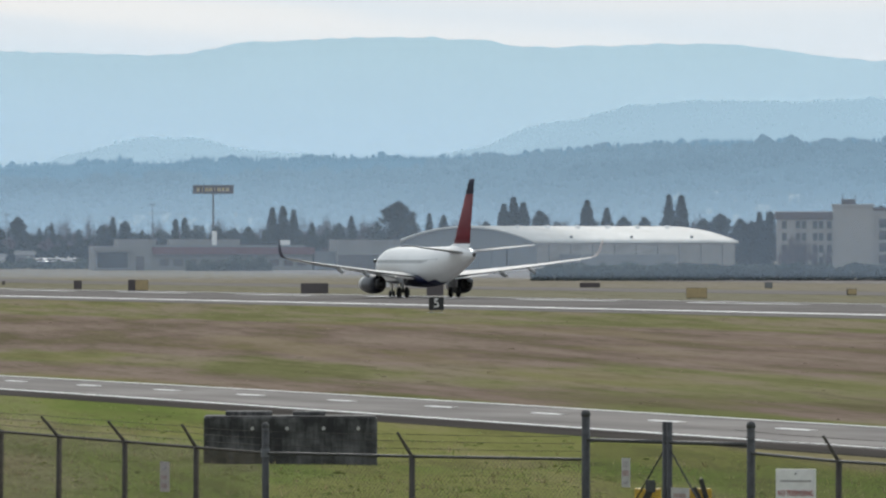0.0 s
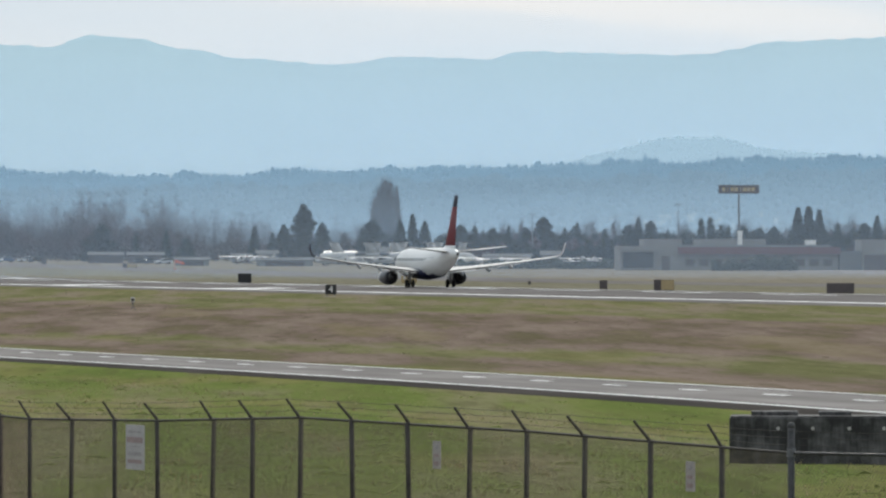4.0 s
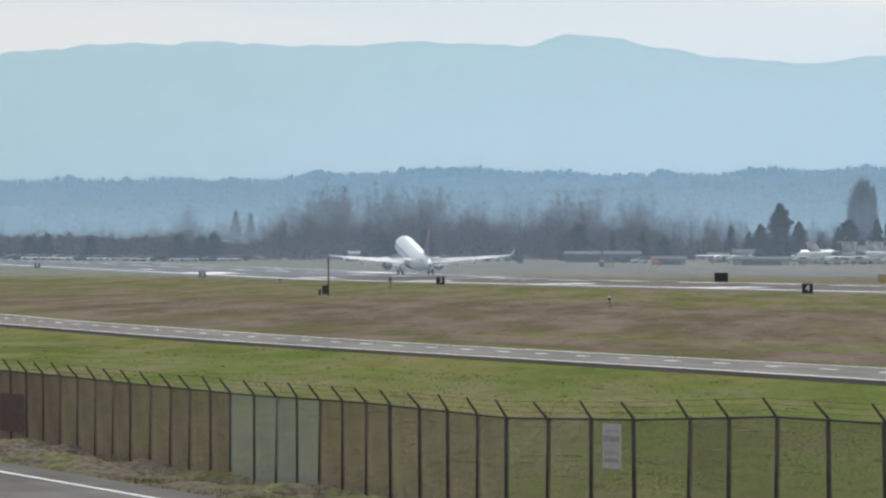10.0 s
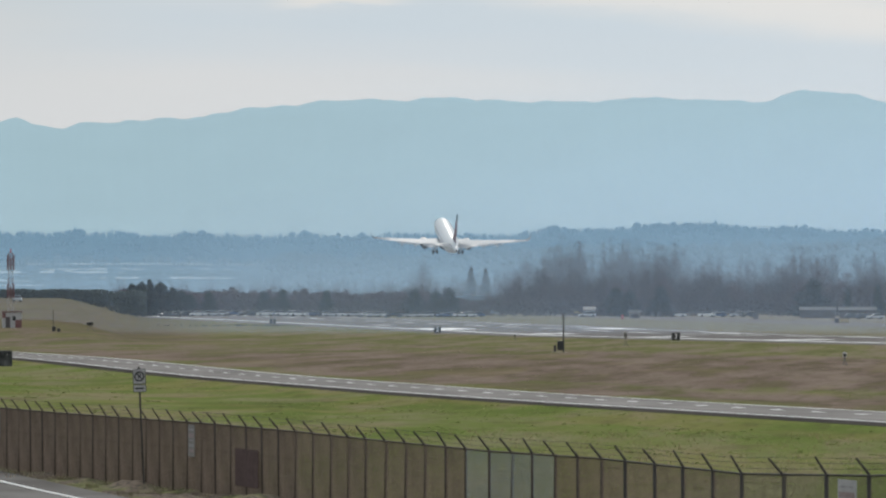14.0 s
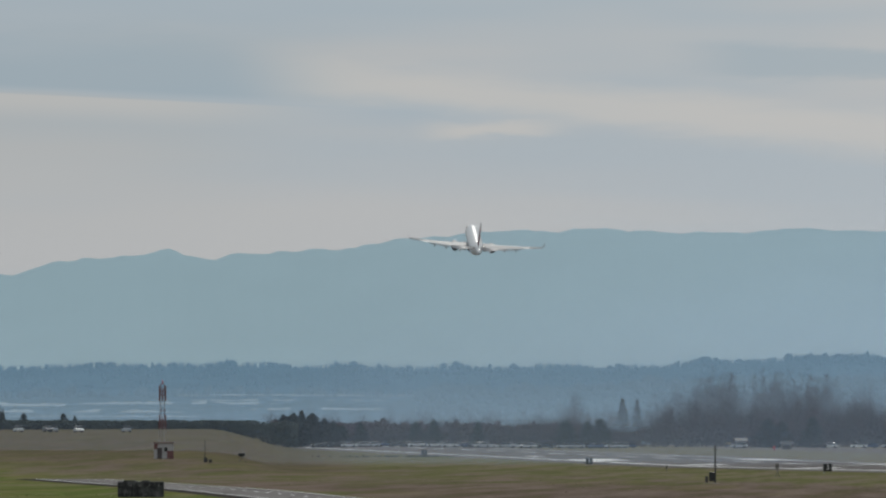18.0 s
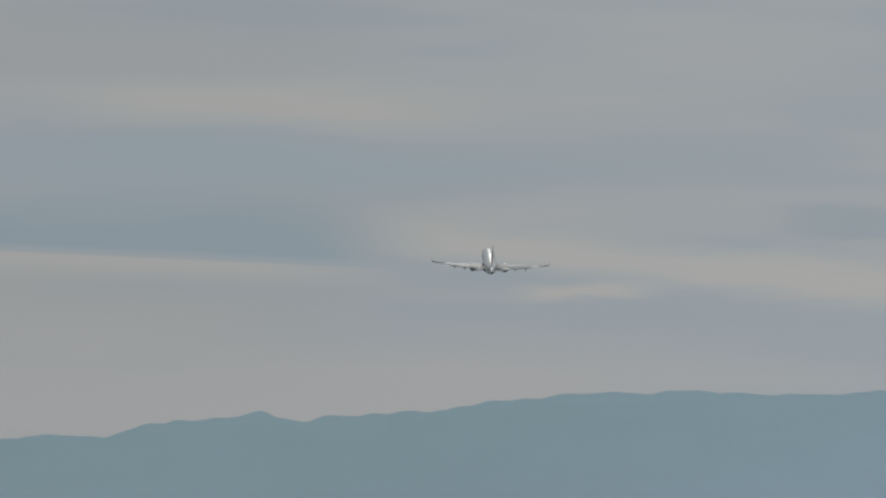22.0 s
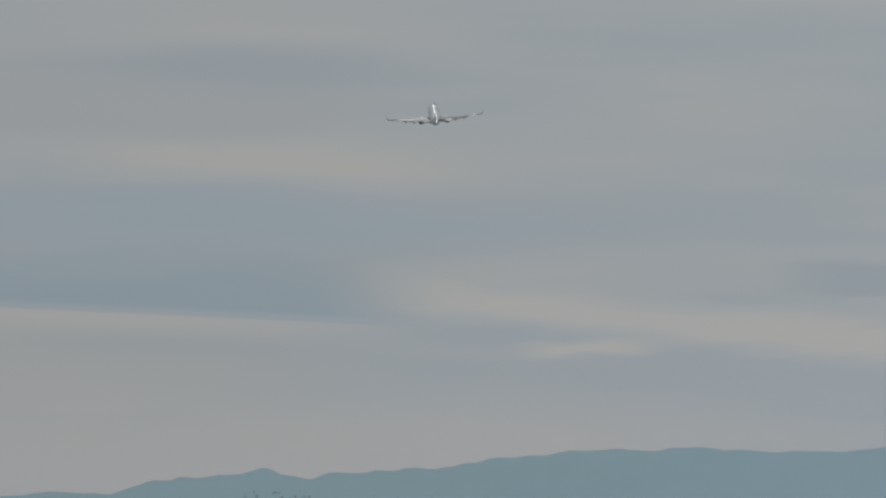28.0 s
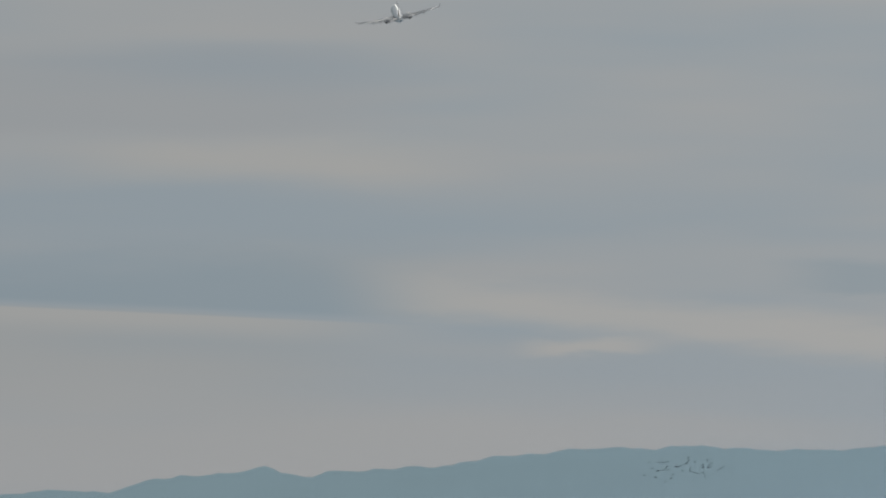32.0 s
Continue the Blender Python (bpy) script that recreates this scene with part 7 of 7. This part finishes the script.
def barricade():
    x, y, _ = polar(16.65, 127.5)
    z = gz(x, y)
    b = thing("road_barricade", "yellow barricade with black slanted ends behind the gate", "barricade", pose(x, y, z, 0, 0, -16))
    for sx in (-1, 1):
        part("panel", box(bmesh.new(), sx * 0.36, 0, 1.02, 0.38, 0.06, 0.34, 0.02), M["yellow"], b, "yellow barricade panel")
        part("foot", tube(bmesh.new(), (sx * 0.35, 0, -0.1), (sx * 0.35, 0, 1.1), 0.04), M["galv"], b)
        for k in range(2):
            m = pose(sx * (0.5 + 0.03 * k), -0.04, 0.92 + 0.1 * k, 0, sx * -24 + k * 8, 0)
            part("black_end", box(bmesh.new(), 0, 0, 0, 0.07, 0.05, 0.5, 0.01, m), M["sign_black"], b, "black slanted end stripe")
    part("cross_rail", box(bmesh.new(), 0, 0.05, 1.02, 1.1, 0.05, 0.12, 0.01), M["yellow"], b)


barricade()


def road_sign():
    x, y, _ = polar(5.316, 246.0)
    s = thing("roadside_sign", "white no-parking sign on a thin leaning steel post", "sign", pose(x, y, gz(x, y), 0, -2.6, 3))
    part("post", tube(bmesh.new(), (0, 0, -0.2), (0, 0, 3.42), 0.028, 0.028, 8), M["weathered"], s)
    edge = part("panel", box(bmesh.new(), 0, -0.035, 2.94, 0.36, 0.01, 0.42, 0.02), M["sign_black"], s, "dark rim of the upper plate")
    part("face", box(bmesh.new(), 0, -0.043, 2.955, 0.33, 0.008, 0.39, 0.004), M["sign_faded"], edge, "white upper plate")
    bm = bmesh.new()
    for k in range(24):
        a, b = 2 * math.pi * k / 24, 2 * math.pi * (k + 1) / 24
        tube(bm, (0.125 * math.cos(a), -0.052, 3.15 + 0.125 * math.sin(a)), (0.125 * math.cos(b), -0.052, 3.15 + 0.125 * math.sin(b)), 0.02, None, 5)
    tube(bm, (-0.088, -0.052, 3.238), (0.088, -0.052, 3.062), 0.017, None, 5)
    part("prohibition_ring", bm, M["sign_black"], edge, "dark ring and bar")
    text_part("letter", "P", 0.2, "sign_black", edge, pose(0, -0.05, 3.15, 90), depth=0.004)
    low = part("lower_panel", box(bmesh.new(), 0, -0.035, 2.72, 0.36, 0.01, 0.2, 0.02), M["sign_black"], s, "dark rim of the lower plate")
    part("face", box(bmesh.new(), 0, -0.043, 2.733, 0.33, 0.008, 0.174, 0.004), M["sign_faded"], low, "white lower plate")
    bm = box(bmesh.new(), 0, -0.05, 2.80, 0.17, 0.006, 0.045)
    for sx in (-1, 1):
        tube(bm, (sx * 0.08, -0.05, 2.8225), (sx * 0.13, -0.05, 2.8225), 0.045, 0.004, 6)
    part("arrow", bm, M["sign_black"], low, "black double arrow")


road_sign()


# ---- grass tufts on the verge and under the fence ----
def tufts(name, count, place, tall, material, label, seed, blades=7):
    r = random.Random(seed)
    vs, fs = [], []
    for _ in range(count):
        x, y, k = place(r)
        z = gz(x, y) + rough(x, y) - 0.02
        for _ in range(blades):
            q = r.random() * 6.283
            h = tall * k * r.uniform(0.4, 1.0)
            bx, by = x + r.gauss(0, 0.09), y + r.gauss(0, 0.12)
            w = r.uniform(0.008, 0.02)
            lx, ly = math.cos(q) * h * 0.45, math.sin(q) * h * 0.45
            c = len(vs)
            vs += [(bx - w * math.sin(q), by + w * math.cos(q), z), (bx + w * math.sin(q), by - w * math.cos(q), z), (bx + lx, by + ly, z + h)]
            fs.append((c, c + 1, c + 2))
    return tagged(new(name, mesh_of(name, vs, fs, material)), label, "grass", kind="stuff")


def verge(r):
    y = 120 + 190 * r.random() ** 1.3
    x = EDGE(y) + 1.6 + r.random() * 3.2
    return x, y, 0.4 + 0.9 * max(0.0, noise.noise((x * 0.5, y * 0.22, 2)) + 0.35)


def under_fence(r):
    p = r.random() * (len(FENCE_PTS) - 2)
    i = int(p)
    q = FENCE_PTS[i].lerp(FENCE_PTS[i + 1], p - i)
    return q.x + r.gauss(0.2, 0.5), q.y, 0.7 + 0.5 * r.random()


def infield(r):
    y = 130 + 260 * r.random() ** 1.5
    x = EDGE(y) + 6 + r.random() * 42
    return x, y, 0.5 + 0.6 * max(0.0, noise.noise((x * 0.3, y * 0.12, 9)) + 0.3)


def verge_bank():
    """The strip between the road and the fence: hummocks of turf and bare earth with hollows."""
    vs, fs = [], []
    ny, nx = 560, 22
    for j in range(ny + 1):
        y = 112 + 240 * j / ny
        for i in range(nx + 1):
            u = i / nx
            x = EDGE(y) + 1.42 + 4.6 * u
            lump = max(0.0, noise.noise((x * 0.75, y * 0.26, 1.5)) + 0.1) * 0.34 + noise.noise((x * 2.3, y * 0.9, 4)) * 0.10 + noise.noise((x * 4.6, y * 2.1, 8)) * 0.05
            z = gz(x, y) + rough(x, y) + 0.035 + max(-0.03, lump) * smooth(0.02, 0.28, u) * smooth(1.02, 0.8, u)
            vs.append((x, y, z - (0.12 if i in (0, nx) else 0)))
    k = nx + 1
    fs = [(j * k + i, j * k + i + 1, (j + 1) * k + i + 1, (j + 1) * k + i) for j in range(ny) for i in range(nx)]
    m = bpy.data.materials.new("verge_turf")
    m.use_nodes = True
    nt = m.node_tree
    b = nt.nodes["Principled BSDF"]
    pos = nt.nodes.new("ShaderNodeTexCoord").outputs["Object"]
    broad, fine = fog(nt, pos, 1.0, 5, 0.6, (0.55, 0.2, 0.6)), fog(nt, pos, 1.0, 4, 0.65, (4.5, 2.0, 4.5))
    turf = blend(nt, step(nt, fine, 0.35, 0.65), (0.062, 0.072, 0.022), (0.165, 0.160, 0.056))
    earth = blend(nt, step(nt, fine, 0.35, 0.65), (0.050, 0.036, 0.028), (0.170, 0.128, 0.094))
    nt.links.new(blend(nt, step(nt, broad, 0.42, 0.56), turf, earth), b.inputs["Base Color"])
    b.inputs["Roughness"].default_value, b.inputs["Specular IOR Level"].default_value = 0.95, 0.1
    bp = node(nt, "ShaderNodeBump", Strength=0.7, Distance=0.06)
    nt.links.new(fine, bp.inputs["Height"])
    nt.links.new(bp.outputs[0], b.inputs["Normal"])
    tagged(new("verge", mesh_of("verge", vs, fs, m, True)), "hummocky road verge of worn turf and bare earth", "ground", kind="structure")


verge_bank()
tufts("verge_earth", 4500, verge, 0.12, M["tussock"], "dark earthy clumps on the road verge", 6)
tufts("verge_grass", 4000, verge, 0.13, M["turf_verge"], "rough green grass on the road verge", 1)
tufts("verge_straw", 2500, verge, 0.10, M["straw_dull"], "dry straw-coloured grass on the road verge", 2)
tufts("fence_weeds", 1500, under_fence, 0.24, M["straw_dull"], "tall dry weeds along the fence foot", 3)
tufts("infield_grass", 16000, infield, 0.11, M["blade"], "short green grass inside the fence", 4, 5)
tufts("infield_straw", 3500, infield, 0.26, M["straw"], "scattered dry stalks inside the fence", 5, 4)


def clumps(name, count, x0, x1, y0, y1, tall, wide, material, label, seed, patch, sign):
    """Low tussocks, thick where the patches of that grass are."""
    r = random.Random(seed)
    vs, fs = [], []
    made = 0
    while made < count:
        y = y0 + (y1 - y0) * r.random() ** 1.6
        x = r.uniform(x0, x1)
        f = sign * noise.noise((x * 0.07, y * 0.022, patch)) + 0.5 * noise.noise((x * 0.3, y * 0.1, patch + 5))
        if f < r.uniform(-0.35, 0.45) or 72 < x < 87:
            continue
        made += 1
        z = gz(x, y) - 0.02
        k = 0.6 + 0.6 * r.random() + 0.0005 * y
        for _ in range(3):
            q = r.random() * 6.283
            w, h = wide * k * r.uniform(0.3, 0.6), tall * k * r.uniform(0.4, 1.1)
            bx, by = x + r.gauss(0, wide * 0.5), y + r.gauss(0, wide * 0.8)
            dx, dy = w * math.cos(q), w * math.sin(q)
            lx, ly = r.gauss(0, 0.3) * h, r.gauss(0, 0.3) * h
            c = len(vs)
            vs += [(bx - dx, by - dy, z), (bx + dx, by + dy, z), (bx + lx, by + ly, z + h)]
            fs.append((c, c + 1, c + 2))
    return tagged(new(name, mesh_of(name, vs, fs, material)), label, "grass", kind="stuff")


clumps("infield_tussocks", 900, 87, 214, 190, 1300, 0.05, 0.34, M["straw_dull"], "pale dry grass clumps on the infield", 23, 8.0, 1)
clumps("infield_tussocks", 2200, 32, 73, 150, 900, 0.06, 0.36, M["turf_light"], "light green grass clumps inside the fence", 25, 4.0, -1)
tufts("verge_mounds", 1100, verge, 0.17, M["turf_verge"], "shaggy yellow-green grass mounds on the road verge", 31, 16)
tufts("verge_mounds", 1500, verge, 0.18, M["tussock"], "shaggy brown grass mounds on the road verge", 32, 16)


# ---- passing vehicle ----
def suv():
    c = thing("white_suv", "white sport utility vehicle with a dark roof rack", "car")
    paint = mat("suv_white", (0.8, 0.8, 0.8), 0.22, 0.0, vary=0.04, grain=1, patch=0.2)
    piece("body", side_profile("body", [(-2.45, 0.45), (2.4, 0.42), (2.5, 0.75), (2.35, 1.05), (1.2, 1.14), (-2.42, 1.16), (-2.52, 0.8)], 1.95, paint), c)
    piece("cabin", side_profile("cabin", [(-2.36, 1.12), (1.15, 1.12), (0.45, 1.78), (-2.15, 1.81)], 1.78, M["glass"]), c)
    piece("roof", side_profile("roof", [(-2.25, 1.79), (0.5, 1.77), (0.35, 1.83), (-2.05, 1.87)], 1.76, paint, 0.025), c)
    for sx in (-1, 1):
        for y in (-2.28, -0.9, 0.2):
            part("pillar", tube(bmesh.new(), (sx * 0.9, y, 1.13), (sx * 0.8, y + (0.12 if y < -2 else 0), 1.75), 0.06, 0.06, 6), paint, c)
        part("roof_rail", tube(bmesh.new(), (sx * 0.74, -1.95, 1.90), (sx * 0.74, 0.2, 1.88), 0.03, None, 8), M["dark_metal"], c, "dark roof rail")
        for y in (-1.8, 0.05):
            part("rail_foot", box(bmesh.new(), sx * 0.72, y, 1.84, 0.06, 0.12, 0.09), M["dark_metal"], c)
        part("tail_lamp", box(bmesh.new(), sx * 0.88, -2.44, 0.95, 0.16, 0.12, 0.5, 0.03), M["sign_red"], c, "red tail lamp")
        part("head_lamp", box(bmesh.new(), sx * 0.78, 2.42, 0.72, 0.35, 0.12, 0.2, 0.03), M["bare_metal"], c)
        part("mirror", box(bmesh.new(), sx * 1.08, 0.75, 1.1, 0.22, 0.12, 0.16, 0.03), paint, c)
        for y in (-1.5, 1.55):
            w = piece("wheel", WHEEL, c, pose(sx * 0.86, y, 0.37) @ Matrix.Diagonal((1.1, 1.09, 1.09, 1)))
    for y in (-1.3, -0.4):
        part("crossbar", tube(bmesh.new(), (-0.72, y, 1.91), (0.72, y, 1.91), 0.022, None, 6), M["dark_metal"], c)
    part("rear_bumper", box(bmesh.new(), 0, -2.5, 0.45, 1.8, 0.16, 0.28, 0.05), M["dark_metal"], c)
    part("plate", box(bmesh.new(), 0, -2.55, 0.85, 0.3, 0.02, 0.15), M["sign_white"], c)
    return c


SUV = suv()


# ---- cars on the far road ----
FAR_CARS = []
for k, right, drift, away in ((0, 3.555, -0.09, 1), (2, 3.706, 0.09, -1), (1, 3.775, -0.085, 1), (0, 3.905, 0.092, -1), (1, 4.243, -0.068, 1), (0, 3.30, 0.09, -1)):
    name, cat, meshes, names, wy = KINDS[k]
    c = thing("driving_car", "%s car driving on the road past the airfield" % NAMES[k], "car", None, "cars on the far road")
    for nm, me in zip(names, meshes):
        piece(nm, me, c)
    for sx in (-1, 1):
        for sy in (-1, 1):
            piece("wheel", WHEEL, c, pose(sx * 0.78, sy * wy, 0.34))
    FAR_CARS.append((c, right, drift, away))


# ---- birds ----
def bird(span_m, label, group=""):
    b = thing("bird", label, "bird", None, group)
    part("body", loft(bmesh.new(), [[(0.055 * span_m * s * math.cos(a), y, 0.055 * span_m * s * math.sin(a)) for a in (0, 1.05, 2.1, 3.14, 4.2, 5.24)] for y, s in ((-span_m * 0.36, 0.3), (-span_m * 0.1, 1.6), (span_m * 0.15, 1.7), (span_m * 0.32, 0.4))]), M["feather"], b)
    wings = []
    for s in (-1, 1):
        bm = loft(bmesh.new(), [[(0, 0.06 * span_m * 2, 0.004), (0, -0.06 * span_m * 2, 0.004), (0, 0, 0.014)], [(s * span_m * 0.28, 0.07 * span_m * 2, 0.05), (s * span_m * 0.28, -0.03 * span_m, 0.05), (s * span_m * 0.28, 0.03, 0.058)],
                                [(s * span_m * 0.5, -0.02, 0.03), (s * span_m * 0.5, -0.05, 0.03), (s * span_m * 0.5, -0.03, 0.034)]])
        wings.append(part("wing", bm, M["feather"], b))
    return b, wings


LONE, LONE_WINGS = bird(0.85, "single dark bird flying across the grey sky")
FLOCK = []
rnd = random.Random(19)
for k in range(44):
    b, w = bird(0.42, "small dark bird in a loose flock", "flock of birds")
    FLOCK.append((b, w, rnd.uniform(-5, 5), rnd.uniform(-25, 25), rnd.gauss(0, 0.5), rnd.uniform(0, 6.28)))
FLOCK_FAR = []
for k in range(90):
    b, w = bird(0.9, "small dark bird in a loose flock before the wooded hills", "flock over the far trees")
    FLOCK_FAR.append((b, w, rnd.gauss(0, 8.5), rnd.uniform(-15, 15), rnd.gauss(0, 1.7), rnd.uniform(0, 6.28)))


# ---- keyed motion ----
JET_ROWS = [  # seconds, x, y, z of the tail cone, pitch, bank to the right, heading to the right
    (0, 249.0, 905.6, 5.43, 0.00, 0.00, 0.00),
    (0.5, 249.0, 939.1, 5.43, 0.00, 0.00, 0.00),
    (1, 249.0, 972.9, 5.43, 0.00, 0.00, 0.00),
    (1.5, 249.0, 1007.0, 5.43, 0.00, 0.00, 0.00),
    (2, 249.0, 1041.4, 5.43, 0.00, 0.00, 0.00),
    (2.5, 249.0, 1076.1, 5.43, 0.00, 0.00, 0.00),
    (3, 249.0, 1111.1, 5.43, 0.00, 0.00, 0.00),
    (3.5, 249.0, 1146.5, 5.43, 0.00, 0.00, 0.00),
    (4, 249.0, 1182.1, 5.43, 0.00, 0.00, 0.00),
    (4.5, 249.0, 1218.0, 5.43, 0.00, 0.00, 0.00),
    (6.5, 249.0, 1364.9, 5.17, 0.80, 0.00, 0.00),
    (7, 249.0, 1402.5, 4.85, 1.80, 0.00, 0.00),
    (7.5, 249.0, 1440.3, 4.46, 3.00, 0.00, 0.00),
    (8, 249.0, 1478.5, 4.07, 4.20, 0.00, 0.00),
    (8.5, 249.0, 1516.9, 3.71, 5.30, 0.00, 0.00),
    (9, 249.0, 1555.7, 3.35, 6.40, 0.00, 0.00),
    (9.5, 249.0, 1594.9, 3.10, 7.40, 0.00, 0.12),
    (10, 248.9, 1634.3, 3.14, 8.40, 0.00, 0.25),
    (10.5, 248.8, 1672.9, 3.75, 9.20, 0.00, 0.38),
    (11, 248.7, 1711.8, 5.01, 10.00, 0.00, 0.50),
    (11.5, 248.8, 1750.9, 7.02, 10.40, 0.00, 0.68),
    (12, 248.9, 1790.4, 8.46, 10.80, 0.00, 0.85),
    (12.5, 249.1, 1830.1, 10.24, 11.05, 0.25, 1.02),
    (13, 249.5, 1870.0, 12.50, 11.30, 0.50, 1.20),
    (13.5, 250.0, 1910.3, 15.16, 11.65, 0.75, 1.36),
    (14, 250.6, 1950.9, 18.16, 12.00, 1.00, 1.51),
    (14.5, 251.3, 1991.7, 21.41, 12.20, 1.50, 1.67),
    (16.5, 255.5, 2158.2, 38.18, 13.00, 3.50, 2.17),
    (17, 257.1, 2200.7, 43.23, 13.04, 3.70, 2.31),
    (17.5, 258.7, 2243.4, 48.29, 13.08, 3.90, 2.46),
    (18, 260.1, 2286.5, 53.38, 13.12, 4.10, 2.61),
    (18.5, 261.8, 2330.0, 58.81, 13.16, 4.30, 2.75),
    (19, 263.8, 2373.8, 64.55, 13.20, 4.50, 2.90),
    (19.5, 265.8, 2417.9, 70.42, 13.27, 4.12, 2.95),
    (20, 267.8, 2462.4, 76.48, 13.35, 3.75, 3.00),
    (20.5, 269.9, 2507.3, 82.81, 13.43, 3.38, 3.05),
    (21, 272.4, 2552.5, 89.50, 13.50, 3.00, 3.10),
    (21.5, 274.8, 2598.1, 96.47, 13.57, 2.50, 3.15),
    (22, 277.2, 2644.0, 103.41, 13.65, 2.00, 3.20),
    (22.5, 279.9, 2690.4, 110.32, 13.73, 1.50, 3.33),
    (23, 282.7, 2737.0, 117.58, 13.80, 1.00, 3.47),
    (23.5, 285.3, 2784.1, 125.20, 13.88, 0.60, 3.52),
    (24, 288.2, 2831.5, 132.95, 13.96, 0.20, 3.57),
    (24.5, 291.5, 2879.4, 140.86, 14.04, -0.20, 3.63),
    (25, 294.8, 2927.6, 149.05, 14.12, -0.60, 3.68),
    (25.5, 297.8, 2976.2, 157.46, 14.20, -1.00, 3.78),
    (27.5, 312.3, 3174.7, 191.13, 14.52, -3.00, 4.20),
    (28, 316.1, 3225.3, 199.73, 14.60, -4.00, 4.30),
    (28.5, 319.8, 3276.4, 208.32, 14.60, -5.00, 4.25),
    (29, 323.5, 3327.9, 216.96, 14.60, -6.00, 4.20),
    (29.5, 327.2, 3379.8, 225.53, 14.60, -7.00, 4.15),
    (30, 330.8, 3432.2, 233.87, 14.60, -8.00, 4.10),
    (30.5, 334.1, 3485.0, 242.05, 14.60, -9.00, 4.05),
    (31, 337.2, 3538.2, 250.32, 14.60, -10.00, 4.00),
    (31.5, 340.0, 3591.9, 258.59, 14.60, -11.00, 3.95),
    (32, 342.7, 3646.1, 266.70, 14.60, -12.00, 3.90),
]


def motions():
    walk(JET, [(t, pose(x, y, z, p, b, -h)) for t, x, y, z, p, b, h in JET_ROWS])
    for leg, s in JET_GEARS:
        x, y, z = leg.matrix_basis.translation
        rows = [(0, 0), (14.4, 0), (15.2, 12), (16.0, 45), (16.8, 75), (17.4, 86), (32, 86)] if s > 0 else [(0, 0), (14.6, 0), (15.4, 12), (16.3, 42), (17.1, 72), (17.7, 86), (32, 86)]
        walk(leg, [(t, pose(x, y, z, 0, s * a, 0)) for t, a in rows])
    x, y, z = JET_NOSE.matrix_basis.translation
    walk(JET_NOSE, [(t, pose(x, y, z, a, 0, 0)) for t, a in ((0, 0), (14.4, 0), (15.2, 25), (16, 70), (16.6, 88), (32, 88))])
    # the car drives off along the public road
    walk(SUV, [(t, pose(EDGE(114.1 + 25.5 * (t - 2.0)) - 2.07, 114.1 + 25.5 * (t - 2.0), 0.63, 0, 0, 1.5)) for t in (0, 0.5, 1, 1.5, 2, 2.5, 3, 3.5, 4, 5, 6)] + [(32, pose(EDGE(867) - 2.07, 867, 0.585, 0, 0, 0.4))])
    # cars on the road beyond the embankment
    for c, right, drift, away in FAR_CARS:
        rows = []
        for t in (0, 6, 12, 15, 16.5, 18, 19.5, 21, 25, 32):
            x, y, _ = polar(right + drift * (t - 17.8), 2110 + 19 * away * (t - 17.8))
            x1, y1, _ = polar(right + drift * (t - 17.7), 2110 + 19 * away * (t - 17.7))
            rows.append((t, pose(x, y, gz(x, y), 0, 0, -math.degrees(math.atan2(x1 - x, y1 - y)))))
        walk(c, rows)
    # birds: bearing in degrees right of +y, degrees above the horizon
    lone = [(0, 22.0, 5.2), (27.5, 4.9, 4.5), (29, 3.916, 4.105), (29.3, 3.77, 4.02), (29.6, 3.57, 3.92), (29.9, 3.33, 3.825), (30.2, 3.06, 3.74), (32, 1.2, 3.4)]
    walk(LONE, [(t, pose(*polar(a, 640, EYE + 640 * math.tan(radians(e))), 0, 0, 88)) for t, a, e in lone])
    for s, wing_ob in zip((-1, 1), LONE_WINGS):
        walk(wing_ob, [(t * 0.25, pose(0, 0, 0, 0, -s * (28 * math.sin(t * 1.9)), 0)) for t in range(0, 129)])
    for b, wings, dx, dy, dz, ph in FLOCK:
        rows = []
        for t, a, e in ((0, -9.0, 0.6), (23, 1.1, 0.6), (27, 3.9, 0.85), (28.3, 4.8, 1.02), (29, 5.27, 1.05), (29.5, 5.56, 1.07), (30, 5.85, 1.09), (30.5, 6.19, 1.13), (31, 6.53, 1.16), (31.5, 6.9, 1.18), (32, 7.22, 1.20)):
            x, y, z = polar(a, 1000 + dy, EYE + 1000 * math.tan(radians(e)))
            rows.append((t, pose(x + dx + 0.5 * math.sin(t * 1.3 + ph), y, z + dz + 0.35 * math.sin(t * 2.1 + ph * 2), 0, 18 * math.sin(t * 3 + ph), -80)))
        walk(b, rows)
    # an earlier flock crosses low before the hills and drops behind the wood
    for b, wings, dx, dy, dz, ph in FLOCK_FAR:
        rows = []
        for t, a, e in ((0, 2.0, 0.40), (8, 4.4, 0.43), (11, 5.32, 0.44), (11.5, 5.49, 0.44), (12, 5.62, 0.44), (12.5, 5.83, 0.43), (12.75, 5.92, 0.24), (13.0, 5.98, -0.2), (16, 6.0, -0.2), (32, 6.0, -0.2)):
            x, y, z = polar(a, 2000 + dy, EYE + 2000 * math.tan(radians(e)))
            f = 1 if t < 12.9 else 0
            lean = dz - 0.12 * dx
            rows.append((t, pose(x + dx + 0.8 * math.sin(t * 1.3 + ph), y, max(z + lean * f + 0.5 * f * math.sin(t * 2.1 + ph * 2), gz(x, y) + 0.3), 0, 38 * math.sin(t * 3 + ph), -80)))
        walk(b, rows)


motions()
